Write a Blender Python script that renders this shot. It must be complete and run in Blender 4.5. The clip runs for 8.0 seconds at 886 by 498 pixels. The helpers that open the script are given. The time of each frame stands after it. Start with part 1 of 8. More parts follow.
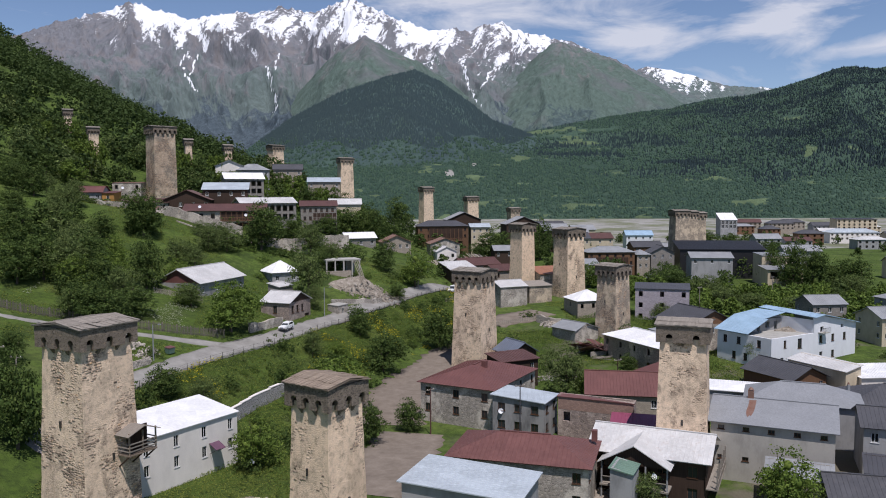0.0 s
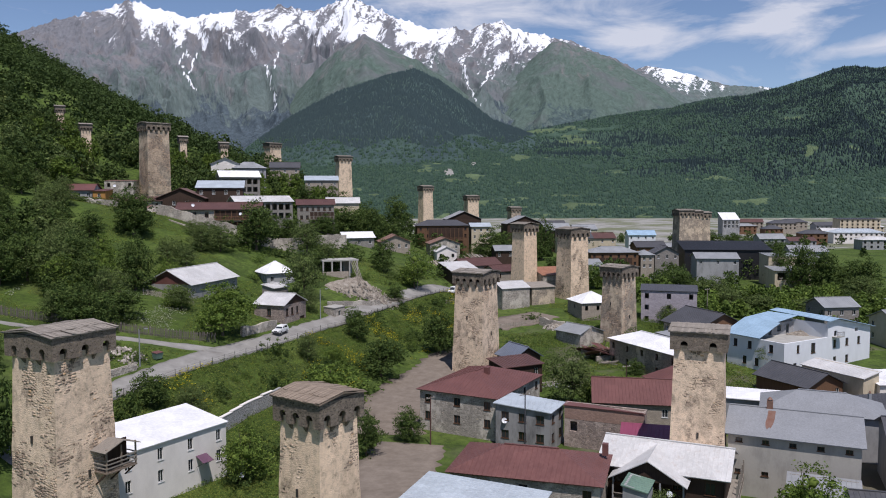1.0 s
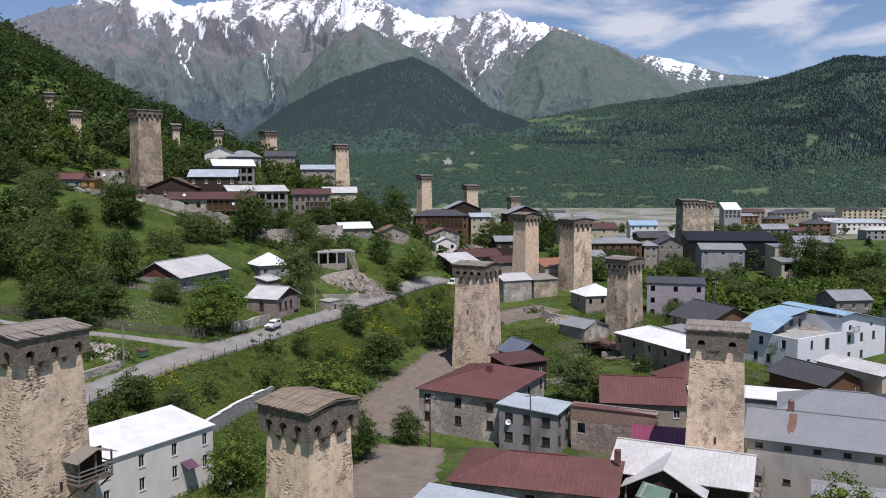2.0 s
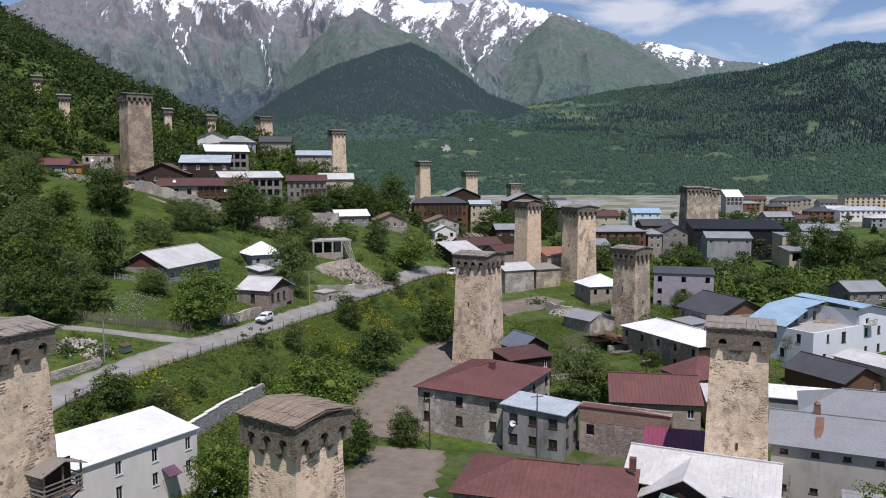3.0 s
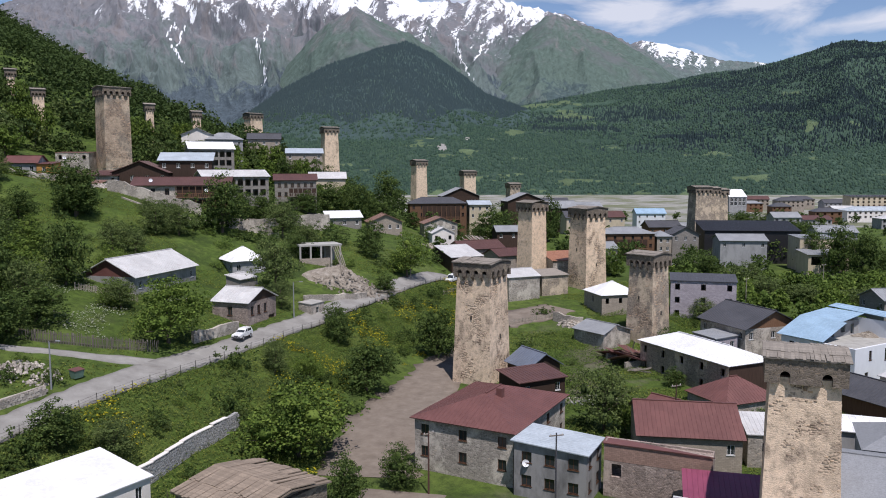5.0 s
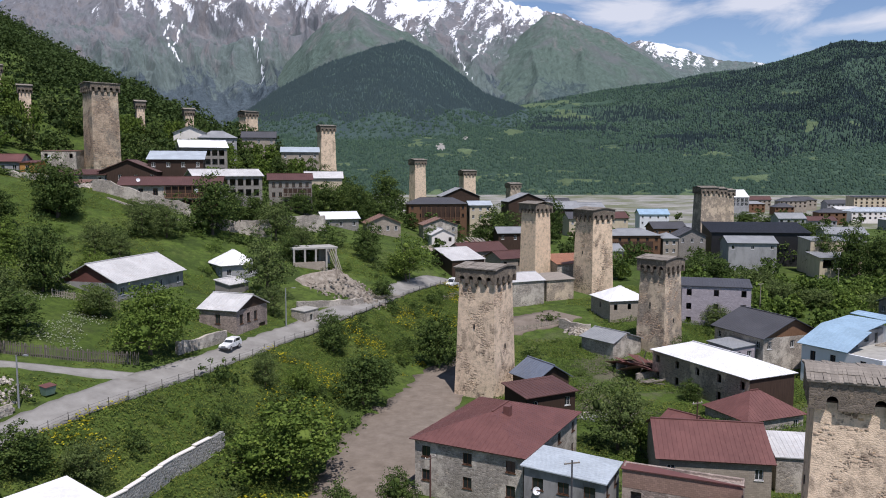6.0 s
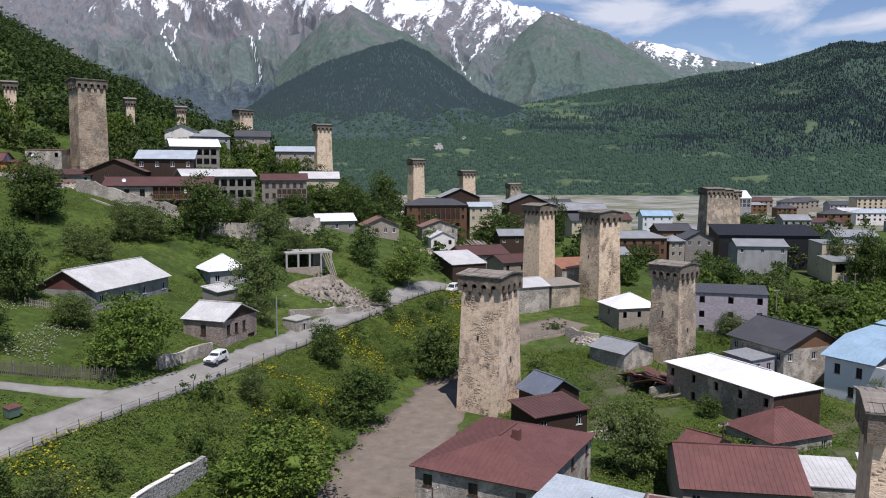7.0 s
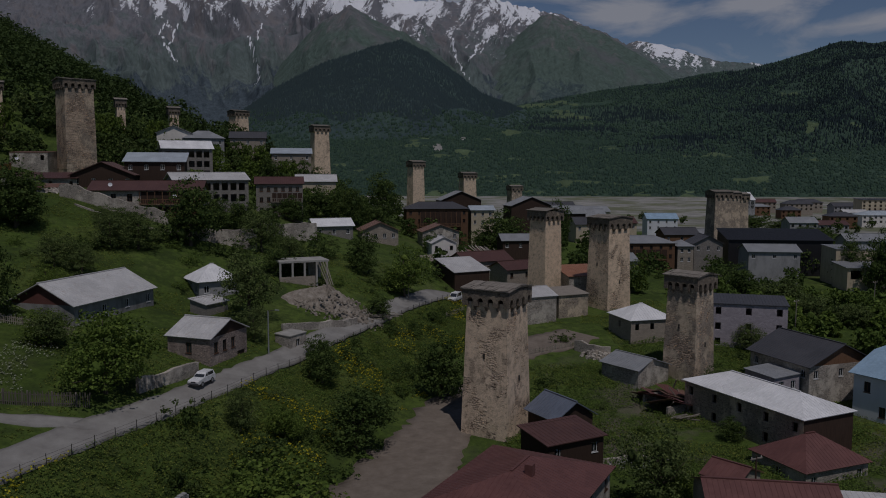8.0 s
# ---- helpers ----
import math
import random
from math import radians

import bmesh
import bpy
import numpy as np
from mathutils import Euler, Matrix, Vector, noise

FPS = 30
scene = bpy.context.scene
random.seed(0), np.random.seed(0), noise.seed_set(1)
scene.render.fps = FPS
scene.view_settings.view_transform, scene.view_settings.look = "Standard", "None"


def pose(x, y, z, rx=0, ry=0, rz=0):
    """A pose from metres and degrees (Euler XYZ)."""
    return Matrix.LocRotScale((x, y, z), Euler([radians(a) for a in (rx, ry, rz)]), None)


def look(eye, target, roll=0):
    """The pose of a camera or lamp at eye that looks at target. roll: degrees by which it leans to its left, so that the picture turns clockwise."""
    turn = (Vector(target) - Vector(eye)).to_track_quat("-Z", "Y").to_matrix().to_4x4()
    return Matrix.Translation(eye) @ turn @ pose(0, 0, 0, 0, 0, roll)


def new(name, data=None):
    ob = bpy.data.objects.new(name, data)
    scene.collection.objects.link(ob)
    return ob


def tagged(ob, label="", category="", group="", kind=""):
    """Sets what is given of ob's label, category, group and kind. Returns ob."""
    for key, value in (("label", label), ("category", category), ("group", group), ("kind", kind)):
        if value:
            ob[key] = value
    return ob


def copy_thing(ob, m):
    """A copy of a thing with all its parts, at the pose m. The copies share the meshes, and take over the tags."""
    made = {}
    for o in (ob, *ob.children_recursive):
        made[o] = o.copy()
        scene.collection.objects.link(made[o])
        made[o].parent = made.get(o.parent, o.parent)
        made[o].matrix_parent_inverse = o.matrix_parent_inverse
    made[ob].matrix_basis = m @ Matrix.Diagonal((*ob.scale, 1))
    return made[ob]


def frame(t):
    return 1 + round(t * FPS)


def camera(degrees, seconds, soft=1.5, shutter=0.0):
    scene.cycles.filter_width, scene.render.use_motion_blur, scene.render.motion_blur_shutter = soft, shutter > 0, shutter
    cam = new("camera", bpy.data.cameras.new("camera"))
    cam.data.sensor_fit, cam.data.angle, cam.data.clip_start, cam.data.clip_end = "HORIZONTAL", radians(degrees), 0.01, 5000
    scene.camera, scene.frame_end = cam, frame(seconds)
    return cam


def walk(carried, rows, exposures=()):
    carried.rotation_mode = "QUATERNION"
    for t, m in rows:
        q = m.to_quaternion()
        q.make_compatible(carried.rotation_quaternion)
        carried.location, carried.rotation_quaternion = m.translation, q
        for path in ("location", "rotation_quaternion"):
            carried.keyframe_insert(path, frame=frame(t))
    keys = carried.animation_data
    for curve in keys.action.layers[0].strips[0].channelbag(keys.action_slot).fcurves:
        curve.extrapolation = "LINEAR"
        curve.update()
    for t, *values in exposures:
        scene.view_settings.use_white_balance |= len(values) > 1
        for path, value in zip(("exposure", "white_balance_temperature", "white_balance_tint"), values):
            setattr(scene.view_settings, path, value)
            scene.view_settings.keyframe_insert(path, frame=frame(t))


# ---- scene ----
cam = camera(57.7, 8.0, 1.0)
PATH = [
    (0, (3.847, -8.083, 31.106), (3.828, -6.088, 30.968), -0.2),
    (0.5, (3.714, -5.044, 31.053), (3.696, -3.049, 30.914), -0.2),
    (1, (3.539, -1.849, 30.952), (3.522, 0.146, 30.812), -0.1),
    (1.5, (3.376, 1.377, 30.887), (3.361, 3.371, 30.74), -0.1),
    (3, (2.813, 11.899, 30.688), (2.805, 13.889, 30.49), -0.0),
    (3.5, (2.662, 15.591, 30.625), (2.656, 17.582, 30.426), 0.0),
    (4, (2.438, 19.423, 30.565), (2.435, 21.413, 30.366), 0.0),
    (4.5, (2.319, 23.446, 30.414), (2.319, 25.436, 30.215), 0.0),
    (6, (1.558, 35.493, 30.366), (1.566, 37.483, 30.166), 0.1),
    (6.5, (1.272, 39.596, 30.333), (1.283, 41.586, 30.132), 0.2),
    (7, (1.002, 43.767, 30.441), (1.016, 45.757, 30.241), 0.2),
    (7.5, (0.698, 47.946, 30.673), (0.714, 49.936, 30.474), 0.2),
    (8, (0.401, 52.081, 31.136), (0.418, 54.071, 30.937), 0.2),
]
EXPOSURES = [(t, s, 6220, 17.8) for t, s in ((0.0, -0.20), (3.0, -0.11), (7.0, -0.04), (7.25, -0.34), (7.5, -0.82), (7.75, -1.32), (8.0, -2.0))]
walk(cam, [(t, look(e, g, r)) for t, e, g, r in PATH], EXPOSURES)

# ---- light ----
SUN_AZ, SUN_EL = (0.29, -0.957), 65.0
world = bpy.data.worlds.new("sky")
scene.world = world
world.use_nodes = True
wn, wl = world.node_tree.nodes, world.node_tree.links
wn.clear()
w_out = wn.new("ShaderNodeOutputWorld")
w_bg = wn.new("ShaderNodeBackground")
w_bg.inputs["Strength"].default_value = 0.108
w_sky = wn.new("ShaderNodeTexSky")
w_sky.sky_type = "NISHITA"
w_sky.sun_disc = False
w_sky.sun_elevation = radians(SUN_EL)
w_sky.sun_rotation = math.atan2(SUN_AZ[0], SUN_AZ[1])
w_sky.altitude = 1500.0
w_sky.air_density = 1.0
w_sky.dust_density = 0.4
w_sky.ozone_density = 2.0
w_tc = wn.new("ShaderNodeTexCoord")
w_map = wn.new("ShaderNodeMapping")
w_map.inputs["Scale"].default_value = (1.0, 1.0, 3.2)
w_map.inputs["Location"].default_value = (0.35, 0.2, 0.42)
w_map.inputs["Rotation"].default_value = (0, radians(7), 0)
w_noise = wn.new("ShaderNodeTexNoise")
w_noise.inputs["Scale"].default_value = 7.0
w_noise.inputs["Detail"].default_value = 6.0
w_noise.inputs["Roughness"].default_value = 0.6
w_noise.inputs["Distortion"].default_value = 0.5
wl.new(w_tc.outputs["Generated"], w_map.inputs["Vector"])
wl.new(w_map.outputs["Vector"], w_noise.inputs["Vector"])


def w_math(op, a, b):
    t = wn.new("ShaderNodeMath")
    t.operation = op
    for i, v in enumerate((a, b)):
        if isinstance(v, (int, float)):
            t.inputs[i].default_value = v
        else:
            wl.new(v, t.inputs[i])
    return t.outputs[0]


def cloud(bearing, rise, wide, tall, lean=0.0):
    """Weight of one drifting cloud bank, 1 in its heart and 0 at its rim."""
    c = Vector((bearing, 1, rise)).normalized()
    m = wn.new("ShaderNodeMapping")
    m.vector_type = "TEXTURE"
    m.inputs["Location"].default_value = c
    m.inputs["Rotation"].default_value = (0, radians(lean), 0)
    m.inputs["Scale"].default_value = (wide, wide * 2, tall)
    wl.new(w_tc.outputs["Generated"], m.inputs["Vector"])
    g = wn.new("ShaderNodeVectorMath")
    g.operation = "LENGTH"
    wl.new(m.outputs["Vector"], g.inputs[0])
    return w_math("MAXIMUM", w_math("SUBTRACT", 1.0, g.outputs["Value"]), 0.0)


banks = 0.0
for bank in ((0.05, 0.235, 0.24, 0.050, 4), (0.415, 0.208, 0.10, 0.040, -12), (0.24, 0.190, 0.10, 0.030, 0), (0.34, 0.252, 0.12, 0.022, 3), (0.56, 0.185, 0.10, 0.018, -6), (0.45, 0.32, 0.2, 0.05, 0), (-0.5, 0.34, 0.4, 0.06, 5)):
    banks = w_math("MAXIMUM", banks, cloud(*bank))
w_puff = w_math("ADD", w_math("MULTIPLY", banks, 1.15), w_math("MULTIPLY", w_math("SUBTRACT", w_noise.outputs["Fac"], 0.53), 3.2))
w_ramp = wn.new("ShaderNodeValToRGB")
w_ramp.color_ramp.elements[0].position = 0.12
w_ramp.color_ramp.elements[1].position = 0.85
w_ramp.color_ramp.elements[1].color = (0.85, 0.85, 0.85, 1)
w_mix = wn.new("ShaderNodeMixRGB")
w_mix.inputs["Color2"].default_value = (7.2, 7.5, 7.9, 1)
wl.new(w_puff, w_ramp.inputs["Fac"])
wl.new(w_ramp.outputs["Color"], w_mix.inputs["Fac"])
wl.new(w_sky.outputs["Color"], w_mix.inputs["Color1"])
wl.new(w_mix.outputs["Color"], w_bg.inputs["Color"])
wl.new(w_bg.outputs["Background"], w_out.inputs["Surface"])

sun_data = bpy.data.lights.new("sun", "SUN")
sun_data.energy, sun_data.angle, sun_data.color = 5.0, radians(0.53), (1.0, 0.955, 0.88)
sun = new("sun", sun_data)
_c = math.cos(radians(SUN_EL))
sun.matrix_world = look((SUN_AZ[0] * _c * 100, SUN_AZ[1] * _c * 100, math.sin(radians(SUN_EL)) * 100), (0, 0, 0))


# ---- materials ----
class Mat:
    """A small node writer: a Principled material whose colours and bumps come from noises in metres."""

    def __init__(self, name, rough=0.8, metal=0.0, spec=0.3, coords="Object"):
        self.m = bpy.data.materials.new(name)
        self.m.use_nodes = True
        self.n, self.l = self.m.node_tree.nodes, self.m.node_tree.links
        self.p = self.n["Principled BSDF"]
        self.p.inputs["Roughness"].default_value = rough
        self.p.inputs["Metallic"].default_value = metal
        self.p.inputs["Specular IOR Level"].default_value = spec
        if coords == "World":
            self.co = self.n.new("ShaderNodeNewGeometry").outputs["Position"]
        else:
            self.co = self.n.new("ShaderNodeTexCoord").outputs[coords]

    def vec(self, scale=(1, 1, 1), rot=(0, 0, 0)):
        mp = self.n.new("ShaderNodeMapping")
        mp.inputs["Scale"].default_value = scale
        mp.inputs["Rotation"].default_value = rot
        self.l.new(self.co, mp.inputs["Vector"])
        return mp.outputs["Vector"]

    def noise(self, scale, detail=4, rough=0.6, stretch=(1, 1, 1), distort=0.0):
        t = self.n.new("ShaderNodeTexNoise")
        t.inputs["Scale"].default_value = scale
        t.inputs["Detail"].default_value = detail
        t.inputs["Roughness"].default_value = rough
        t.inputs["Distortion"].default_value = distort
        self.l.new(self.vec(stretch), t.inputs["Vector"])
        return t.outputs["Fac"]

    def voronoi(self, scale, feature="F1", stretch=(1, 1, 1), out="Distance"):
        t = self.n.new("ShaderNodeTexVoronoi")
        t.feature = feature
        t.inputs["Scale"].default_value = scale
        self.l.new(self.vec(stretch), t.inputs["Vector"])
        return t.outputs[out]

    def wave(self, scale, axis="X", distort=0.0):
        t = self.n.new("ShaderNodeTexWave")
        t.bands_direction = axis
        t.inputs["Scale"].default_value = scale
        t.inputs["Distortion"].default_value = distort
        self.l.new(self.vec(), t.inputs["Vector"])
        return t.outputs["Fac"]

    def random(self):
        return self.n.new("ShaderNodeObjectInfo").outputs["Random"]

    def island(self):
        return self.n.new("ShaderNodeNewGeometry").outputs["Random Per Island"]

    def axis(self, which="Z", normal=False):
        s = self.n.new("ShaderNodeSeparateXYZ")
        g = self.n.new("ShaderNodeNewGeometry")
        self.l.new(g.outputs["Normal" if normal else "Position"], s.inputs[0])
        return s.outputs[which]

    def remap(self, fac, a, b, lo=0.0, hi=1.0):
        r = self.n.new("ShaderNodeMapRange")
        r.inputs["From Min"].default_value, r.inputs["From Max"].default_value = a, b
        r.inputs["To Min"].default_value, r.inputs["To Max"].default_value = lo, hi
        self.l.new(fac, r.inputs["Value"])
        return r.outputs["Result"]

    def math(self, op, a, b):
        t = self.n.new("ShaderNodeMath")
        t.operation = op
        for i, v in enumerate((a, b)):
            if isinstance(v, (int, float)):
                t.inputs[i].default_value = v
            else:
                self.l.new(v, t.inputs[i])
        return t.outputs[0]

    def ramp(self, fac, *stops):
        r = self.n.new("ShaderNodeValToRGB")
        e = r.color_ramp.elements
        while len(e) < len(stops):
            e.new(0.5)
        for k, (pos, col) in zip(e, stops):
            k.position, k.color = pos, (*col, 1)
        self.l.new(fac, r.inputs["Fac"])
        return r.outputs["Color"]

    def mix(self, fac, a, b, mode="MIX"):
        t = self.n.new("ShaderNodeMixRGB")
        t.blend_type = mode
        for key, v in (("Fac", fac), ("Color1", a), ("Color2", b)):
            if isinstance(v, (int, float)):
                t.inputs[key].default_value = v
            elif isinstance(v, tuple):
                t.inputs[key].default_value = (*v, 1)
            else:
                self.l.new(v, t.inputs[key])
        return t.outputs["Color"]

    def color(self, c):
        if isinstance(c, tuple):
            self.p.inputs["Base Color"].default_value = (*c, 1)
        else:
            self.l.new(c, self.p.inputs["Base Color"])
        return self

    def rough(self, fac):
        self.l.new(fac, self.p.inputs["Roughness"])
        return self

    def bump(self, height, strength=0.5, dist=0.05):
        b = self.n.new("ShaderNodeBump")
        b.inputs["Strength"].default_value = strength
        b.inputs["Distance"].default_value = dist
        self.l.new(height, b.inputs["Height"])
        self.l.new(b.outputs["Normal"], self.p.inputs["Normal"])
        return self


def mul(c, k):
    return tuple(min(1.0, v * k) for v in c)


def stone_mat(name, base, plaster=0.35, plaster_col=(0.42, 0.34, 0.24), blocks=False):
    """Rubble masonry bedded in pale mortar, with worn lime plaster left on it in patches. blocks: single laid stones, each of its own tone."""
    m = Mat(name, 0.92, spec=0.12)
    tone = m.island() if blocks else m.voronoi(3.3, out="Color", stretch=(1, 1, 1.8))
    grey = m.ramp(tone, (0.0, mul(base, 0.34)), (0.35, mul(base, 0.72)), (0.65, base), (0.85, mul(base, 1.35)), (1.0, (base[0] * 1.6, base[1] * 1.35, base[2] * 1.0)))
    grey = m.mix(m.remap(m.noise(6, 5, 0.75), 0.35, 0.7, 0, 0.5), grey, mul(base, 0.5))
    lime = m.ramp(m.noise(1.4, 6, 0.75), (0.28, mul(plaster_col, 0.45)), (0.5, mul(plaster_col, 0.95)), (0.78, mul(plaster_col, 1.18)))
    coat = m.remap(m.noise(0.30, 7, 0.68, (1, 1, 0.8)), 0.62 - 0.34 * plaster, 0.68 - 0.34 * plaster, 0.0, 0.55 if blocks else 0.95)
    if blocks:
        relief = m.noise(8, 5, 0.7)
        col = grey
    else:
        edge = m.voronoi(3.3, "DISTANCE_TO_EDGE", stretch=(1, 1, 1.8))
        col = m.mix(m.remap(edge, 0.03, 0.12), mul(plaster_col, 0.62), grey)
        relief = m.math("ADD", m.remap(edge, 0.0, 0.16), m.math("MULTIPLY", m.noise(7, 4), 0.5))
    col = m.mix(coat, col, lime)
    pits = m.remap(m.noise(2.6, 4, 0.8), 0.62, 0.68, 0, 0.6)
    col = m.mix(pits, col, mul(base, 0.3))
    damp = m.remap(m.noise(0.22, 7, 0.68, (1, 1, 0.4)), 0.52, 0.68, 0, 0.45)
    col = m.mix(damp, col, mul(base, 0.42))
    m.color(col)
    m.bump(relief, 0.4, 0.045)
    return m.m


def plaster_mat(name, base, dirt=0.35):
    m = Mat(name, 0.9, spec=0.2)
    col = m.ramp(m.noise(0.55, 6, 0.65, (1, 1, 0.45)), (0.3, mul(base, 1 - dirt)), (0.55, base), (0.8, mul(base, 1.08)))
    col = m.mix(m.remap(m.noise(9, 3), 0.35, 0.8, 0, 0.25), col, mul(base, 0.7))
    m.color(col)
    m.bump(m.noise(14, 4), 0.25, 0.02)
    return m.m


def block_mat(name, base):
    m = Mat(name, 0.93, spec=0.15)
    b = m.n.new("ShaderNodeTexBrick")
    b.inputs["Scale"].default_value = 1.0
    b.inputs["Brick Width"].default_value = 0.42
    b.inputs["Row Height"].default_value = 0.21
    b.inputs["Mortar Size"].default_value = 0.012
    b.inputs["Color1"].default_value = (*mul(base, 0.85), 1)
    b.inputs["Color2"].default_value = (*mul(base, 1.15), 1)
    b.inputs["Mortar"].default_value = (*mul(base, 0.6), 1)
    s = m.n.new("ShaderNodeSeparateXYZ")
    m.l.new(m.co, s.inputs[0])
    c = m.n.new("ShaderNodeCombineXYZ")
    m.l.new(m.math("ADD", s.outputs["X"], s.outputs["Y"]), c.inputs["X"])
    m.l.new(s.outputs["Z"], c.inputs["Y"])
    m.l.new(c.outputs[0], b.inputs["Vector"])
    m.color(m.mix(m.remap(m.noise(0.6, 5), 0.35, 0.75, 0, 0.5), b.outputs["Color"], mul(base, 0.6)))
    m.bump(b.outputs["Fac"], -0.4, 0.02)
    return m.m


def metal_mat(name, base, rust=0.25, rust_col=(0.20, 0.075, 0.03), rough=0.45, metal=0.0, thr=0.6):
    """Painted sheet: sun-bleached patches, streaks and rust blooms."""
    m = Mat(name, rough, metal, 0.4)
    fade = m.ramp(m.noise(0.33, 5, 0.6), (0.3, mul(base, 0.78)), (0.55, base), (0.8, mul(base, 1.16)))
    sheet = m.mix(m.remap(m.voronoi(0.42, out="Color"), 0.0, 1.0, 0, 0.75), fade, mul(base, 0.74))
    sheet = m.mix(m.remap(m.noise(2.2, 6, 0.75), 0.45, 0.75, 0, 0.45), sheet, mul(base, 1.35))
    streak = m.remap(m.noise(1.3, 6, 0.75), thr - 0.03, thr + 0.13, 0, rust)
    m.color(m.mix(streak, sheet, rust_col))
    m.rough(m.remap(m.noise(2.2, 4), 0.3, 0.8, rough - 0.08, rough + 0.25))
    m.bump(m.noise(1.6, 3), 0.25, 0.04)
    return m.m


def shingle_mat(name, base):
    """Small mineral-grey shingles in courses, speckled and weathered."""
    m = Mat(name, 0.9, spec=0.15)
    chip = m.voronoi(6.5, out="Color", stretch=(1, 1.6, 1.6))
    col = m.ramp(chip, (0.1, mul(base, 0.86)), (0.5, base), (0.9, mul(base, 1.14)))
    col = m.mix(m.remap(m.noise(0.5, 5, 0.65), 0.4, 0.7, 0, 0.45), col, mul(base, 0.74))
    m.color(m.mix(m.remap(m.noise(11, 3, 0.7), 0.45, 0.7, 0, 0.35), col, mul(base, 1.35)))
    m.bump(m.voronoi(6.5, "DISTANCE_TO_EDGE", stretch=(1, 1.6, 1.6)), 0.5, 0.03)
    return m.m


def wood_mat(name, base, rough=0.8, along="X"):
    m = Mat(name, rough, spec=0.2)
    st = {"X": (0.25, 4, 4), "Y": (4, 0.25, 4), "Z": (4, 4, 0.25)}[along]
    g = m.noise(2.4, 6, 0.7, st)
    col = m.ramp(g, (0.28, mul(base, 0.5)), (0.5, base), (0.75, mul(base, 1.35)))
    col = m.mix(m.remap(m.random(), 0, 1, 0.0, 0.55), col, mul(base, 0.55))
    m.color(col)
    m.bump(g, 0.5, 0.02)
    return m.m


def leaf_mat(name, dark, light, warm):
    m = Mat(name, 0.7, spec=0.10)
    col = m.ramp(m.island(), (0.0, dark), (0.55, light), (0.9, warm))
    col = m.mix(m.remap(m.noise(0.35, 3), 0.3, 0.7, 0, 0.5), col, dark)
    col = m.mix(m.remap(m.random(), 0, 1, 0, 0.45), col, mul(light, 0.75))
    m.color(col)
    m.p.inputs["Transmission Weight"].default_value = 0.0
    tr = m.n.new("ShaderNodeBsdfTranslucent")
    m.l.new(col, tr.inputs["Color"])
    mx = m.n.new("ShaderNodeMixShader")
    mx.inputs["Fac"].default_value = 0.28
    m.l.new(m.p.outputs[0], mx.inputs[1])
    m.l.new(tr.outputs[0], mx.inputs[2])
    m.l.new(mx.outputs[0], m.n["Material Output"].inputs["Surface"])
    return m.m


STONE = stone_mat("tower_stone", (0.450, 0.350, 0.262), 0.66, (0.76, 0.595, 0.435))
STONE_PLASTERED = stone_mat("plastered_tower_stone", (0.48, 0.370, 0.265), 0.85, (0.78, 0.60, 0.43))
STONE_DARK = stone_mat("dark_tower_stone", (0.335, 0.285, 0.235), 0.38, (0.60, 0.49, 0.36))
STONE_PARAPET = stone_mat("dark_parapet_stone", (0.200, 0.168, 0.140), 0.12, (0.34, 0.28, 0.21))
STONES_LAID = stone_mat("laid_tower_stones", (0.40, 0.305, 0.228), 0.5, (0.68, 0.53, 0.385), True)
STONE_HOUSE = stone_mat("house_stone", (0.385, 0.345, 0.300), 0.35, (0.55, 0.50, 0.43))
STONE_WHITE = stone_mat("pale_stone", (0.42, 0.42, 0.41), 0.05, (0.5, 0.5, 0.48))
PLASTER_WHITE = plaster_mat("white_plaster", (0.72, 0.685, 0.635), 0.12)
PLASTER_BRIGHT = plaster_mat("bright_white_plaster", (0.70, 0.715, 0.74), 0.08)
PLASTER_CREAM = plaster_mat("cream_plaster", (0.55, 0.47, 0.34), 0.25)
PLASTER_BEIGE = plaster_mat("beige_plaster", (0.42, 0.395, 0.35), 0.3)
PLASTER_DIRTY = plaster_mat("dirty_grey_plaster", (0.29, 0.285, 0.28), 0.6)
PLASTER_GREY = plaster_mat("grey_plaster", (0.33, 0.33, 0.33), 0.35)
PLASTER_ORANGE = plaster_mat("orange_boards", (0.44, 0.23, 0.07), 0.2)
BLOCK_GREY = block_mat("concrete_block", (0.265, 0.245, 0.222))
BLOCK_LILAC = block_mat("lilac_block", (0.40, 0.36, 0.39))
BLOCK_BEIGE = block_mat("beige_block", (0.36, 0.31, 0.255))
METAL_RED = metal_mat("red_sheet_metal", (0.150, 0.066, 0.058), 0.35, (0.12, 0.05, 0.035))
METAL_BROWN = metal_mat("brown_sheet_metal", (0.105, 0.052, 0.045), 0.4, (0.16, 0.08, 0.05))
METAL_RUST = metal_mat("rusty_sheet_metal", (0.21, 0.125, 0.095), 0.6, (0.15, 0.055, 0.03), thr=0.5)
METAL_WINE = metal_mat("wine_red_sheet_metal", (0.23, 0.055, 0.10), 0.1, rough=0.5)
METAL_WHITE = metal_mat("white_sheet_metal", (0.78, 0.78, 0.78), 0.18, (0.32, 0.20, 0.14), thr=0.66)
METAL_PALE = metal_mat("weathered_pale_sheet_metal", (0.55, 0.545, 0.535), 0.4, (0.30, 0.22, 0.17), thr=0.56)
METAL_BLUE = metal_mat("light_blue_sheet_metal", (0.30, 0.43, 0.55), 0.12, (0.30, 0.28, 0.26))
METAL_GREYBLUE = metal_mat("grey_blue_sheet_metal", (0.42, 0.47, 0.51), 0.25, (0.26, 0.20, 0.17))
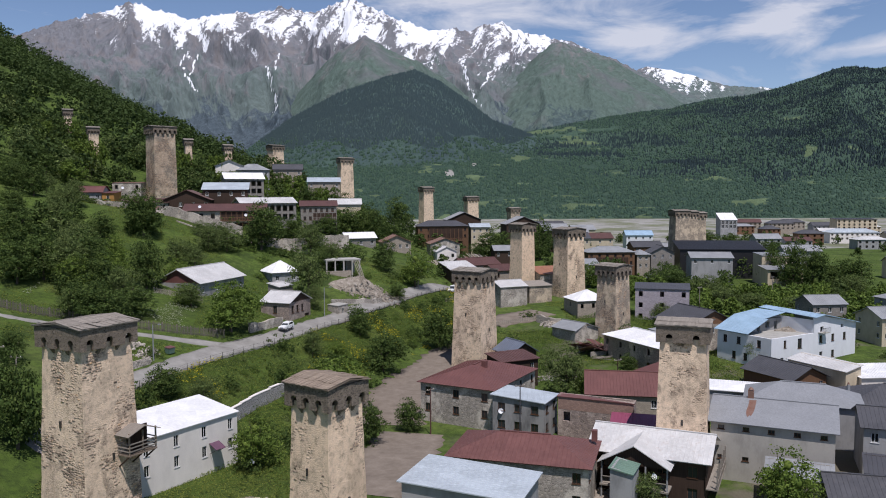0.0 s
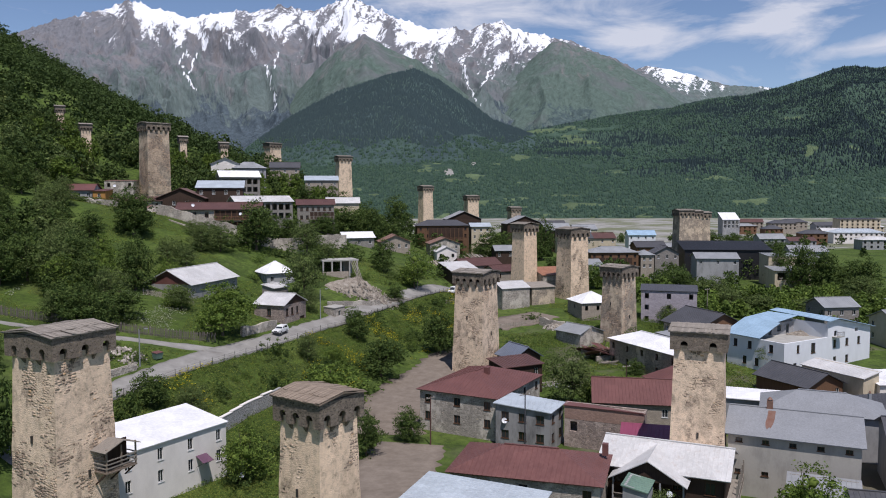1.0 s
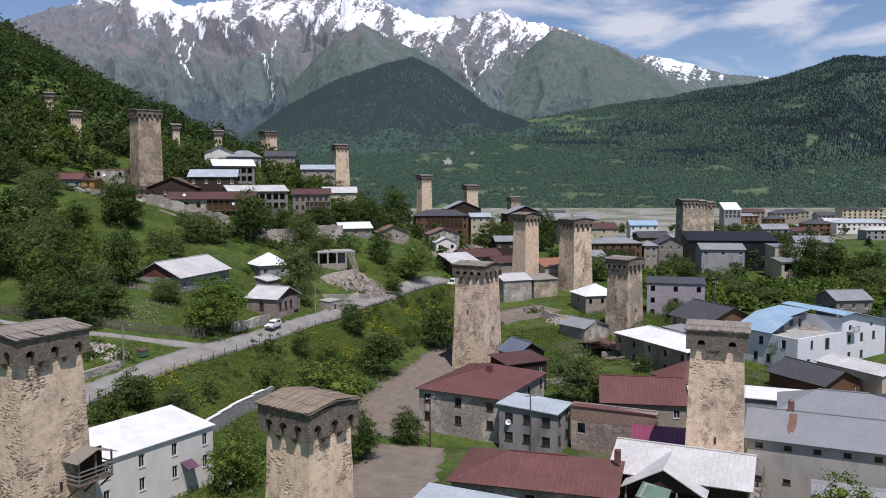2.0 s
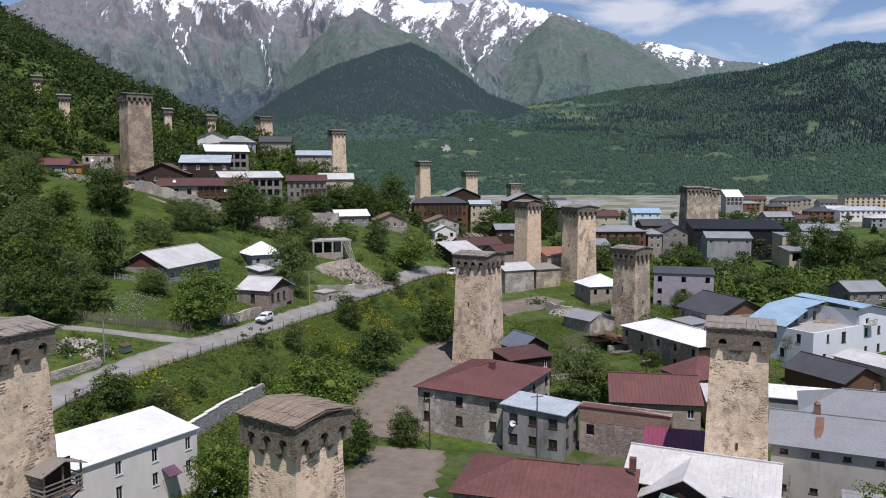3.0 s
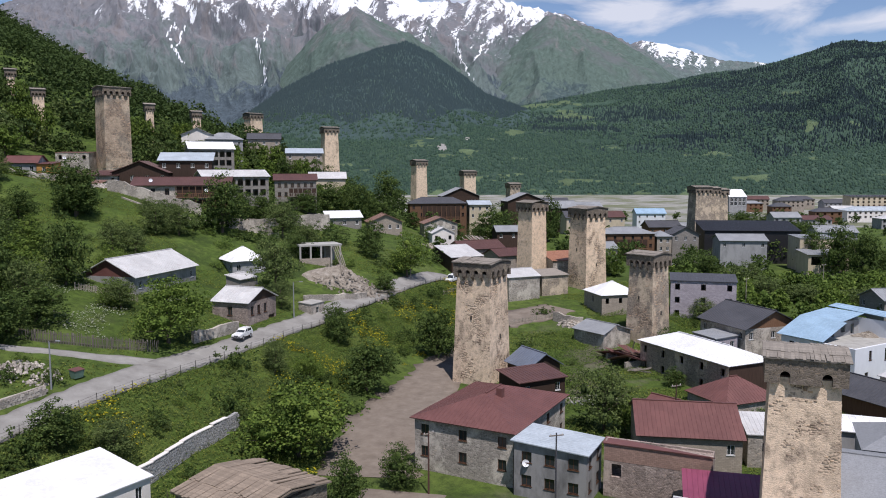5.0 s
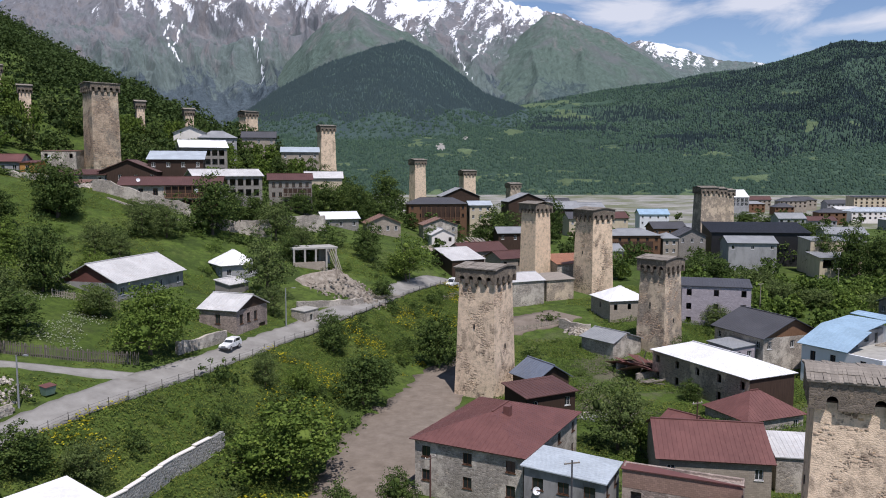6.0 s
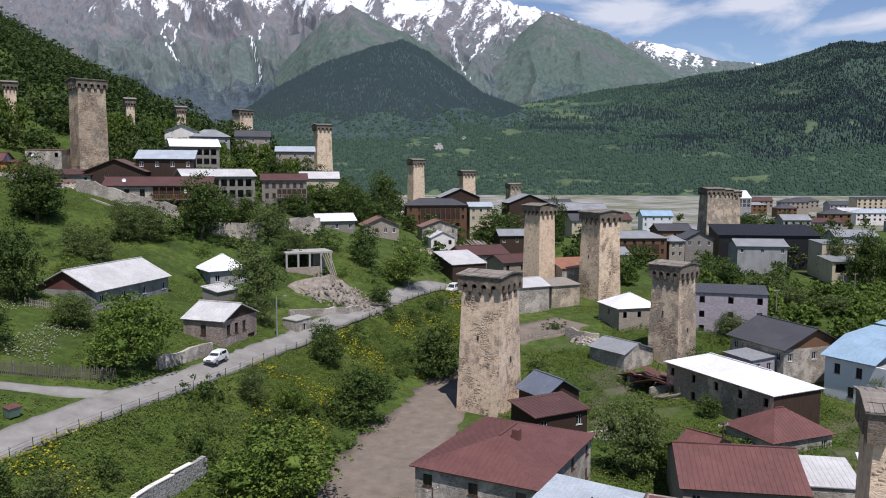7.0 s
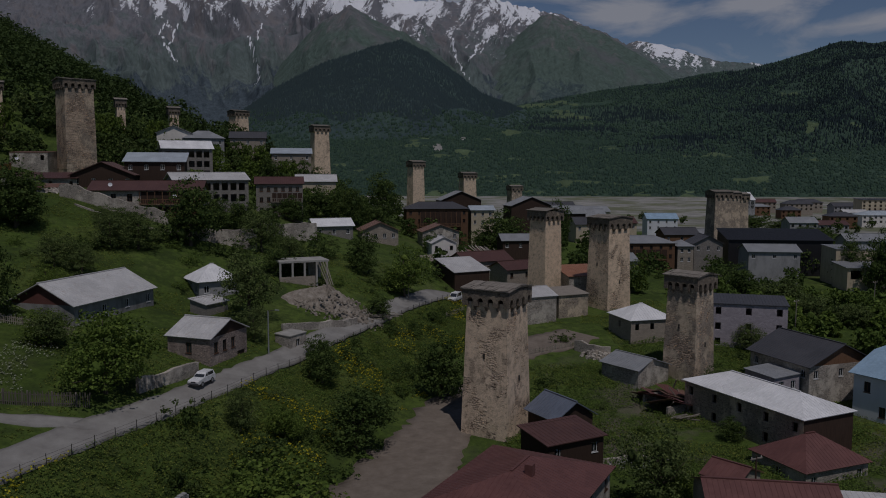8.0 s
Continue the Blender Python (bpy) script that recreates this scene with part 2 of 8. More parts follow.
METAL_GREY = metal_mat("grey_sheet_metal", (0.27, 0.28, 0.29), 0.25, (0.17, 0.12, 0.09))
METAL_DARK = metal_mat("anthracite_sheet_metal", (0.075, 0.075, 0.082), 0.2, (0.13, 0.10, 0.08))
METAL_BLACK = metal_mat("black_sheet_metal", (0.018, 0.018, 0.020), 0.1)
METAL_SLATEBLUE = metal_mat("slate_blue_sheet_metal", (0.135, 0.158, 0.205), 0.15, (0.13, 0.10, 0.08))
METAL_PLUM = metal_mat("plum_sheet_metal", (0.125, 0.062, 0.100), 0.1, rough=0.5)
METAL_GREEN = metal_mat("green_sheet_metal", (0.14, 0.22, 0.17), 0.2)
SLATE = shingle_mat("grey_shingle", (0.225, 0.235, 0.25))
BLOCK_RED = block_mat("reddish_blocks", (0.34, 0.225, 0.18))
METAL_ORANGE = metal_mat("orange_rusted_sheet_metal", (0.34, 0.165, 0.10), 0.6, (0.20, 0.08, 0.04), thr=0.5)
WOOD_GREY = wood_mat("weathered_grey_plank", (0.27, 0.24, 0.205), along="X")
WOOD_BROWN = wood_mat("weathered_brown_plank", (0.27, 0.215, 0.165), along="X")
WOOD_DARK = wood_mat("dark_stained_wood", (0.060, 0.038, 0.028), along="Z")
WOOD_WARM = wood_mat("warm_stained_wood", (0.180, 0.100, 0.058), along="Z")
WOOD_FENCE = wood_mat("dark_weathered_fence_wood", (0.15, 0.132, 0.112), along="Z")
WOOD_PALE = wood_mat("pale_fence_wood", (0.36, 0.32, 0.26), along="Z")
CONCRETE = plaster_mat("raw_concrete", (0.38, 0.37, 0.34), 0.3)
FRAME_WHITE = plaster_mat("white_window_frame", (0.75, 0.75, 0.74), 0.08)
FRAME_BROWN = wood_mat("brown_window_frame", (0.12, 0.06, 0.035))
IRON = metal_mat("dark_iron", (0.05, 0.045, 0.04), 0.5)

_g = Mat("window_glass", 0.08, spec=0.6)
_g.color(_g.ramp(_g.random(), (0.0, (0.012, 0.014, 0.016)), (1.0, (0.035, 0.04, 0.045))))
GLASS = _g.m
_g = Mat("bark", 0.95, spec=0.1)
_g.color(_g.ramp(_g.noise(5, 5, 0.7, (1, 1, 0.2)), (0.3, (0.05, 0.04, 0.03)), (0.7, (0.16, 0.13, 0.10))))
_g.bump(_g.noise(9, 4, 0.7, (1, 1, 0.25)), 0.8, 0.05)
BARK = _g.m
LEAF = [leaf_mat("walnut_leaves", (0.036, 0.060, 0.012), (0.140, 0.215, 0.040), (0.23, 0.30, 0.06)),
        leaf_mat("apple_leaves", (0.042, 0.062, 0.021), (0.130, 0.180, 0.056), (0.22, 0.27, 0.09)),
        leaf_mat("dark_leaves", (0.024, 0.042, 0.012), (0.084, 0.134, 0.034), (0.15, 0.20, 0.052))]
LEAF_BUSH = leaf_mat("bush_leaves", (0.044, 0.074, 0.017), (0.125, 0.195, 0.040), (0.20, 0.27, 0.06))
LEAF_YELLOW = leaf_mat("yellow_blossom", (0.20, 0.20, 0.02), (0.48, 0.42, 0.02), (0.62, 0.55, 0.04))
LEAF_WEED = leaf_mat("weeds", (0.080, 0.106, 0.022), (0.170, 0.214, 0.042), (0.275, 0.30, 0.070))
FLOWER_WHITE = leaf_mat("white_umbels", (0.20, 0.23, 0.14), (0.34, 0.36, 0.26), (0.46, 0.47, 0.38))
# far woods: distance haze is mixed into these bluish, lifted leaf colours
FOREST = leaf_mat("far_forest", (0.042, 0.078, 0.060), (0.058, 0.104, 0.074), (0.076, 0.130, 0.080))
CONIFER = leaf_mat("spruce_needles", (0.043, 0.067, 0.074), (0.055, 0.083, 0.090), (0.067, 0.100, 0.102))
SPRUCE_HAZED = leaf_mat("hazed_spruce_needles", (0.068, 0.104, 0.116), (0.080, 0.121, 0.130), (0.094, 0.140, 0.143))
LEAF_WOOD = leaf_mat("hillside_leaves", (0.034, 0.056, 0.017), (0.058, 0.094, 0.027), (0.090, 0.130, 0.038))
STONE_PINK = stone_mat("pinkish_house_stone", (0.37, 0.295, 0.26), 0.3, (0.46, 0.38, 0.33))

# ground: meadow, with the pale gravel of the river bed on the far valley floor
_g = Mat("meadow_and_gravel", 0.95, spec=0.1, coords="World")
gr = _g.ramp(_g.noise(0.055, 6, 0.62), (0.30, (0.052, 0.082, 0.016)), (0.5, (0.084, 0.130, 0.026)), (0.68, (0.122, 0.162, 0.040)), (0.85, (0.16, 0.145, 0.07)))
gr = _g.mix(_g.remap(_g.noise(0.75, 6, 0.75), 0.40, 0.66, 0, 0.8), gr, (0.030, 0.046, 0.015))
gr = _g.mix(_g.remap(_g.noise(0.33, 5, 0.7), 0.55, 0.75, 0, 0.7), gr, (0.125, 0.155, 0.045))
gr = _g.mix(_g.remap(_g.noise(0.16, 7, 0.75), 0.50, 0.64, 0, 0.75), gr, (0.036, 0.056, 0.017))
yard = _g.math("MULTIPLY", _g.remap(_g.axis("X"), -2, 24), _g.remap(_g.noise(0.09, 5, 0.6), 0.52, 0.64))
yard = _g.math("MULTIPLY", yard, _g.remap(_g.axis("Y"), 205, 175))
alley = _g.math("MULTIPLY", _g.remap(_g.math("ADD", _g.axis("X"), _g.remap(_g.noise(0.07, 4), 0.3, 0.7, -14, 14)), 44, 52), _g.remap(_g.axis("Y"), 158, 146))
gr = _g.mix(_g.math("MULTIPLY", _g.math("MAXIMUM", yard, alley), 0.85), gr, (0.15, 0.130, 0.105))
gr = _g.mix(_g.remap(_g.noise(0.021, 4), 0.60, 0.76, 0, 0.5), gr, (0.17, 0.145, 0.085))
gv = _g.ramp(_g.noise(0.05, 6, 0.65), (0.3, (0.19, 0.187, 0.172)), (0.6, (0.32, 0.314, 0.29)), (0.8, (0.42, 0.415, 0.39)))
gv = _g.mix(_g.remap(_g.noise(0.02, 7, 0.68, (1, 0.8, 1)), 0.44, 0.56, 0, 0.85), gv, (0.13, 0.145, 0.075))
bed = _g.math("ADD", _g.remap(_g.axis("Y"), 430, 560), _g.remap(_g.noise(0.012, 4), 0.3, 0.7, -0.35, 0.35))
bed = _g.math("MULTIPLY", _g.remap(bed, 0.4, 0.6), _g.remap(_g.axis("Z"), 1.5, -1.0))
_g.color(_g.mix(bed, gr, gv))
_g.bump(_g.noise(2.6, 7, 0.8), 0.8, 0.3)
GROUND = _g.m
_g = Mat("gravel_road", 0.95, spec=0.12, coords="World")
rd = _g.ramp(_g.noise(0.35, 6, 0.65), (0.3, (0.19, 0.182, 0.17)), (0.6, (0.275, 0.268, 0.25)), (0.85, (0.34, 0.335, 0.32)))
_g.color(_g.mix(_g.remap(_g.noise(9, 3), 0.4, 0.8, 0, 0.35), rd, (0.20, 0.18, 0.15)))
_g.bump(_g.noise(6, 4), 0.5, 0.05)
ROAD = _g.m
_g = Mat("ploughed_soil", 0.96, spec=0.1, coords="World")
so = _g.ramp(_g.noise(0.5, 6, 0.7), (0.3, (0.150, 0.125, 0.102)), (0.6, (0.222, 0.188, 0.155)), (0.85, (0.29, 0.25, 0.21)))
_g.color(_g.mix(_g.remap(_g.noise(4, 4), 0.4, 0.75, 0, 0.4), so, (0.11, 0.085, 0.065)))
fur = _g.n.new("ShaderNodeTexWave")
fur.inputs["Scale"].default_value = 0.42
fur.inputs["Distortion"].default_value = 2.2
fur.inputs["Detail Scale"].default_value = 0.6
_g.l.new(_g.vec((1, 1, 1), (0, 0, 0.9)), fur.inputs["Vector"])
_g.bump(_g.math("ADD", _g.math("MULTIPLY", fur.outputs["Fac"], 0.3), _g.noise(5, 5)), 0.6, 0.1)
SOIL = _g.m
_g = Mat("rubble_earth", 0.95, spec=0.1, coords="World")
_g.color(_g.ramp(_g.noise(0.9, 6, 0.75), (0.3, (0.18, 0.15, 0.12)), (0.55, (0.30, 0.265, 0.22)), (0.8, (0.46, 0.43, 0.39))))
_g.bump(_g.noise(3, 5, 0.7), 1.0, 0.25)
RUBBLE = _g.m


def slope_mat(name, rock, green, dark, snow=False, alpine=None, bush=0.02, meadow=(0.085, 0.125, 0.062)):
    """Mountain side: woods low down, meadow and bare rock streaked along the fall line above, snow by its own cover."""
    m = Mat(name, 0.95, spec=0.06, coords="World")

    def stored(key):
        a = m.n.new("ShaderNodeAttribute")
        a.attribute_name = key
        return a.outputs["Fac"]
    fall = m.n.new("ShaderNodeCombineXYZ")
    m.l.new(stored("across"), fall.inputs["X"])
    m.l.new(m.math("MULTIPLY", stored("down"), 0.55), fall.inputs["Y"])
    plain, m.co = m.co, fall.outputs[0]
    streak = m.noise(0.011, 8, 0.68, distort=0.8)
    fine = m.noise(0.05, 7, 0.72, distort=0.5)
    m.co = plain
    if alpine:
        rise = stored("rise")
        low, high = alpine
        lime = m.ramp(fine, (0.28, mul(rock, 0.52)), (0.46, mul(rock, 0.9)), (0.6, rock), (0.78, mul(rock, 1.5)))
        lime = m.mix(m.remap(streak, 0.5, 0.68, 0, 0.55), lime, (rock[0] * 1.2, rock[1] * 1.02, rock[2] * 0.86))
        alp = m.ramp(fine, (0.3, mul(green, 0.66)), (0.52, green), (0.74, mul(green, 1.35)))
        alp = m.mix(m.remap(m.noise(0.0035, 6, 0.6), 0.52, 0.66, 0, 0.7), alp, mul(rock, 0.8))
        edge = m.math("ADD", rise, m.remap(streak, 0.25, 0.75, -0.055, 0.055))
        col = m.mix(m.remap(edge, high - 0.022, high + 0.022), alp, lime)
        edge = m.math("ADD", m.math("ADD", rise, m.remap(m.noise(0.0042, 6, 0.6), 0.3, 0.7, -0.03, 0.03)), m.remap(fine, 0.25, 0.75, -0.022, 0.022))
        trees = m.mix(m.remap(m.noise(0.05, 5, 0.8), 0.35, 0.65), mul(dark, 0.7), mul(dark, 1.25))
        col = m.mix(m.remap(edge, low - 0.004, low + 0.006), trees, col)
    else:
        col = m.mix(m.remap(m.noise(bush, 7, 0.68), 0.38, 0.62), dark, green)
        col = m.mix(m.remap(m.noise(bush * 0.12, 5, 0.6), 0.5, 0.64, 0, 0.5), col, mul(green, 1.25))
        pasture = m.ramp(m.noise(0.03, 5, 0.6), (0.35, mul(meadow, 0.75)), (0.6, meadow), (0.8, mul(meadow, 1.35)))
        col = m.mix(m.remap(m.math("ADD", stored("pasture"), m.remap(m.noise(0.04, 5, 0.7), 0.3, 0.7, -0.4, 0.4)), 0.40, 0.58), col, pasture)
        col = m.mix(m.remap(m.math("ADD", stored("scar"), m.remap(m.noise(0.08, 5, 0.7), 0.3, 0.7, -0.3, 0.3)), 0.42, 0.52), col, (0.33, 0.32, 0.30))
    if snow:
        s = m.math("ADD", stored("snow_cover"), m.math("ADD", m.remap(fine, 0.3, 0.7, -0.75, 0.75), m.remap(m.noise(0.09, 6, 0.8), 0.3, 0.7, -0.5, 0.5)))
        col = m.mix(m.remap(s, -0.02, 0.16), col, (0.80, 0.82, 0.86))
    m.color(col)
    m.bump(m.math("ADD", fine, m.math("MULTIPLY", m.noise(bush * 1.5, 8, 0.74), 0.6)), 1.0, 9.0)
    return m.m


# cool, pale slope colours carry the haze of the air in them
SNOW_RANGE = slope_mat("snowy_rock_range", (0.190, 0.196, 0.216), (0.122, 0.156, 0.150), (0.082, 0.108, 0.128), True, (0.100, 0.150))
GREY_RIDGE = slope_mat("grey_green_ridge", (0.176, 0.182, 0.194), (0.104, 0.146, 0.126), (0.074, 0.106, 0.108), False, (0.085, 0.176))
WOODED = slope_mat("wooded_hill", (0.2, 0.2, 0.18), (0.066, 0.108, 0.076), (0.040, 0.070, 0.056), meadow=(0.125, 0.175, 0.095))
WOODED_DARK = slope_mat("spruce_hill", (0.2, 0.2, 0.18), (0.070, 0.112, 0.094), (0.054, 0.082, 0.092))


# ---- builders ----
class Build:
    """Collects boxes, slabs and prisms into one mesh."""

    def __init__(self):
        self.v, self.f = [], []

    def add(self, verts, faces):
        k = len(self.v)
        self.v += [tuple(p) for p in verts]
        self.f += [tuple(i + k for i in q) for q in faces]
        return self

    def box(self, x0, x1, y0, y1, z0, z1, m=None):
        p = [(x, y, z) for z in (z0, z1) for x, y in ((x0, y0), (x1, y0), (x1, y1), (x0, y1))]
        if m is not None:
            p = [m @ Vector(q) for q in p]
        return self.add(p, [(3, 2, 1, 0), (4, 5, 6, 7), (0, 1, 5, 4), (1, 2, 6, 5), (2, 3, 7, 6), (3, 0, 4, 7)])

    def frustum(self, r0, r1, z0, z1, n=8, c0=(0, 0), c1=(0, 0), turn=0.0):
        a = [2 * math.pi * i / n + turn for i in range(n)]
        p = [(c0[0] + r0 * math.cos(t), c0[1] + r0 * math.sin(t), z0) for t in a]
        p += [(c1[0] + r1 * math.cos(t), c1[1] + r1 * math.sin(t), z1) for t in a]
        return self.add(p, [tuple(reversed(range(n))), tuple(range(n, 2 * n))] + [(i, (i + 1) % n, n + (i + 1) % n, n + i) for i in range(n)])

    def slab(self, poly, th):
        """A flat polygon, given upwards, with thickness below."""
        n = len(poly)
        nor = (Vector(poly[1]) - Vector(poly[0])).cross(Vector(poly[-1]) - Vector(poly[0])).normalized()
        low = [Vector(p) - nor * th for p in poly]
        return self.add(list(poly) + low, [tuple(range(n)), tuple(reversed(range(n, 2 * n)))] + [(i, n + i, n + (i + 1) % n, (i + 1) % n) for i in range(n)])

    def beam(self, a, b, w, h=None):
        """A straight bar from a to b."""
        a, b = Vector(a), Vector(b)
        m = Matrix.Translation((a + b) / 2) @ (b - a).to_track_quat("Z", "Y").to_matrix().to_4x4()
        k, h = (b - a).length / 2, h or w
        return self.box(-w / 2, w / 2, -h / 2, h / 2, -k, k, m)

    def weld(self):
        """Joins corners that coincide and drops faces that lie back to back."""
        key, idx, vs = {}, [], []
        for p in self.v:
            k = tuple(round(c, 3) for c in p)
            if k not in key:
                key[k] = len(vs)
                vs.append(p)
            idx.append(key[k])
        seen_, out = {}, []
        for f in self.f:
            g = tuple(idx[i] for i in f)
            s = frozenset(g)
            seen_.setdefault(s, []).append(g)
        out = [g[0] for s, g in seen_.items() if len(g) == 1 and len(s) > 2]
        self.v, self.f = vs, out
        return self

    def mesh(self, name):
        me = bpy.data.meshes.new(name)
        me.from_pydata([tuple(p) for p in self.v], [], self.f)
        me.update()
        return me


def part(name, b, material, parent=None, label=""):
    me = b.mesh(name) if isinstance(b, Build) else b
    if material and not me.materials:
        me.materials.append(material)
    ob = new(name, me)
    ob.parent = parent
    if label:
        ob["label"] = label
    return ob


def base(name, m, label, category, group="", kind=""):
    ob = new(name)
    ob.empty_display_size = 0.5
    ob.matrix_world = m
    return tagged(ob, label, category, group, kind)


def np_mesh(name, verts, faces):
    """A mesh from arrays: verts (n, 3), faces (m, 3 or 4)."""
    me = bpy.data.meshes.new(name)
    k = faces.shape[1]
    me.vertices.add(len(verts))
    me.vertices.foreach_set("co", np.ascontiguousarray(verts, dtype=np.float32).ravel())
    me.loops.add(faces.size)
    me.loops.foreach_set("vertex_index", np.ascontiguousarray(faces, dtype=np.int32).ravel())
    me.polygons.add(len(faces))
    me.polygons.foreach_set("loop_start", np.arange(0, faces.size, k, dtype=np.int32))
    me.polygons.foreach_set("loop_total", np.full(len(faces), k, dtype=np.int32))
    me.update(calc_edges=True)
    return me


# ---- the lie of the land ----
def land(x, y):
    """Ground height: a valley floor, and a hillside that climbs to the west from the line of the road."""
    x, y = np.asarray(x, float), np.asarray(y, float)
    floor = np.interp(y, [0, 120, 150, 170, 186, 205, 250, 300, 340, 420, 520, 650], [-7.5, -7, -6.3, -5.6, -3.4, -0.9, 1.6, 3.5, 5, 2, -4, -6])
    east = np.interp(y, [0, 150, 205, 250, 340, 420, 520, 650], [-7.5, -6.8, -3.4, -2.6, -2.2, -2.6, -4.5, -6])
    floor = floor + (east - floor) * np.clip((x - 50) / 35, 0, 1)
    foot = np.interp(y, [0, 60, 95, 110, 125, 150, 170, 200, 222, 260, 300, 385, 420, 700, 1000, 1400], [-55, -50, -41, -27, -22, -9, -4, 2, 8, 12, 9, 8, -5, -80, -220, -420])
    s1 = np.interp(y, [0, 180, 260, 330, 600, 700], [0.52, 0.52, 0.40, 0.30, 0.4, 0.5])
    s2 = np.interp(y, [0, 180, 218, 284, 400, 700], [0.25, 0.25, 0.27, 0.26, 0.42, 0.58])
    d = np.maximum(0, foot - x)
    shelf = np.interp(y, [205, 226, 284, 312], [0, 1, 1, 0]) * (0.17 * np.clip(d - 80, 0, 30) - 0.17 * np.clip(d - 130, 0, 30))
    h = floor - shelf + s1 * np.minimum(d, 16) + s2 * np.maximum(0, d - 16)
    bumps = np.sin(x * 0.11 + 1.3 * np.sin(y * 0.05)) * np.cos(y * 0.09 + 0.7) * 0.35
    dell = 2.6 * np.exp(-((x + 41) / 9) ** 2 - ((y - 186) / 10) ** 2)
    return h - dell + bumps * np.clip(d / 15, 0.15, 1.6)


def lie(x, y):
    return float(land(x, y))


def grid_lines(*runs):
    out = [runs[0][0]]
    for a, b, step in runs:
        n = max(1, round((b - a) / step))
        out += [a + (b - a) * (i + 1) / n for i in range(n)]
    return np.array(out)


gx = grid_lines((-3200, -500, 180), (-500, -160, 17), (-160, 150, 2.6), (150, 400, 12), (400, 3200, 180))
gy = grid_lines((-600, 60, 60), (60, 340, 2.6), (340, 600, 8), (600, 1300, 35), (1300, 4900, 300))
X, Y = np.meshgrid(gx, gy)
Z = land(X, Y)
Z = np.where(Y > 1250, np.minimum(Z, 60), Z)
nx, ny = len(gx), len(gy)
idx = np.arange(nx * ny).reshape(ny, nx)
quads = np.stack([idx[:-1, :-1], idx[:-1, 1:], idx[1:, 1:], idx[1:, :-1]], -1).reshape(-1, 4)
ground = part("ground", np_mesh("ground", np.stack([X, Y, Z], -1).reshape(-1, 3), quads), GROUND)
for p in ground.data.polygons:
    p.use_smooth = True
tagged(ground, "green meadow slope and stony valley floor of the village", "ground", kind="structure")


def drape(name, pts, widths, material, lift, label, category, depth=0.5, wobble=0.12):
    """A strip laid over the land along pts, with an irregular border and a thickness."""
    P = np.array(pts, float)
    s = np.concatenate([[0], np.cumsum(np.hypot(*np.diff(P, axis=0).T))])
    t = np.arange(0, s[-1], 1.2)
    c = np.stack([np.interp(t, s, P[:, 0]), np.interp(t, s, P[:, 1])], 1)
    for _ in range(4):
        c[1:-1] = (c[:-2] + 2 * c[1:-1] + c[2:]) / 4
    w = np.interp(t, s, widths) / 2
    d = np.gradient(c, axis=0)
    d /= np.linalg.norm(d, axis=1)[:, None]
    nrm = np.stack([-d[:, 1], d[:, 0]], 1)
    rng = np.random.RandomState(len(name) + 3)
    cols = []
    for k in np.linspace(-1, 1, 7):
        e = rng.normal(0, wobble, len(t)) if abs(k) == 1 else 0
        q = c + nrm * (w * k + e)[:, None]
        z = land(*q.T)
        cols.append(np.column_stack([q, z]))
    cols = np.array(cols)
    top = cols.copy()
    mid = cols[:, :, 2].mean(0)
    top[:, :, 2] = np.maximum(cols[:, :, 2], 0.6 * mid + 0.4 * cols[:, :, 2]) + lift
    low = top[[0, -1]].copy()
    low[:, :, 2] -= depth
    allv = np.concatenate([low[:1], top, low[1:]])
    m, n = allv.shape[:2]
    ii = np.arange(m * n).reshape(m, n)
    fs = np.stack([ii[:-1, :-1], ii[:-1, 1:], ii[1:, 1:], ii[1:, :-1]], -1).reshape(-1, 4)
    ob = part(name, np_mesh(name, allv.reshape(-1, 3), fs), material)
    return tagged(ob, label, category, kind="structure")


ROAD_LINE = [(-50, 94), (-46.7, 110), (-41.8, 124.4), (-35.2, 139), (-28.2, 152.5), (-21.6, 169), (-14.2, 189), (-6, 210), (1.0, 226), (7, 232.5), (13, 236), (20, 237.5)]
drape("road", ROAD_LINE, [4.2, 4.2, 4.2, 4.6, 4.2, 4.0, 4.0, 4.0, 4.2, 4, 4, 3.5], ROAD, 0.16, "pale gravel village road climbing past the houses", "road")
drape("path", [(-95, 127), (-70, 129), (-52, 131.8), (-44, 134.3), (-36, 138)], [1.1, 1.1, 1.3, 1.8, 2.8], ROAD, 0.14, "pale gravel track joining the road", "path")
drape("ploughed_field", [(-8.5, 92), (-5, 104), (-2, 118)], [12, 12.5, 10], SOIL, 0.07, "bare ploughed brown garden plot", "field", wobble=0.4)
drape("ploughed_field", [(-7.2, 122), (-5.6, 140), (-1.6, 156), (3.4, 172), (7, 180)], [12.5, 13.5, 11.5, 10, 5], SOIL, 0.07, "bare brown ploughed strip beside the tower", "field", wobble=0.4)
drape("ploughed_field", [(14, 196), (22, 201), (29, 207)], [9, 10, 8], SOIL, 0.07, "bare brown garden plot behind a picket fence", "field", wobble=0.4)


# ---- mountains ----
def lattice(x, y, seed):
    """Smooth value noise on a plane, 0 to 1."""
    tab = np.random.RandomState(seed).rand(256, 256)
    xi, yi = np.floor(x).astype(int), np.floor(y).astype(int)
    fx, fy = x - xi, y - yi
    fx, fy = fx * fx * (3 - 2 * fx), fy * fy * (3 - 2 * fy)
    g = lambda i, j: tab[(xi + i) % 256, (yi + j) % 256]
    return (g(0, 0) * (1 - fx) + g(1, 0) * fx) * (1 - fy) + (g(0, 1) * (1 - fx) + g(1, 1) * fx) * fy


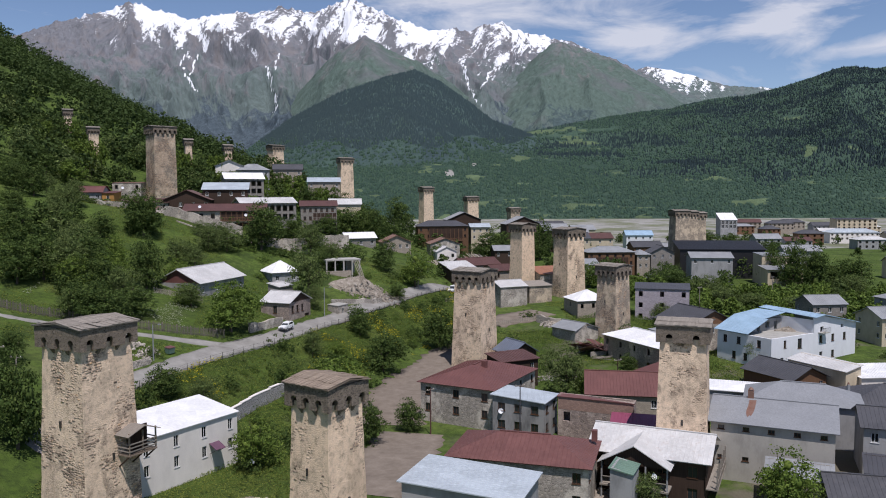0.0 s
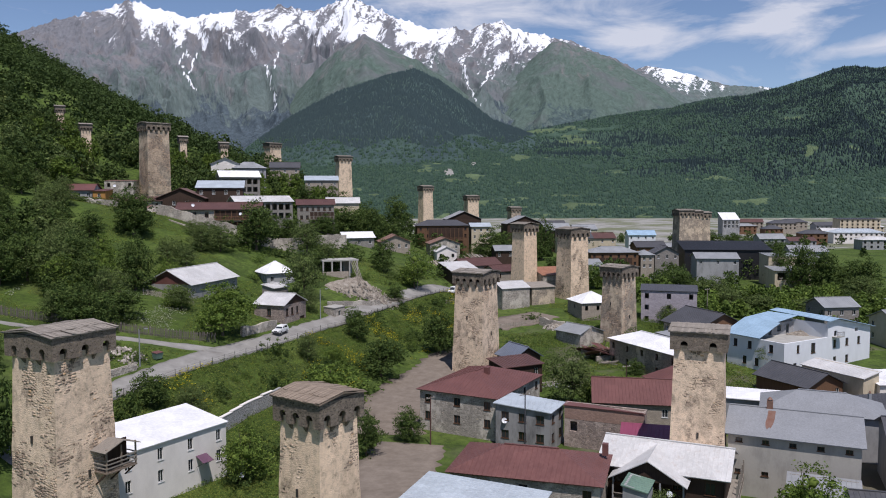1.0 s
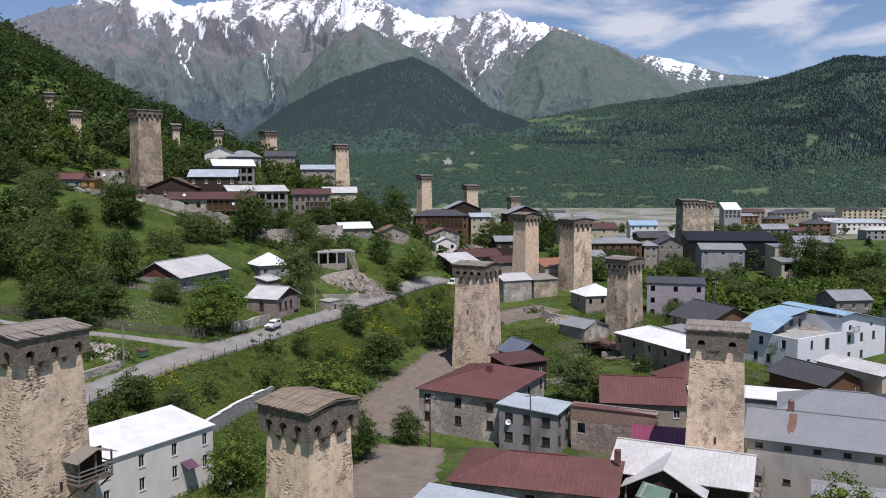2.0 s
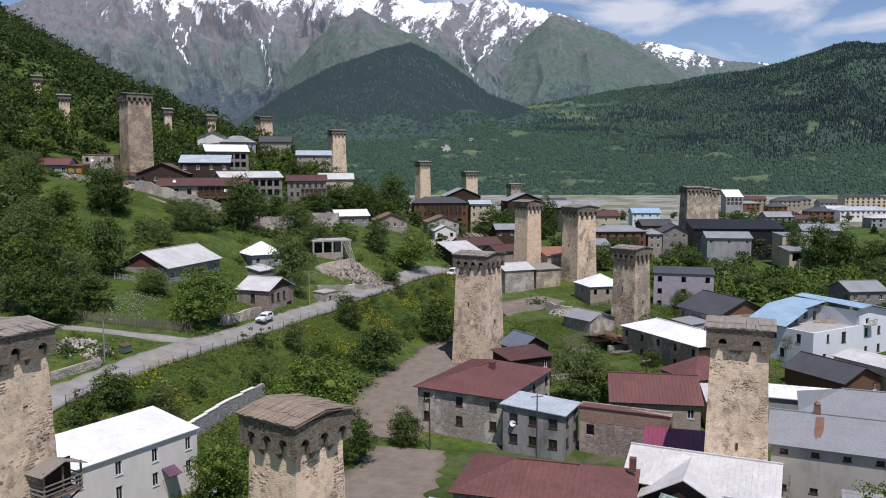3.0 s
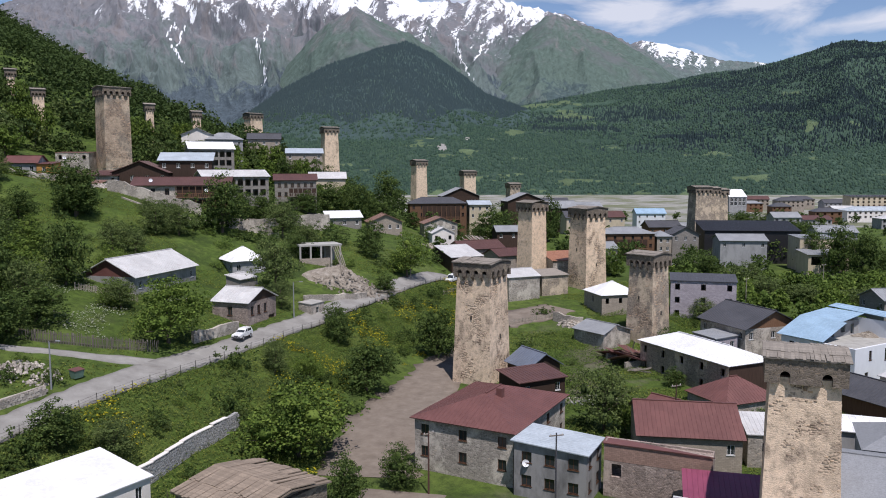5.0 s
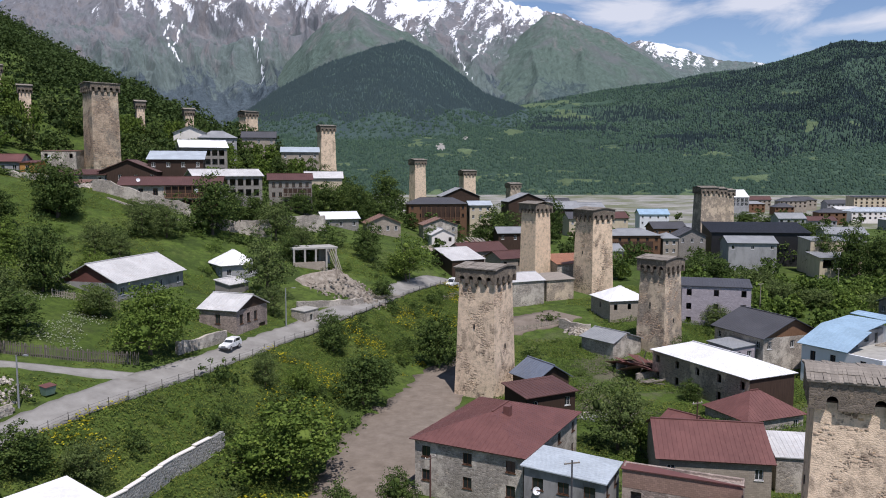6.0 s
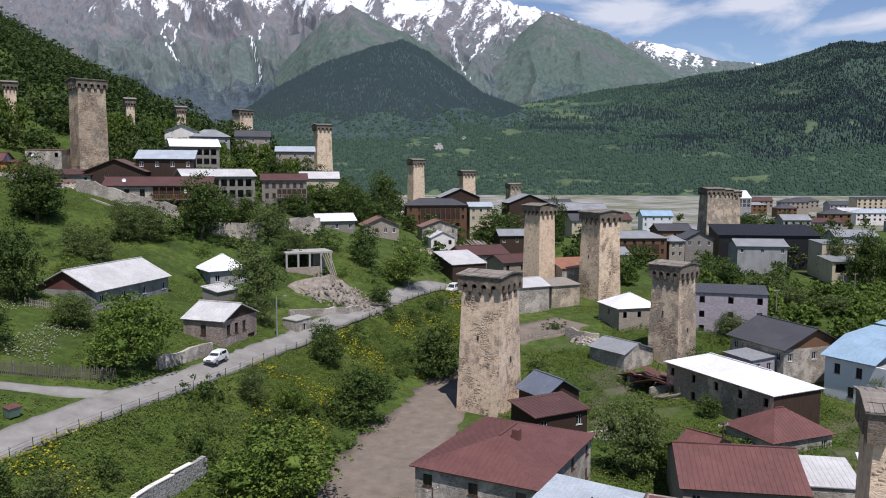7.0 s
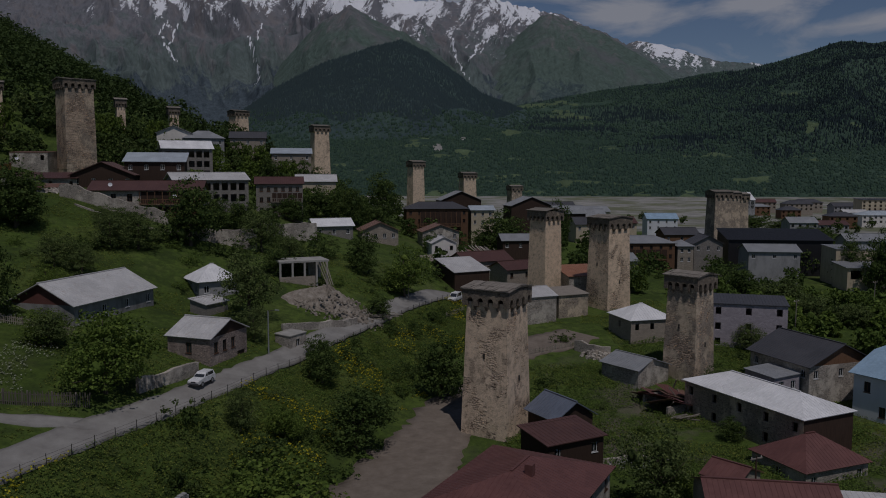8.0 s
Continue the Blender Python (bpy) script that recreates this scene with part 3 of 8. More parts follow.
def ridged(x, y, seed, octaves=6, gain=0.52):
    """Sharp-crested fractal relief, about -1 to 1."""
    out, amp, tot = 0, 1.0, 0
    for k in range(octaves):
        c, s = math.cos(0.6 * k), math.sin(0.6 * k)
        n = 1 - np.abs(2 * lattice((x * c - y * s) * 2 ** k + 17 * k, (x * s + y * c) * 2 ** k + 31, seed + k) - 1)
        out, tot = out + amp * n * n, tot + amp
        amp *= gain
    return 2.4 * (out / tot - 0.45)


def pasture_at(u, rise, seed):
    """Small level meadows between the woods of a mountain foot: weight 0 to 1."""
    a = lattice(u * 34 + 7, rise * 260 + 3, seed + 300) + 0.35 * (lattice(u * 120, rise * 800, seed + 301) - 0.5)
    b = lattice(u * 9 + 40, rise * 40, seed + 302)
    return np.clip((a - 0.70) * 9, 0, 1) * np.clip((b - 0.42) * 6, 0, 1) * np.clip((0.105 - rise) * 40, 0, 1)


def mountain(name, crest, near, far, material, label, gully=0.16, pitch=1.15, seed=0, cells=260, rows=70, foot_z=-8, size=420, snow=None, chutes=(), scars=(), pastures=False):
    """A mountain side: crest gives (bearing slope, elevation slope) pairs seen from the village. snow: its lower edge, in the same slopes."""
    B = np.array(crest)
    u = np.linspace(B[0, 0], B[-1, 0], cells)
    el = np.interp(u, B[:, 0], B[:, 1])
    v = np.concatenate([np.linspace(0, 1, rows), np.linspace(1.05, 1.3, 6)])
    U, V = np.meshgrid(u, v)
    EL = np.repeat(el[None], len(v), 0)
    D = near + (far - near) * V
    run = V * (far - near)
    wx = U * far + 0.35 * size * (lattice(U * far / size + 5, run / size, seed + 90) - 0.5) + 0.12 * size * (lattice(U * far / size * 4, run / size * 3, seed + 91) - 0.5)
    n1 = ridged(wx / size + 0.4 * run / size, run / (size * 1.5), seed, 5, 0.45)
    n2 = ridged(wx / (size * 0.26) + run / (size * 0.9), run / (size * 0.5), seed + 60, 5, 0.55) * np.clip((V - 0.5) * 3, 0.12, 1)
    crest_z = 31 + EL * far
    shape = np.where(V <= 1, V ** pitch, 1 - (V - 1) * 1.6)
    envelope = np.clip(V * 3, 0, 1) * np.clip((1.0 - V) * 3.5, 0.0, 1)
    teeth = ridged(U * far / (size * 0.2), V * 3 + 5, seed + 40, 6, 0.6) * np.exp(-((V - 1) / 0.06) ** 2)
    Zm = foot_z + (crest_z - foot_z) * (shape + gully * (0.5 * n1 + 0.12 * n2) * envelope + gully * 0.075 * teeth)
    verts = np.stack([3.8 + U * D, D - 8, Zm], -1)
    n, m = U.shape
    ii = np.arange(n * m).reshape(n, m)
    fs = np.stack([ii[:-1, :-1], ii[:-1, 1:], ii[1:, 1:], ii[1:, :-1]], -1).reshape(-1, 4)
    me = np_mesh(name, verts.reshape(-1, 3), fs)
    rise = (Zm - 31) / D
    keep = {"across": wx, "down": run * 1.25, "rise": rise}
    bare = np.zeros_like(U)
    if pastures:
        keep["pasture"] = pasture_at(U, rise, seed)
        bare = np.maximum(bare, keep["pasture"])
    if scars:
        keep["scar"] = np.zeros_like(U)
        for su, sr, w in scars:
            keep["scar"] = np.maximum(keep["scar"], np.clip(1.25 - np.hypot(U - su, (rise - sr) * 1.2) / w, 0, 1))
        bare = np.maximum(bare, keep["scar"])
    if snow:
        S = np.array(snow)
        edge = np.interp(U, S[:, 0], S[:, 1])
        lie_ = (rise - edge) / 0.022
        rib = ridged(wx / 150 + 0.4 * rise * far / 150, rise * far / 300, seed + 80, 6, 0.6)
        blow = ridged(wx / 46 - 0.5 * rise * far / 46, rise * far / 150, seed + 85, 4, 0.6)
        cover = np.clip(lie_ * 0.8, -2.6, 0.75) - 0.45 * n1 - 1.1 * rib - 0.75 * blow - 0.24
        for line in chutes:
            L = np.array(line)
            o = np.argsort(L[:, 1])
            wob = 0.0014 * np.sin(rise * 420) + 0.0007 * np.sin(rise * 1100 + 1)
            cx = np.interp(rise, L[o, 1], L[o, 0]) + wob
            inside = (rise > L[o[0], 1]) & (rise < L[o[-1], 1])
            thin = 0.0009 + 0.0006 * np.sin(rise * 900) + 0.0005 * np.sin(rise * 2300 + 2)
            cover = np.where(inside & (np.abs(U - cx) < thin), np.maximum(cover, 1.5), cover)
        keep["snow_cover"] = cover
    for key, values in keep.items():
        me.attributes.new(key, "FLOAT", "POINT").data.foreach_set("value", np.ascontiguousarray(values, dtype=np.float32).ravel())
    ob = part(name, me, material)
    for p in ob.data.polygons:
        p.use_smooth = True
    tagged(ob, label, "mountain", kind="structure")
    return verts, bare


def seen(*pts):
    """Skyline points: picture offsets from the level point of the first view, as slopes."""
    return [((x - 797) / 1423, (342.5 - y) / 1423) for x, y in pts]


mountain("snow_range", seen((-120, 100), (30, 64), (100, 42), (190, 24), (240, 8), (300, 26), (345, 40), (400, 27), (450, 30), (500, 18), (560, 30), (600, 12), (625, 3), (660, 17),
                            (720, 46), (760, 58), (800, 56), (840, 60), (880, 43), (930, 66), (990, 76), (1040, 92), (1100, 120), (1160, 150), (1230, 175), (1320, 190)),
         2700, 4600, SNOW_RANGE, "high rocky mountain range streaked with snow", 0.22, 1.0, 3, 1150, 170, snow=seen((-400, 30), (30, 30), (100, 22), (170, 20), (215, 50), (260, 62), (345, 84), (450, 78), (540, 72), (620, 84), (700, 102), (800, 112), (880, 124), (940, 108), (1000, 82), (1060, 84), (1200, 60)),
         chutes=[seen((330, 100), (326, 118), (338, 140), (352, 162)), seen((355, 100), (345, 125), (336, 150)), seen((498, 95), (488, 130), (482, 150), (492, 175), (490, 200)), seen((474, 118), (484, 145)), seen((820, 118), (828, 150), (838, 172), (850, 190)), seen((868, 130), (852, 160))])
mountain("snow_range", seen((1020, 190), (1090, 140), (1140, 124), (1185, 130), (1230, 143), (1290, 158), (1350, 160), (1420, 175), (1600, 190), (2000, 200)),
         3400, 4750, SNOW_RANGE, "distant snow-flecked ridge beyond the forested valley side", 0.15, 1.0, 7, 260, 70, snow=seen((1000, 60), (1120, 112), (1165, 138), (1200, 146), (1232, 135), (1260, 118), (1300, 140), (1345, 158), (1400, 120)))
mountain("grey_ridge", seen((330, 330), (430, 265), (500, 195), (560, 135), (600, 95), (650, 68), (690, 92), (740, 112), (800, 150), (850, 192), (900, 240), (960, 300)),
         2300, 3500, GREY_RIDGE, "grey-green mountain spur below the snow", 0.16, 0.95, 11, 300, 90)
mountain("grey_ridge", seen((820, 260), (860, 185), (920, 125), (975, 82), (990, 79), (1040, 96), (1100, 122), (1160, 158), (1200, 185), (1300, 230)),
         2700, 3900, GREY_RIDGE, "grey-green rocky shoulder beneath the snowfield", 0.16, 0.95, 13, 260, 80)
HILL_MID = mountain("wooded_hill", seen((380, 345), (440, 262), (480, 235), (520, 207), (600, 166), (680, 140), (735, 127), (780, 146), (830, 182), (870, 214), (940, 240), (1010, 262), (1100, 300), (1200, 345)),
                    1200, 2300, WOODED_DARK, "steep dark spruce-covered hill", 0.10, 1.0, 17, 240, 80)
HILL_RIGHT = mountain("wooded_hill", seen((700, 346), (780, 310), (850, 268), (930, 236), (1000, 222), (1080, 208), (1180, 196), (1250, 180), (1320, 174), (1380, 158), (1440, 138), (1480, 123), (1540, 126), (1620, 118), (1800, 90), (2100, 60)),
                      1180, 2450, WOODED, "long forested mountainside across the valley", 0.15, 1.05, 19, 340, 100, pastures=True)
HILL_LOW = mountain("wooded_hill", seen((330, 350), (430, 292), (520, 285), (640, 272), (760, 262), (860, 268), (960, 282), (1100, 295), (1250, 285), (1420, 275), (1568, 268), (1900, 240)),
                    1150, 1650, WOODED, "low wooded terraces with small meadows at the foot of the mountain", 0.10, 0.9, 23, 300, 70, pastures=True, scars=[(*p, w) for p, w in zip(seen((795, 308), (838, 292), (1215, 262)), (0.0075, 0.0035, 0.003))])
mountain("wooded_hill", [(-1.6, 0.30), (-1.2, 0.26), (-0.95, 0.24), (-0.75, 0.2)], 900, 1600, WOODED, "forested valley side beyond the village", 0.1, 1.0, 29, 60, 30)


# ---- houses ----
def wall(b, m, length, z0, z1, holes=(), th=0.35):
    """A wall along local x, its outer face at y = 0, with openings (x0, x1, z0, z1) cut through."""
    xs = sorted({0.0, length} | {h[0] for h in holes} | {h[1] for h in holes})
    zs = sorted({z0, z1} | {h[2] for h in holes} | {h[3] for h in holes})
    for xa, xb in zip(xs[:-1], xs[1:]):
        for za, zb in zip(zs[:-1], zs[1:]):
            xm, zm = (xa + xb) / 2, (za + zb) / 2
            if not any(h[0] < xm < h[1] and h[2] < zm < h[3] for h in holes):
                b.box(xa, xb, 0, th, za, zb, m)


def roof_plane(a, c, d, e, th=0.12, seam=0.0):
    """A roof slope: eave from a to c, top edge from e (above a) to d (above c); ribs of one folded sheet run up it."""
    a, c, d, e = (Vector(p) for p in (a, c, d, e))
    u = (c - a).normalized()
    n = u.cross(d - c).normalized()
    w = n.cross(u)
    lu, u1, u2, vv = (c - a).length, (e - a).dot(u), (d - a).dot(u), (d - a).dot(w)

    def top(s):
        t = vv
        if s < u1:
            t = vv * s / u1
        if s > u2:
            t = min(t, vv * (lu - s) / max(lu - u2, 1e-3))
        return max(t, 0.01)
    prof = [(0.0, 0.0)]
    if seam:
        k = max(2, round(lu / seam))
        for i in range(1, k):
            s = lu * i / k
            prof += [(s - 0.04, 0.0), (s - 0.025, 0.035), (s + 0.025, 0.035), (s + 0.04, 0.0)]
    if u1 > 0.05 or u2 < lu - 0.05:
        for s in (u1, u2):
            if 0.05 < s < lu - 0.05 and all(abs(s - q[0]) > 0.06 for q in prof):
                prof.append((s, 0.0))
        prof.sort()
    prof.append((lu, 0.0))
    b = Build()
    m = len(prof)
    low = [a + u * s + n * h for s, h in prof]
    high = [a + u * s + w * top(s) + n * h for s, h in prof]
    lowb = [a + u * s - n * th for s, h in prof]
    highb = [a + u * s + w * top(s) - n * th for s, h in prof]
    fs = []
    for i in range(m - 1):
        fs += [(i, i + 1, m + i + 1, m + i), (2 * m + i + 1, 2 * m + i, 3 * m + i, 3 * m + i + 1), (i + 1, i, 2 * m + i, 2 * m + i + 1), (m + i, m + i + 1, 3 * m + i + 1, 3 * m + i)]
    fs += [(0, m, 3 * m, 2 * m), (m - 1, 3 * m - 1, 4 * m - 1, 2 * m - 1)]
    return b.add(low + high + lowb + highb, fs)


def roof(kind, lx, ly, z, rise, axis, seam=0.5, th=0.12):
    """The slopes of a roof over the rectangle lx by ly at eave height z, and its ridge ends. axis: direction of the ridge."""
    flip = axis == "y"
    w, d = (ly, lx) if flip else (lx, ly)
    P = (lambda x, y, q: (d - y, x, q)) if flip else (lambda x, y, q: (x, y, q))
    if kind == "shed":  # low edge at y = 0 (axis x) or x = 0 (axis y)
        if flip:
            return [roof_plane((0, ly, z), (0, 0, z), (lx, 0, z + rise), (lx, ly, z + rise), th, seam)], None
        return [roof_plane((0, 0, z), (lx, 0, z), (lx, ly, z + rise), (0, ly, z + rise), th, seam)], None
    h = 0 if kind == "gable" else min(d / 2, w * 0.46)
    r0, r1 = P(h, d / 2, z + rise), P(w - h, d / 2, z + rise)
    out = [roof_plane(P(0, 0, z), P(w, 0, z), r1, r0, th, seam), roof_plane(P(w, d, z), P(0, d, z), r0, r1, th, seam)]
    if h:
        out += [roof_plane(P(w, 0, z), P(w, d, z), r1, r1, th, seam), roof_plane(P(0, d, z), P(0, 0, z), r0, r0, th, seam)]
    return out, (r0, r1)


def add_roof(parent, kind, lx, ly, z, rise, axis, material, seam=0.5, th=0.12, m=None):
    slopes, ridge = roof(kind, lx, ly, z, rise, axis, seam, th)
    made = []
    for b in slopes:
        ob = part("roof", b, material, parent)
        if m is not None:
            ob.matrix_basis = m
        made.append(ob)
    if ridge:
        up = Vector((0, 0, 0.05))
        ob = part("ridge_cap", Build().beam(Vector(ridge[0]) + up, Vector(ridge[1]) + up, 0.26, 0.12), material, parent)
        if m is not None:
            ob.matrix_basis = m
    return made


def window(parent, m, x0, x1, z0, z1, th, frame_mat, bars=1, sill=True):
    """A window set into its opening: frame with mullions, pane, sill."""
    b = Build()
    w = 0.07
    y0, y1 = th * 0.35, th * 0.35 + 0.07
    b.box(x0, x0 + w, y0, y1, z0, z1, m).box(x1 - w, x1, y0, y1, z0, z1, m)
    b.box(x0 + w, x1 - w, y0, y1, z0, z0 + w, m).box(x0 + w, x1 - w, y0, y1, z1 - w, z1, m)
    for i in range(bars):
        xm = x0 + (x1 - x0) * (i + 1) / (bars + 1)
        b.box(xm - 0.03, xm + 0.03, y0, y1, z0 + w, z1 - w, m)
    win = part("window", b, frame_mat, parent)
    part("pane", Build().box(x0 + w, x1 - w, y0 + 0.02, y0 + 0.05, z0 + w, z1 - w, m), GLASS, win)
    if sill:
        part("sill", Build().box(x0 - 0.08, x1 + 0.08, -0.07, th * 0.34, z0 - 0.08, z0, m), frame_mat, win)
    return win


def spread(n, length, width, margin=0.9):
    if n == 1:
        return [length / 2 - width / 2]
    step = (length - 2 * margin - width) / (n - 1)
    return [margin + step * i for i in range(n)]


def house(x, y, ang, lx, ly, zb, ze, kind, rise, axis, wall_mat, roof_mat, label, over=0.5, wx=(0, 0), wy=(0, 0), win=(0.9, 1.25),
          frame_mat=None, seam=0.55, gable_mat=None, door=None, glazed=True, name="house", storey=2.75, top=0.75, extra=None):
    """A house whose near eave corner is at x, y; local x runs along one visible wall, local y along the other.
    wx, wy: (windows, storeys) on the walls y = 0 and x = 0."""
    h = base(name, pose(x, y, 0, 0, 0, ang), label, "house" if name == "house" else name.replace("_", " "))
    frame_mat = frame_mat or FRAME_WHITE
    th = 0.35
    wl_, wd_ = lx - 2 * over, ly - 2 * over
    mx = pose(over, over, 0)
    my = pose(over, ly - over, 0, 0, 0, -90)
    hx, hy = [], []
    for holes, (n, st), length in ((hx, wx, wl_), (hy, wy, wd_)):
        for s in range(st):
            z1 = ze - top - s * storey
            if z1 - win[1] < zb + 0.2:
                break
            for p in spread(n, length, win[0]):
                holes.append((p, p + win[0], z1 - win[1], z1))
    dholes = []
    if door:
        side, pos, w, ht, z = door
        dholes = [(pos, pos + w, z, z + ht)]
        hs = hx if side == "x" else hy
        hs[:] = [q for q in hs if q[1] < pos - 0.1 or q[0] > pos + w + 0.1] + dholes
    b = Build()
    wall(b, mx, wl_, zb, ze, hx, th)
    wall(b, my, wd_ - th, zb, ze, hy, th)
    b.box(over + wl_ - th, over + wl_, over + th, ly - over, zb, ze)
    b.box(over + th, over + wl_ - th, ly - over - th, ly - over, zb, ze)
    # ceiling that keeps the inside dark
    b.box(over + th, over + wl_ - th, over + th, ly - over - th, ze - 0.25, ze - 0.1)
    gables = []
    tri = [(0, 1, 2), (3, 5, 4), (1, 0, 3, 4), (2, 1, 4, 5), (0, 2, 5, 3)]

    def prism(p, q, r, off):
        g = Build()
        g.add([p, q, r] + [tuple(Vector(s) + Vector(off)) for s in (p, q, r)], tri)
        gables.append(g)
    t2 = rise - 0.14
    if kind == "gable" and axis == "x":
        for xx, o in ((over + 0.02, 0.2), (lx - over - 0.02, -0.2)):
            prism((xx, ly - over, ze), (xx, over, ze), (xx, ly / 2, ze + t2), (o, 0, 0))
    elif kind == "gable":
        for yy, o in ((over + 0.02, 0.2), (ly - over - 0.02, -0.2)):
            prism((over, yy, ze), (lx - over, yy, ze), (lx / 2, yy, ze + t2), (0, o, 0))
    elif kind == "shed" and axis == "x":
        b.box(over, lx - over, ly - over - th, ly - over, ze, ze + rise * 0.9)
        for xx in (over, lx - over - 0.2):
            prism((xx, over, ze), (xx, ly - over - th, ze), (xx, ly - over - th, ze + rise * 0.86), (0.2, 0, 0))
    elif kind == "shed":
        b.box(lx - over - th, lx - over, over, ly - over, ze, ze + rise * 0.9)
        for yy in (over, ly - over - 0.2):
            prism((over, yy, ze), (lx - over - th, yy, ze), (lx - over - th, yy, ze + rise * 0.86), (0, 0.2, 0))
    for g in gables:
        part("gable", g, gable_mat or wall_mat, h)
    part("wall", b.weld(), wall_mat, h)
    add_roof(h, kind, lx, ly, ze, rise, axis, roof_mat, seam)
    if glazed:
        for m, hs in ((mx, hx), (my, hy)):
            for q in hs:
                if q in dholes:
                    continue
                window(h, m, *q, th, frame_mat, 1 if q[1] - q[0] < 1.3 else 2)
    if door:
        m = mx if door[0] == "x" else my
        q = dholes[0]
        part("door", Build().box(q[0], q[1], th * 0.4, th * 0.4 + 0.06, q[2], q[3], m), WOOD_DARK, h, "dark wooden door")
    return h


# ---- stone towers ----
def stone_skin(name, w0, w1, z0, z1, seed, sides, sx=0.44, sz=0.23, proud=0.010, bare=0.6):
    """Rough stones standing proud of the four faces of a tapering shaft, thinned out where plaster still covers them."""
    rng = np.random.RandomState(seed)
    V, Fq = [], []
    nz = int((z1 - z0) / sz)
    for side in sides:
        ca, sa = math.cos(side * math.pi / 2), math.sin(side * math.pi / 2)
        ph = rng.rand(4) * 6.28
        for j in range(nz):
            za = z0 + j * sz
            t = (za - z0) / (z1 - z0)
            w = w0 + (w1 - w0) * t
            x = -w / 2 + 0.03
            while x < w / 2 - 0.12:
                l = sx * rng.uniform(0.45, 1.35)
                xe = min(x + l, w / 2 - 0.03)
                cov = math.sin(x * 0.9 + ph[0] + 1.5 * math.sin(za * 0.35 + ph[1])) + math.sin(za * 0.55 + ph[2] + x * 0.5)
                if cov * 0.5 + rng.rand() < bare + 0.05 and xe - x > 0.1:
                    d = w / 2 + proud * rng.uniform(0.1, 1.0)
                    g = 0.018
                    zz0, zz1 = za + g * rng.uniform(0.3, 1.4), za + sz - g * rng.uniform(0.3, 1.4)
                    j1, j2 = rng.uniform(-0.07, 0.07, 2)
                    lift = rng.uniform(-0.11, 0.11)
                    zz0, zz1 = zz0 + lift, zz1 + lift * rng.uniform(0.2, 1)
                    k = len(V)
                    f = [(x + g, zz0 + j1), (xe - g, zz0 + j2), (xe - g, zz1 + j1), (x + g, zz1 + j2)]
                    inn = 0.02
                    cx, cz = (x + xe) / 2, (zz0 + zz1) / 2
                    wz = lambda z: (w0 + (w1 - w0) * (z - z0) / (z1 - z0)) / 2
                    for px, pz in f:
                        V.append((px * ca - (-(wz(pz) - 0.03)) * sa, px * sa + (-(wz(pz) - 0.03)) * ca, pz))
                    for px, pz in f:
                        qx, qz = px + (inn if px < cx else -inn), pz + (inn if pz < cz else -inn)
                        dd = d + rng.uniform(-0.005, 0.005)
                        V.append((qx * ca + dd * sa, qx * sa - dd * ca, qz))
                    Fq += [(k + 4, k + 5, k + 6, k + 7), (k, k + 1, k + 5, k + 4), (k + 1, k + 2, k + 6, k + 5), (k + 2, k + 3, k + 7, k + 6), (k + 3, k, k + 4, k + 7)]
                x = xe
    return np_mesh(name, np.array(V), np.array(Fq))


def shaft(b, w0, w1, z0, z1, steps=14, seed=0, rough=0.05):
    rng = random.Random(seed)
    rings = []
    n = 6
    for i in range(steps + 1):
        t = i / steps
        w = (w0 + (w1 - w0) * t) / 2
        z = z0 + (z1 - z0) * t
        ring = []
        for s in range(4):
            ca, sa = math.cos(s * math.pi / 2), math.sin(s * math.pi / 2)
            for k in range(n):
                x = -w + 2 * w * k / n
                y = -w + rng.uniform(-rough, rough)
                ring.append((x * ca - y * sa, x * sa + y * ca, z))
        rings.append(ring)
    m = 4 * n
    vs = [p for r in rings for p in r]
    fs = [(i * m + k, i * m + (k + 1) % m, (i + 1) * m + (k + 1) % m, (i + 1) * m + k) for i in range(steps) for k in range(m)]
    fs.append(tuple(range(steps * m, steps * m + m)))
    b.add(vs, fs)


def arcade(b, w, out, z0, z1, n, th, arch_w=0.62, leg=0.55):
    """One side of the machicolated parapet: a hanging band with n round-headed openings at its foot, local y = -out face."""
    pitch = w / n
    pts = [(-w / 2, z1), (-w / 2, z0)]
    for i in range(n):
        c = -w / 2 + pitch * (i + 0.5)
        r = min(arch_w, pitch * 0.72) / 2
        pts += [(c - r, z0), (c - r, z0 + leg)]
        pts += [(c - r * math.cos(a), z0 + leg + r * math.sin(a)) for a in (math.pi * k / 6 for k in range(1, 6))]
        pts += [(c + r, z0 + leg), (c + r, z0)]
    pts += [(w / 2, z0), (w / 2, z1)]
    # strips instead of one concave face
    xs = sorted({round(p[0], 4) for p in pts})

    def low(x):
        for i in range(n):
            c = -w / 2 + pitch * (i + 0.5)
            r = min(arch_w, pitch * 0.72) / 2
            if abs(x - c) < r - 1e-4:
                return z0 + leg + math.sqrt(max(0, r * r - (x - c) ** 2))
        return z0
    for xa, xb in zip(xs[:-1], xs[1:]):
        mid = (xa + xb) / 2
        if low(mid) == z0:
            za = zb = z0
        else:
            za = low(xa) if low(xa) > z0 else z0 + leg
            zb = low(xb) if low(xb) > z0 else z0 + leg
        v = [(xa, -out, za), (xb, -out, zb), (xb, -out, z1), (xa, -out, z1)]
        v += [(p[0], -out + th, p[2]) for p in v]
        b.add(v, [(0, 1, 2, 3), (7, 6, 5, 4), (0, 4, 5, 1), (3, 2, 6, 7), (1, 5, 6, 2), (0, 3, 7, 4)])


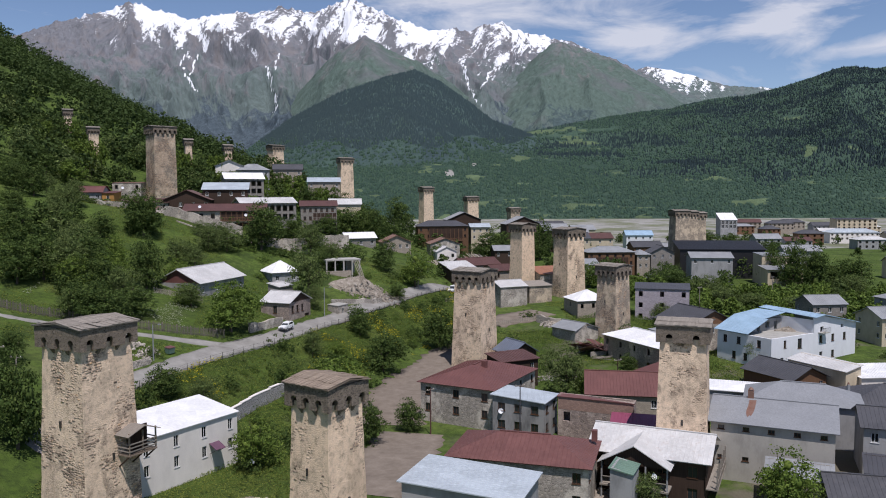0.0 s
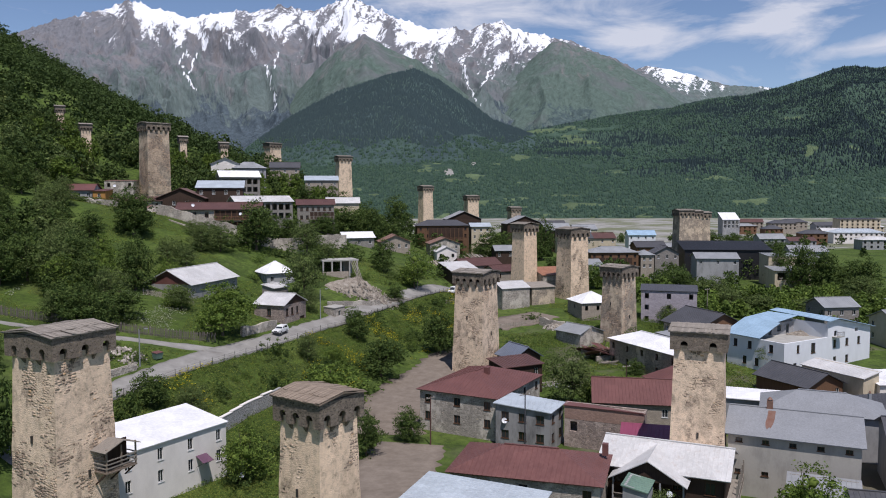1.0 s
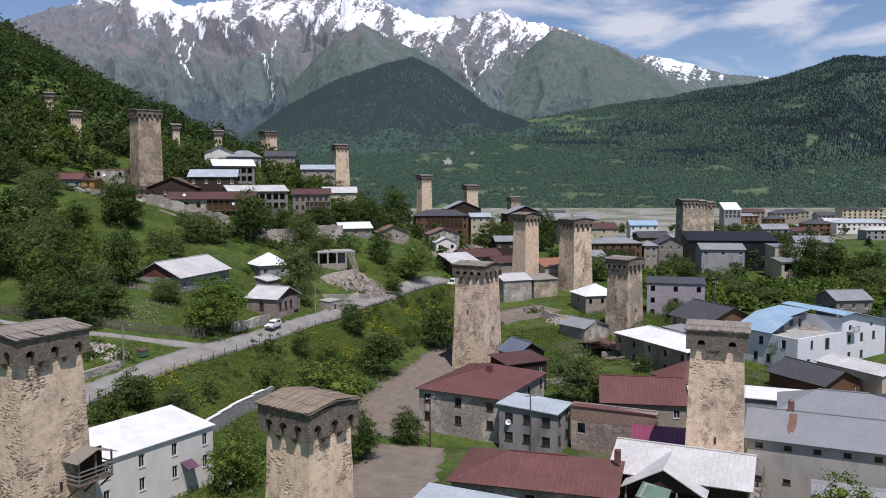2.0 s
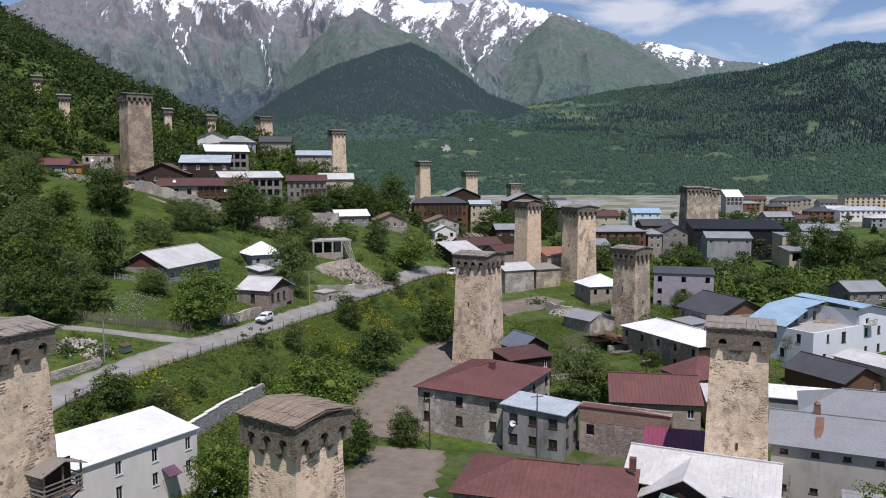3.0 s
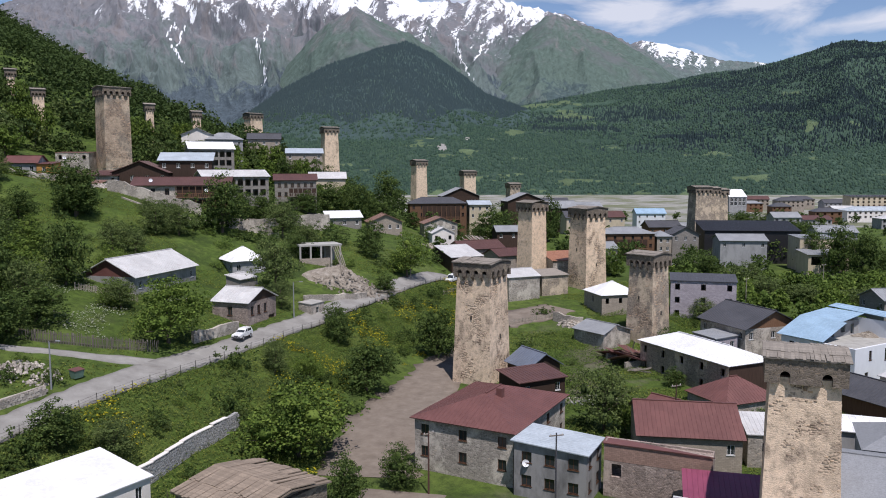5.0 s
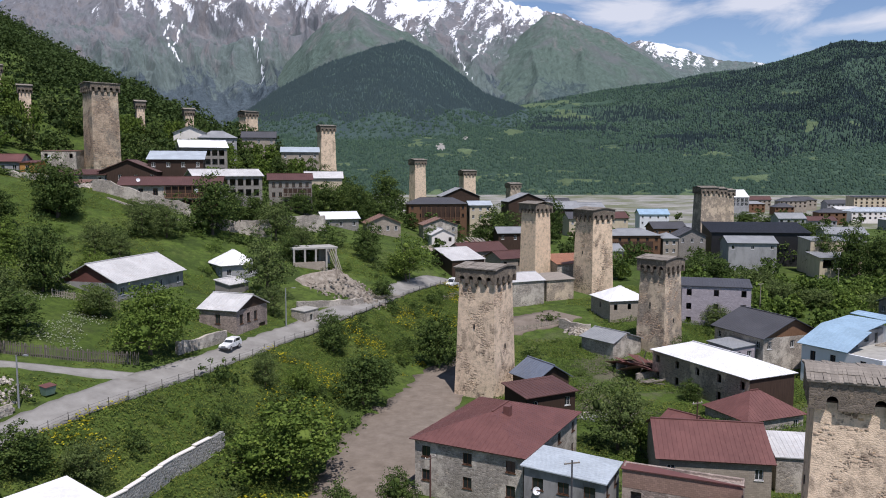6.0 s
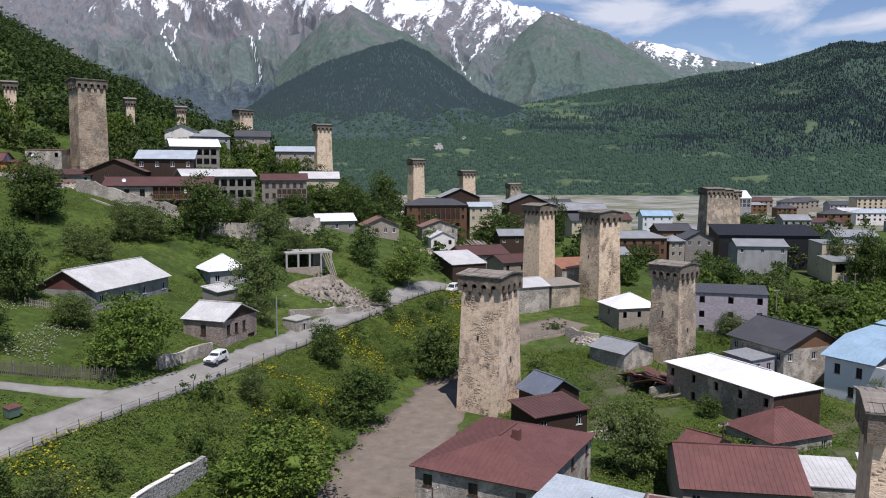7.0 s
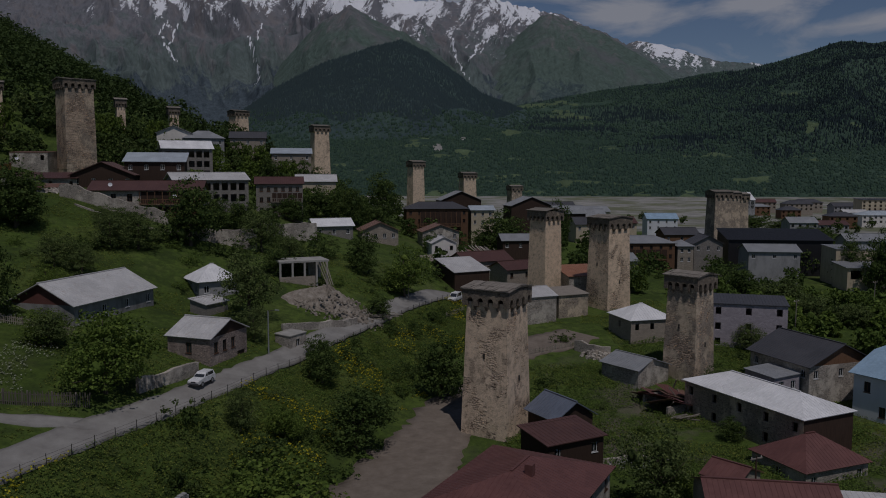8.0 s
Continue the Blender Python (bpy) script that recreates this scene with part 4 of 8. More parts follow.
def plank_roof(tower, w, d, z, rise, material, seed, n=24, axis=0.0):
    """A low gabled roof of loose planks; the ridge runs along local x after turning by axis."""
    rng = random.Random(seed)
    piece = Build().box(-0.5, 0.5, 0, 1, -0.03, 0.03).mesh("plank")
    piece.materials.append(material)
    turn = pose(0, 0, 0, 0, 0, axis)
    bed = Build()
    for s in (-1, 1):
        q = [(-w / 2, s * d / 2, z), (w / 2, s * d / 2, z), (w / 2, 0, z + rise), (-w / 2, 0, z + rise)]
        q = [turn @ Vector(p) for p in (q if s < 0 else q[::-1])]
        bed.slab(q, 0.1)
    for e in (-1, 1):
        ends = Build()
        tri = [turn @ Vector(p) for p in ((e * (w / 2 - 0.5), -d / 2 + 0.45, z - 0.05), (e * (w / 2 - 0.5), d / 2 - 0.45, z - 0.05), (e * (w / 2 - 0.5), 0, z + rise - 0.12))]
        back = [p + (turn.to_3x3() @ Vector((-e * 0.2, 0, 0))) for p in tri]
        ends.add(tri + back, [(0, 1, 2), (5, 4, 3), (0, 3, 4, 1), (1, 4, 5, 2), (2, 5, 3, 0)])
        part("gable", ends, material, tower)
    rf = part("roof", bed.weld(), material, tower)
    ang = math.atan2(rise, d / 2)
    sl = math.hypot(rise, d / 2)
    for s in (-1, 1):
        for row, (a, bb) in enumerate(((0.0, 0.56), (0.50, 1.0))):
            for i in range(n):
                if rng.random() < 0.03:
                    continue
                x = -w / 2 + w * (i + 0.5) / n
                ob = part("plank", piece, None, rf)
                L = sl * (bb - a) + rng.uniform(-0.05, 0.12)
                m = turn @ pose(x, 0, z + rise + 0.04, 0, 0, 0 if s > 0 else 180) @ pose(0, 0, 0, -math.degrees(ang) + rng.uniform(-1, 1), 0, rng.uniform(-1.3, 1.3))
                m = m @ Matrix.Translation((0, sl * a - 0.02, 0.05 * (1 - row) + rng.uniform(0, 0.025))) @ Matrix.Diagonal((w / n * 1.02, L, 1, 1))
                ob.matrix_basis = m


def tower(x, y, ang, w, top, bottom, stone, label, arches=4, near=True, seed=0, roof_mat=None, roof_axis=0.0, parapet=2.7, taper=0.84, bare=0.6, roofed=True, slits=True):
    """A medieval defence tower: tapering shaft, overhanging parapet with arched openings, low plank roof."""
    t = base("stone_tower", pose(x, y, 0, 0, 0, ang), label, "tower", "defence towers")
    zs = top - parapet
    wt = w * taper
    b = Build()
    shaft(b, w, wt, bottom, zs + 0.35, seed=seed, rough=0.05 if near else 0.03)
    part("shaft", b, stone, t)
    if near:
        tagged(part("stonework", stone_skin("stonework", w, wt, max(bottom, top - 24), zs, seed, [k for k in range(4) if math.cos(radians(ang + 90 * k)) > -0.2], bare=bare), STONES_LAID, t), kind="stuff")
    out = wt / 2 + 0.5
    z1 = top - 0.55
    for s in range(4):
        p = Build()
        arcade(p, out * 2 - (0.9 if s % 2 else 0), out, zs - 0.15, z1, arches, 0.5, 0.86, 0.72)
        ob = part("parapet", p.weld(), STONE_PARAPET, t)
        ob.matrix_basis = pose(0, 0, 0, 0, 0, 90 * s)
        for i in range(arches + 1):
            if not near:
                break
            px = -out + 0.12 + (2 * out - 0.24) * i / arches
            c = Build()
            c.add([(px - 0.14, -wt / 2 + 0.1, zs - 0.75), (px + 0.14, -wt / 2 + 0.1, zs - 0.75), (px + 0.14, -wt / 2 - 0.05, zs - 0.75), (px - 0.14, -wt / 2 - 0.05, zs - 0.75),
                   (px - 0.16, -wt / 2 + 0.1, zs - 0.16), (px + 0.16, -wt / 2 + 0.1, zs - 0.16), (px + 0.16, -out + 0.03, zs - 0.16), (px - 0.16, -out + 0.03, zs - 0.16)],
                  [(0, 1, 2, 3), (7, 6, 5, 4), (0, 4, 5, 1), (1, 5, 6, 2), (2, 6, 7, 3), (3, 7, 4, 0)])
            if abs(px) > wt / 2 - 0.1:
                continue
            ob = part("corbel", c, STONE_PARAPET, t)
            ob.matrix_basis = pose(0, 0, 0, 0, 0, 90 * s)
    part("parapet_floor", Build().box(-wt / 2, wt / 2, -wt / 2, wt / 2, zs + 0.36, zs + 0.5), WOOD_DARK, t)
    if roofed:
        rm = roof_mat or WOOD_GREY
        if near:
            plank_roof(t, out * 2 + 0.4, out * 2 + 0.4, z1 + 0.04, 0.5, rm, seed, axis=roof_axis)
        else:
            e = out + 0.3
            add_roof(t, "gable", 2 * e, 2 * e, z1 + 0.14, 0.5, "x" if roof_axis == 0 else "y", rm, 0.5, m=pose(-e, -e, 0))
    if slits and near:
        for s, zf, off in ((0, 0.45, 0.1), (3, 0.62, -0.2), (1, 0.3, 0.3)):
            z = bottom + (zs - bottom) * zf
            ww = (w + (wt - w) * zf) / 2
            # solid dark block stands in for the shade inside the slit
            q = Build().box(off - 0.12, off + 0.12, -ww - 0.13, -ww + 0.3, z, z + 0.75)
            ob = part("loophole", q, IRON, t, "narrow dark block standing in for a shaded loophole")
            ob.matrix_basis = pose(0, 0, 0, 0, 0, 90 * s)
    return t


def corner(x, y, ang, w):
    """Centre of a square of side w from its near corner."""
    a = radians(ang)
    return x + w / 2 * (math.cos(a) - math.sin(a)), y + w / 2 * (math.sin(a) + math.cos(a))


T_OLD = "tall medieval stone tower with arched parapet and plank roof"
tower(*corner(-7.9, 67.3, 55, 6.3), 55, 5.9, 12.9, -8, STONE_PLASTERED, "plastered rubble defence tower with weathered brown plank roof", 3, True, 1, WOOD_BROWN, 90, bare=0.10)
tower(*corner(-34.6, 74, 62, 7.4), 62, 7.6, 17.6, -8, STONE, "massive stone defence tower with grey plank roof beside the white house", 3, True, 2, WOOD_GREY, 0, bare=0.32)
tower(35.6, 100.3, -21, 7.0, 14.1, -9, STONE, "stone defence tower with grey plank roof among the houses", 2, True, 3, WOOD_GREY, 0, bare=0.25)
tower(9.0, 163.5, 58, 7.4, 15.2, -7, STONE, "stone defence tower with plastered sunny side and grey plank roof", 4, True, 4, WOOD_GREY, 90, bare=0.38)
tower(43.0, 185, 42, 6.3, 14.2, -6, STONE_DARK, "dark stone defence tower with grey plank roof", 4, True, 5, WOOD_GREY, 90, bare=0.9)
tower(38.9, 230, 32, 7.2, 21.0, -4, STONE_PLASTERED, "tall stone defence tower rising behind a square house", 4, True, 6, WOOD_GREY, 90, bare=0.4)
tower(26.0, 240, 38, 6.0, 22.0, -3, STONE_PLASTERED, "slender pale plastered defence tower", 4, False, 7, WOOD_GREY, 90)
tower(-96.0, 270, 42, 7.9, 54.6, 24, STONE_DARK, "broad stone defence tower above the hillside houses", 5, True, 8, WOOD_GREY, 0, taper=0.93, bare=0.9, slits=False)
tower(-89.0, 420, 42, 7.4, 57, 32, STONE, T_OLD, 4, False, 9)
tower(-47.0, 382, 25, 7.0, 48.5, 24, STONE, T_OLD, 4, False, 10)
tower(-8.5, 400, 30, 6.2, 34.5, 6, STONE, T_OLD, 4, False, 11)
tower(15.0, 430, 20, 7.2, 29.5, 2, STONE, T_OLD, 4, False, 12)
tower(42.0, 480, 20, 7.0, 22.5, -2, STONE_DARK, "short dark stone tower among roofs", 3, False, 13)
tower(106.0, 352, 10, 7.5, 23.5, -2, STONE_DARK, "one of three stone towers standing close together", 4, False, 14)
tower(112.2, 358, 10, 6.4, 23.0, -2, STONE_DARK, "one of three stone towers standing close together", 4, False, 15)
tower(118.0, 364, 10, 6.0, 22.2, -2, STONE_DARK, "one of three stone towers standing close together", 3, False, 16)
tower(-130.1, 294.5, 30, 3.9, 56.5, 37.7, STONE, "small pale stone tower among hillside trees", 4, False, 30)
tower(-145.8, 307.9, 30, 3.1, 64.5, 46.6, STONE, "small pale stone tower among hillside trees", 4, False, 31)
tower(-100.1, 311.7, 30, 2.9, 53.0, 33.3, STONE, "small pale stone tower among hillside trees", 4, False, 32)
tower(-90.4, 333.4, 30, 3.4, 52.0, 34.2, STONE, "small pale stone tower among hillside trees", 4, False, 33)

# ---- houses by the towers ----
house(10.7, 118, 62, 19, 14.3, -8, -0.3, "hip", 2.2, "x", STONE_HOUSE, METAL_RED, "stone house under a wide red sheet-metal hip roof", wx=(4, 2), wy=(3, 2), win=(1.1, 1.3), frame_mat=FRAME_BROWN)
house(18.2, 112.6, 64, 7.0, 9.2, -8, -0.9, "shed", 0.5, "x", PLASTER_DIRTY, METAL_GREYBLUE, "dirty grey plastered annex under a flat pale blue metal roof", over=0.35, wx=(2, 2), wy=(3, 2), win=(1.2, 1.25), frame_mat=FRAME_BROWN)
outhouse = house(31.6, 111.6, 66, 2.0, 12.2, -8, -0.7, "shed", 0.15, "y", STONE_PINK, METAL_RED, "ruined rubble-stone outhouse with a red metal coping", over=0.15, wy=(2, 1), win=(1.1, 1.5), frame_mat=FRAME_BROWN, glazed=False, seam=0, top=2.4)
part("brick_band", Build().box(0.135, 0.146, 0.2, 12.0, -2.75, -0.75), BLOCK_RED, outhouse, "upper courses of reddish blocks")
house(38.7, 121, 81, 13.5, 13, -8, -2.1, "gable", 2.6, "y", BLOCK_BEIGE, METAL_RED, "block-built house with a large dull red metal roof", wx=(2, 1), wy=(2, 1), over=0.4)
house(34.2, 103.6, 75, 6.6, 8, -8, -2.9, "shed", 0.9, "y", STONE_HOUSE, METAL_WINE, "low shed with a wine-red metal roof beside a tower", over=0.3)
house(20.2, 83.2, 74, 11.5, 18, -9, -0.9, "hip", 2.0, "y", STONE_HOUSE, METAL_RED, "stone house under a dark red seamed metal roof", wx=(2, 2), wy=(3, 2), over=0.5, win=(1.0, 1.3), frame_mat=FRAME_BROWN)
house(35.2, 87.0, 66, 11, 15.5, -9, -1.7, "gable", 2.2, "y", WOOD_DARK, METAL_PALE, "wooden house under a crumpled white metal roof", over=0.8, wy=(4, 2), wx=(2, 1), win=(1.2, 1.4), frame_mat=FRAME_BROWN)
house(37.9, 97.6, -24, 16, 14.5, -9, 0.8, "gable", 1.9, "x", PLASTER_BEIGE, SLATE, "beige rendered house under a grey shingle roof", wx=(5, 2), wy=(2, 1), win=(0.8, 0.55), seam=0, over=0.5, storey=4.0, top=0.5, frame_mat=FRAME_BROWN)
long_house = house(47.1, 150.9, 25, 10, 22.4, -9, -0.5, "hip", 1.9, "y", STONE_DARK, METAL_WHITE, "long old stone house under a brilliant white metal roof", wx=(0, 0), wy=(5, 2), win=(0.9, 1.3), frame_mat=FRAME_BROWN, glazed=False, over=0.4)
part("boarding", Build().box(0.42, 9.58, 0.34, 0.396, -9, -0.55), WOOD_DARK, long_house, "dark red-brown timber boarding of the end wall")
house(-35.2, 89.5, 58, 17, 8.4, -9, 0.4, "shed", 1.3, "x", PLASTER_WHITE, METAL_WHITE, "white rendered two-storey house under a smooth white metal roof", wx=(4, 2), wy=(0, 0), win=(0.8, 1.5), over=0.25, seam=0)
house(-29.7, 158, 70, 9.4, 7.6, 0, 8.3, "gable", 2.0, "y", STONE_PINK, METAL_PALE, "pinkish stone house by the road under a patched white roof", wx=(4, 1), wy=(1, 1), win=(0.95, 1.5), frame_mat=FRAME_BROWN, gable_mat=WOOD_DARK, door=("x", 6.3, 1.9, 2.1, 3.2), over=0.35)
house(-49.5, 162, 74, 19, 12, 4, 12, "gable", 3.0, "x", PLASTER_DIRTY, METAL_PALE, "low house with a broad white metal roof rusted along its verge", wx=(4, 1), gable_mat=METAL_RED, over=0.5)
house(-40, 187, 35, 8, 8, 4, 11.8, "hip", 2.6, "x", PLASTER_GREY, METAL_WHITE, "small pale house with a pyramid-shaped white metal roof", wx=(2, 1), wy=(2, 1), over=0.5)
house(36.6, 199.5, 15, 9.6, 9.6, -6, 3.0, "hip", 2.4, "x", BLOCK_BEIGE, METAL_WHITE, "square stone house under a white pyramid metal roof", wx=(3, 1), wy=(1, 1), win=(0.8, 1.2), frame_mat=FRAME_BROWN, glazed=False, over=0.35)
house(32.9, 178, 36, 8.4, 8.6, -7, -1.1, "gable", 1.4, "y", STONE_HOUSE, METAL_GREY, "small stone barn under weathered grey sheets", over=0.4)
house(51.6, 200.4, -15, 14, 7, -4, 6.3, "shed", 0.9, "x", BLOCK_LILAC, METAL_DARK, "unfinished lilac block house with black window openings", wx=(3, 3), wy=(1, 1), win=(1.0, 1.35), glazed=False, over=0.25, storey=2.9)
house(57.5, 172, 20, 14, 14, -8, 1.0, "gable", 3.2, "y", STONE_HOUSE, METAL_DARK, "stone house with a dark metal roof and a brown timber gable", wx=(3, 1), wy=(2, 1), gable_mat=WOOD_WARM, over=0.6)
house(52.2, 172, 20, 5.5, 7, -8, -0.6, "shed", 0.4, "y", BLOCK_LILAC, METAL_GREY, "small lilac block annex with a flat metal roof", wx=(2, 1), over=0.25)
GUEST_HOUSE_SPOT = (70.5, 158.0)
house(66.5, 138.0, 25, 10, 13, -9, -3.6, "gable", 2.2, "y", WOOD_WARM, METAL_DARK, "brown timber house with a dark gabled roof", wx=(2, 1), over=0.6, gable_mat=WOOD_WARM)
house(77.0, 139.5, 25, 4.6, 14, -9, -2.2, "shed", 1.0, "y", PLASTER_CREAM, METAL_PALE, "narrow house with a pale corrugated lean-to roof", over=0.3)
house(48.6, 113.9, -22, 17, 10.5, -9, -0.6, "hip", 2.2, "x", PLASTER_GREY, SLATE, "house under a grey shingle hip roof", over=0.4, seam=0)
house(46.8, 127.0, -20, 14, 6, -9, -2.2, "shed", 0.5, "x", PLASTER_GREY, METAL_WHITE, "low building under a flat white metal roof", over=0.3, seam=0.8)
house(66, 116, -16, 22, 12, -9, -2.0, "hip", 2.4, "x", PLASTER_GREY, METAL_DARK, "broad house under a dark grey metal hip roof", over=0.5, wx=(4, 1))
house(58, 97, -20, 18, 10, -9, 0.0, "gable", 1.8, "x", PLASTER_GREY, METAL_DARK, "house under a dark slate-grey roof", over=0.5, wx=(4, 2))
house(80, 140, 5, 26, 9, -9, -3.4, "shed", 0.8, "x", PLASTER_WHITE, METAL_WHITE, "long low building under a white metal roof", over=0.4)
house(10.5, 67, 70, 9, 13, -9, 1.6, "shed", 0.5, "x", PLASTER_GREY, METAL_GREYBLUE, "building under a flat light grey-blue metal roof", over=0.4)

# ---- houses up the hill ----
house(-73.5, 222.5, 8, 24, 10, 15, 26.3, "gable", 2.0, "x", STONE_HOUSE, METAL_BROWN, "long stone house with a dark red roof and timber veranda", wx=(7, 2), wy=(2, 1), win=(1.1, 1.7), frame_mat=FRAME_BROWN, over=0.6)
house(-62, 243, 30, 19, 10, 16, 28.2, "gable", 1.8, "x", BLOCK_GREY, METAL_PALE, "long pale block house under a white metal roof", wx=(8, 2), wy=(2, 2), glazed=False, win=(1.5, 1.8))
house(-76, 249, 12, 15, 9, 22, 32.6, "shed", 2.4, "x", WOOD_DARK, METAL_GREYBLUE, "timber house under a blue-grey metal roof", wx=(4, 1))
house(-78, 283, 26, 15, 9, 24, 36.6, "gable", 2.4, "x", BLOCK_GREY, METAL_WHITE, "three-storey block house with rows of open windows", wx=(6, 3), wy=(2, 2), glazed=False, win=(1.6, 1.75))
house(-93, 322, 14, 12, 9, 34, 42.6, "gable", 2.6, "y", PLASTER_WHITE, METAL_GREY, "white gabled house high on the hillside", wy=(2, 1))
house(-84, 322, 18, 14, 10, 30, 41.0, "hip", 2.6, "x", PLASTER_GREY, METAL_GREY, "house under a grey hip roof", wx=(3, 1))
house(-72, 335, 10, 13, 8, 30, 41.5, "gable", 2.4, "x", BLOCK_BEIGE, METAL_DARK, "block house under a dark metal roof", wx=(3, 1))
house(-47, 262, 12, 13, 9, 14, 27.0, "gable", 1.8, "x", BLOCK_GREY, METAL_BROWN, "block house with a brown roof and galleries", wx=(6, 3), frame_mat=FRAME_BROWN)
house(-55, 322, 10, 14, 9, 24, 36.0, "shed", 2.0, "x", BLOCK_BEIGE, METAL_GREYBLUE, "house with a pale metal roof on the hillside", wx=(3, 1))
house(-43, 300, 10, 13, 8, 14, 27.0, "gable", 2.2, "x", PLASTER_CREAM, METAL_PALE, "pale gabled house among trees", wy=(1, 1))
house(-102.5, 243, 3, 18, 8, 22, 28.6, "shed", 1.3, "x", STONE_HOUSE, METAL_BROWN, "low old stone house under a dark red metal roof", wx=(4, 1), win=(0.8, 1.0), glazed=False)
house(-87, 244, 6, 15.5, 10, 21, 29.3, "gable", 3.2, "y", WOOD_DARK, METAL_BROWN, "timber house under a broad red-brown gable roof", wx=(4, 1), wy=(2, 1))
house(-94, 236, 4, 8, 5, 21, 26.6, "shed", 0.8, "x", STONE_HOUSE, METAL_RUST, "stone byre with a rusty sheet roof", over=0.3)
house(-110, 262, 8, 9.5, 8, 24, 35.0, "shed", 0.4, "x", STONE_HOUSE, METAL_RUST, "roofless old stone building on a terrace", over=0.1, wx=(2, 1), glazed=False)
house(-109.5, 232, 4, 9.2, 8, 24, 31.8, "gable", 1.9, "x", PLASTER_GREY, METAL_RED, "grey cottage under a red metal roof", wx=(3, 1))
house(-101.0, 232.3, 4, 4.2, 7, 24, 31.6, "shed", 0.6, "x", PLASTER_ORANGE, METAL_RED, "orange boarded annex under a red metal roof", wx=(1, 1), over=0.3)
house(-136, 232, 4, 17, 9, 26, 31.5, "gable", 2.4, "x", PLASTER_WHITE, METAL_BROWN, "long white house with a red-brown metal roof", wx=(5, 1))
house(-172, 268, 10, 14, 9, 34, 44, "gable", 3.0, "y", PLASTER_GREY, METAL_DARK, "house with a dark gabled roof on the slope", wx=(3, 1))
house(-30.6, 254.8, 22, 11, 8, 6, 16.4, "gable", 1.8, "x", BLOCK_GREY, METAL_WHITE, "grey block house with a white metal roof", wx=(3, 1), wy=(1, 1))
house(-20, 268, 14, 11, 9, 4, 14.3, "gable", 2.4, "y", BLOCK_BEIGE, METAL_RUST, "block house with a rusty gable roof", wx=(4, 1))

# ---- the old quarter beyond the road ----
house(-10, 322, 8, 22, 10, 3, 17.6, "hip", 2.2, "x", WOOD_WARM, METAL_DARK, "long house with a warm timber gallery under a dark roof", wx=(7, 2), frame_mat=FRAME_BROWN)
house(12, 327, 8, 9, 9, 3, 17.0, "gable", 1.4, "x", PLASTER_CREAM, METAL_GREYBLUE, "cream house with small windows", wx=(3, 2))
house(2, 365, 12, 17, 11, 3, 18.8, "gable", 3.6, "y", WOOD_DARK, METAL_GREY, "barn with a tall dark timber gable")
house(30, 372, 12, 18, 12, 2, 16.4, "gable", 3.6, "y", WOOD_DARK, METAL_GREY, "brown gabled timber house")
house(46, 360, 10, 13, 10, 2, 14.0, "gable", 3.0, "x", WOOD_DARK, METAL_GREY, "timber house under a grey roof")
house(8, 258, 28, 15, 10, -1, 7.0, "gable", 2.2, "x", STONE_HOUSE, METAL_BROWN, "old stone house under a maroon metal roof", wx=(2, 1))
house(18, 250, 30, 13, 9, -1, 6.0, "gable", 1.8, "x", BLOCK_BEIGE, METAL_BROWN, "old beige stone house under a maroon metal roof", wx=(3, 1), frame_mat=FRAME_BROWN)
house(31, 236, 20, 9.5, 8, -3, 6.4, "shed", 1.8, "x", STONE_HOUSE, METAL_ORANGE, "low stone house with an orange rusted metal roof", over=0.3)
house(17.5, 212, 25, 9, 9, -3, 5.2, "gable", 1.5, "x", STONE_HOUSE, METAL_PALE, "stone house with a white gable wall and pale roof", over=0.3)
house(26, 218, 25, 8, 7, -3, 4.8, "shed", 0.8, "x", STONE_DARK, WOOD_GREY, "low dark stone shed with a plank roof", over=0.3, seam=0)
house(4.6, 236.5, 28, 10, 10, 0, 7.2, "shed", 2.4, "x", WOOD_DARK, METAL_PALE, "open timber shed with pale sheet roof by the road", over=0.3)
house(-1, 268, 15, 7.5, 7, 2, 11.0, "gable", 1.8, "y", PLASTER_WHITE, METAL_PALE, "white gable end of a half-collapsed house", over=0.3, wx=(2, 2), glazed=False)
house(55.5, 296, 4, 19, 11, -1, 8.6, "hip", 2.0, "x", WOOD_WARM, METAL_GREY, "two-storey house with a red timber balcony under a grey roof", wx=(6, 2), frame_mat=FRAME_BROWN)
house(74.4, 297.5, 4, 6, 10, -1, 7.6, "hip", 1.6, "x", BLOCK_BEIGE, METAL_GREY, "grey block house end under a grey roof", wx=(2, 2))
house(80.5, 301, 0, 10, 10, -3, 8.0, "gable", 2.6, "y", BLOCK_GREY, METAL_DARK, "grey block house with dark gabled roof", wx=(3, 1))
house(93, 306, -6, 33, 16, -3, 9.0, "shed", 2.6, "x", METAL_BLACK, METAL_BLACK, "long hall with a black roof and black walls")
house(91, 284, -6, 15.5, 12, -3, 7.4, "gable", 1.8, "x", PLASTER_GREY, METAL_GREY, "grey rendered house with a grey metal roof", wx=(3, 1))
house(114.0, 272, -4, 13, 11, -4, 4.2, "shed", 0.7, "x", PLASTER_CREAM, METAL_GREY, "modern cream house with a deep open porch", wx=(2, 1), win=(3.2, 2.6), glazed=False)
house(116.5, 283.5, -4, 12, 11, -4, 8.3, "shed", 0.4, "x", PLASTER_CREAM, METAL_GREY, "cream rendered upper block with a flat roof", over=0.2)
house(60, 392, 12, 14, 10, 0, 11.0, "gable", 3.0, "x", WOOD_DARK, METAL_GREY, "brown house with grey gabled roof")
house(68, 372, 10, 14, 10, 0, 9.5, "gable", 2.5, "x", PLASTER_CREAM, METAL_BROWN, "house under a brown roof", wx=(3, 1))
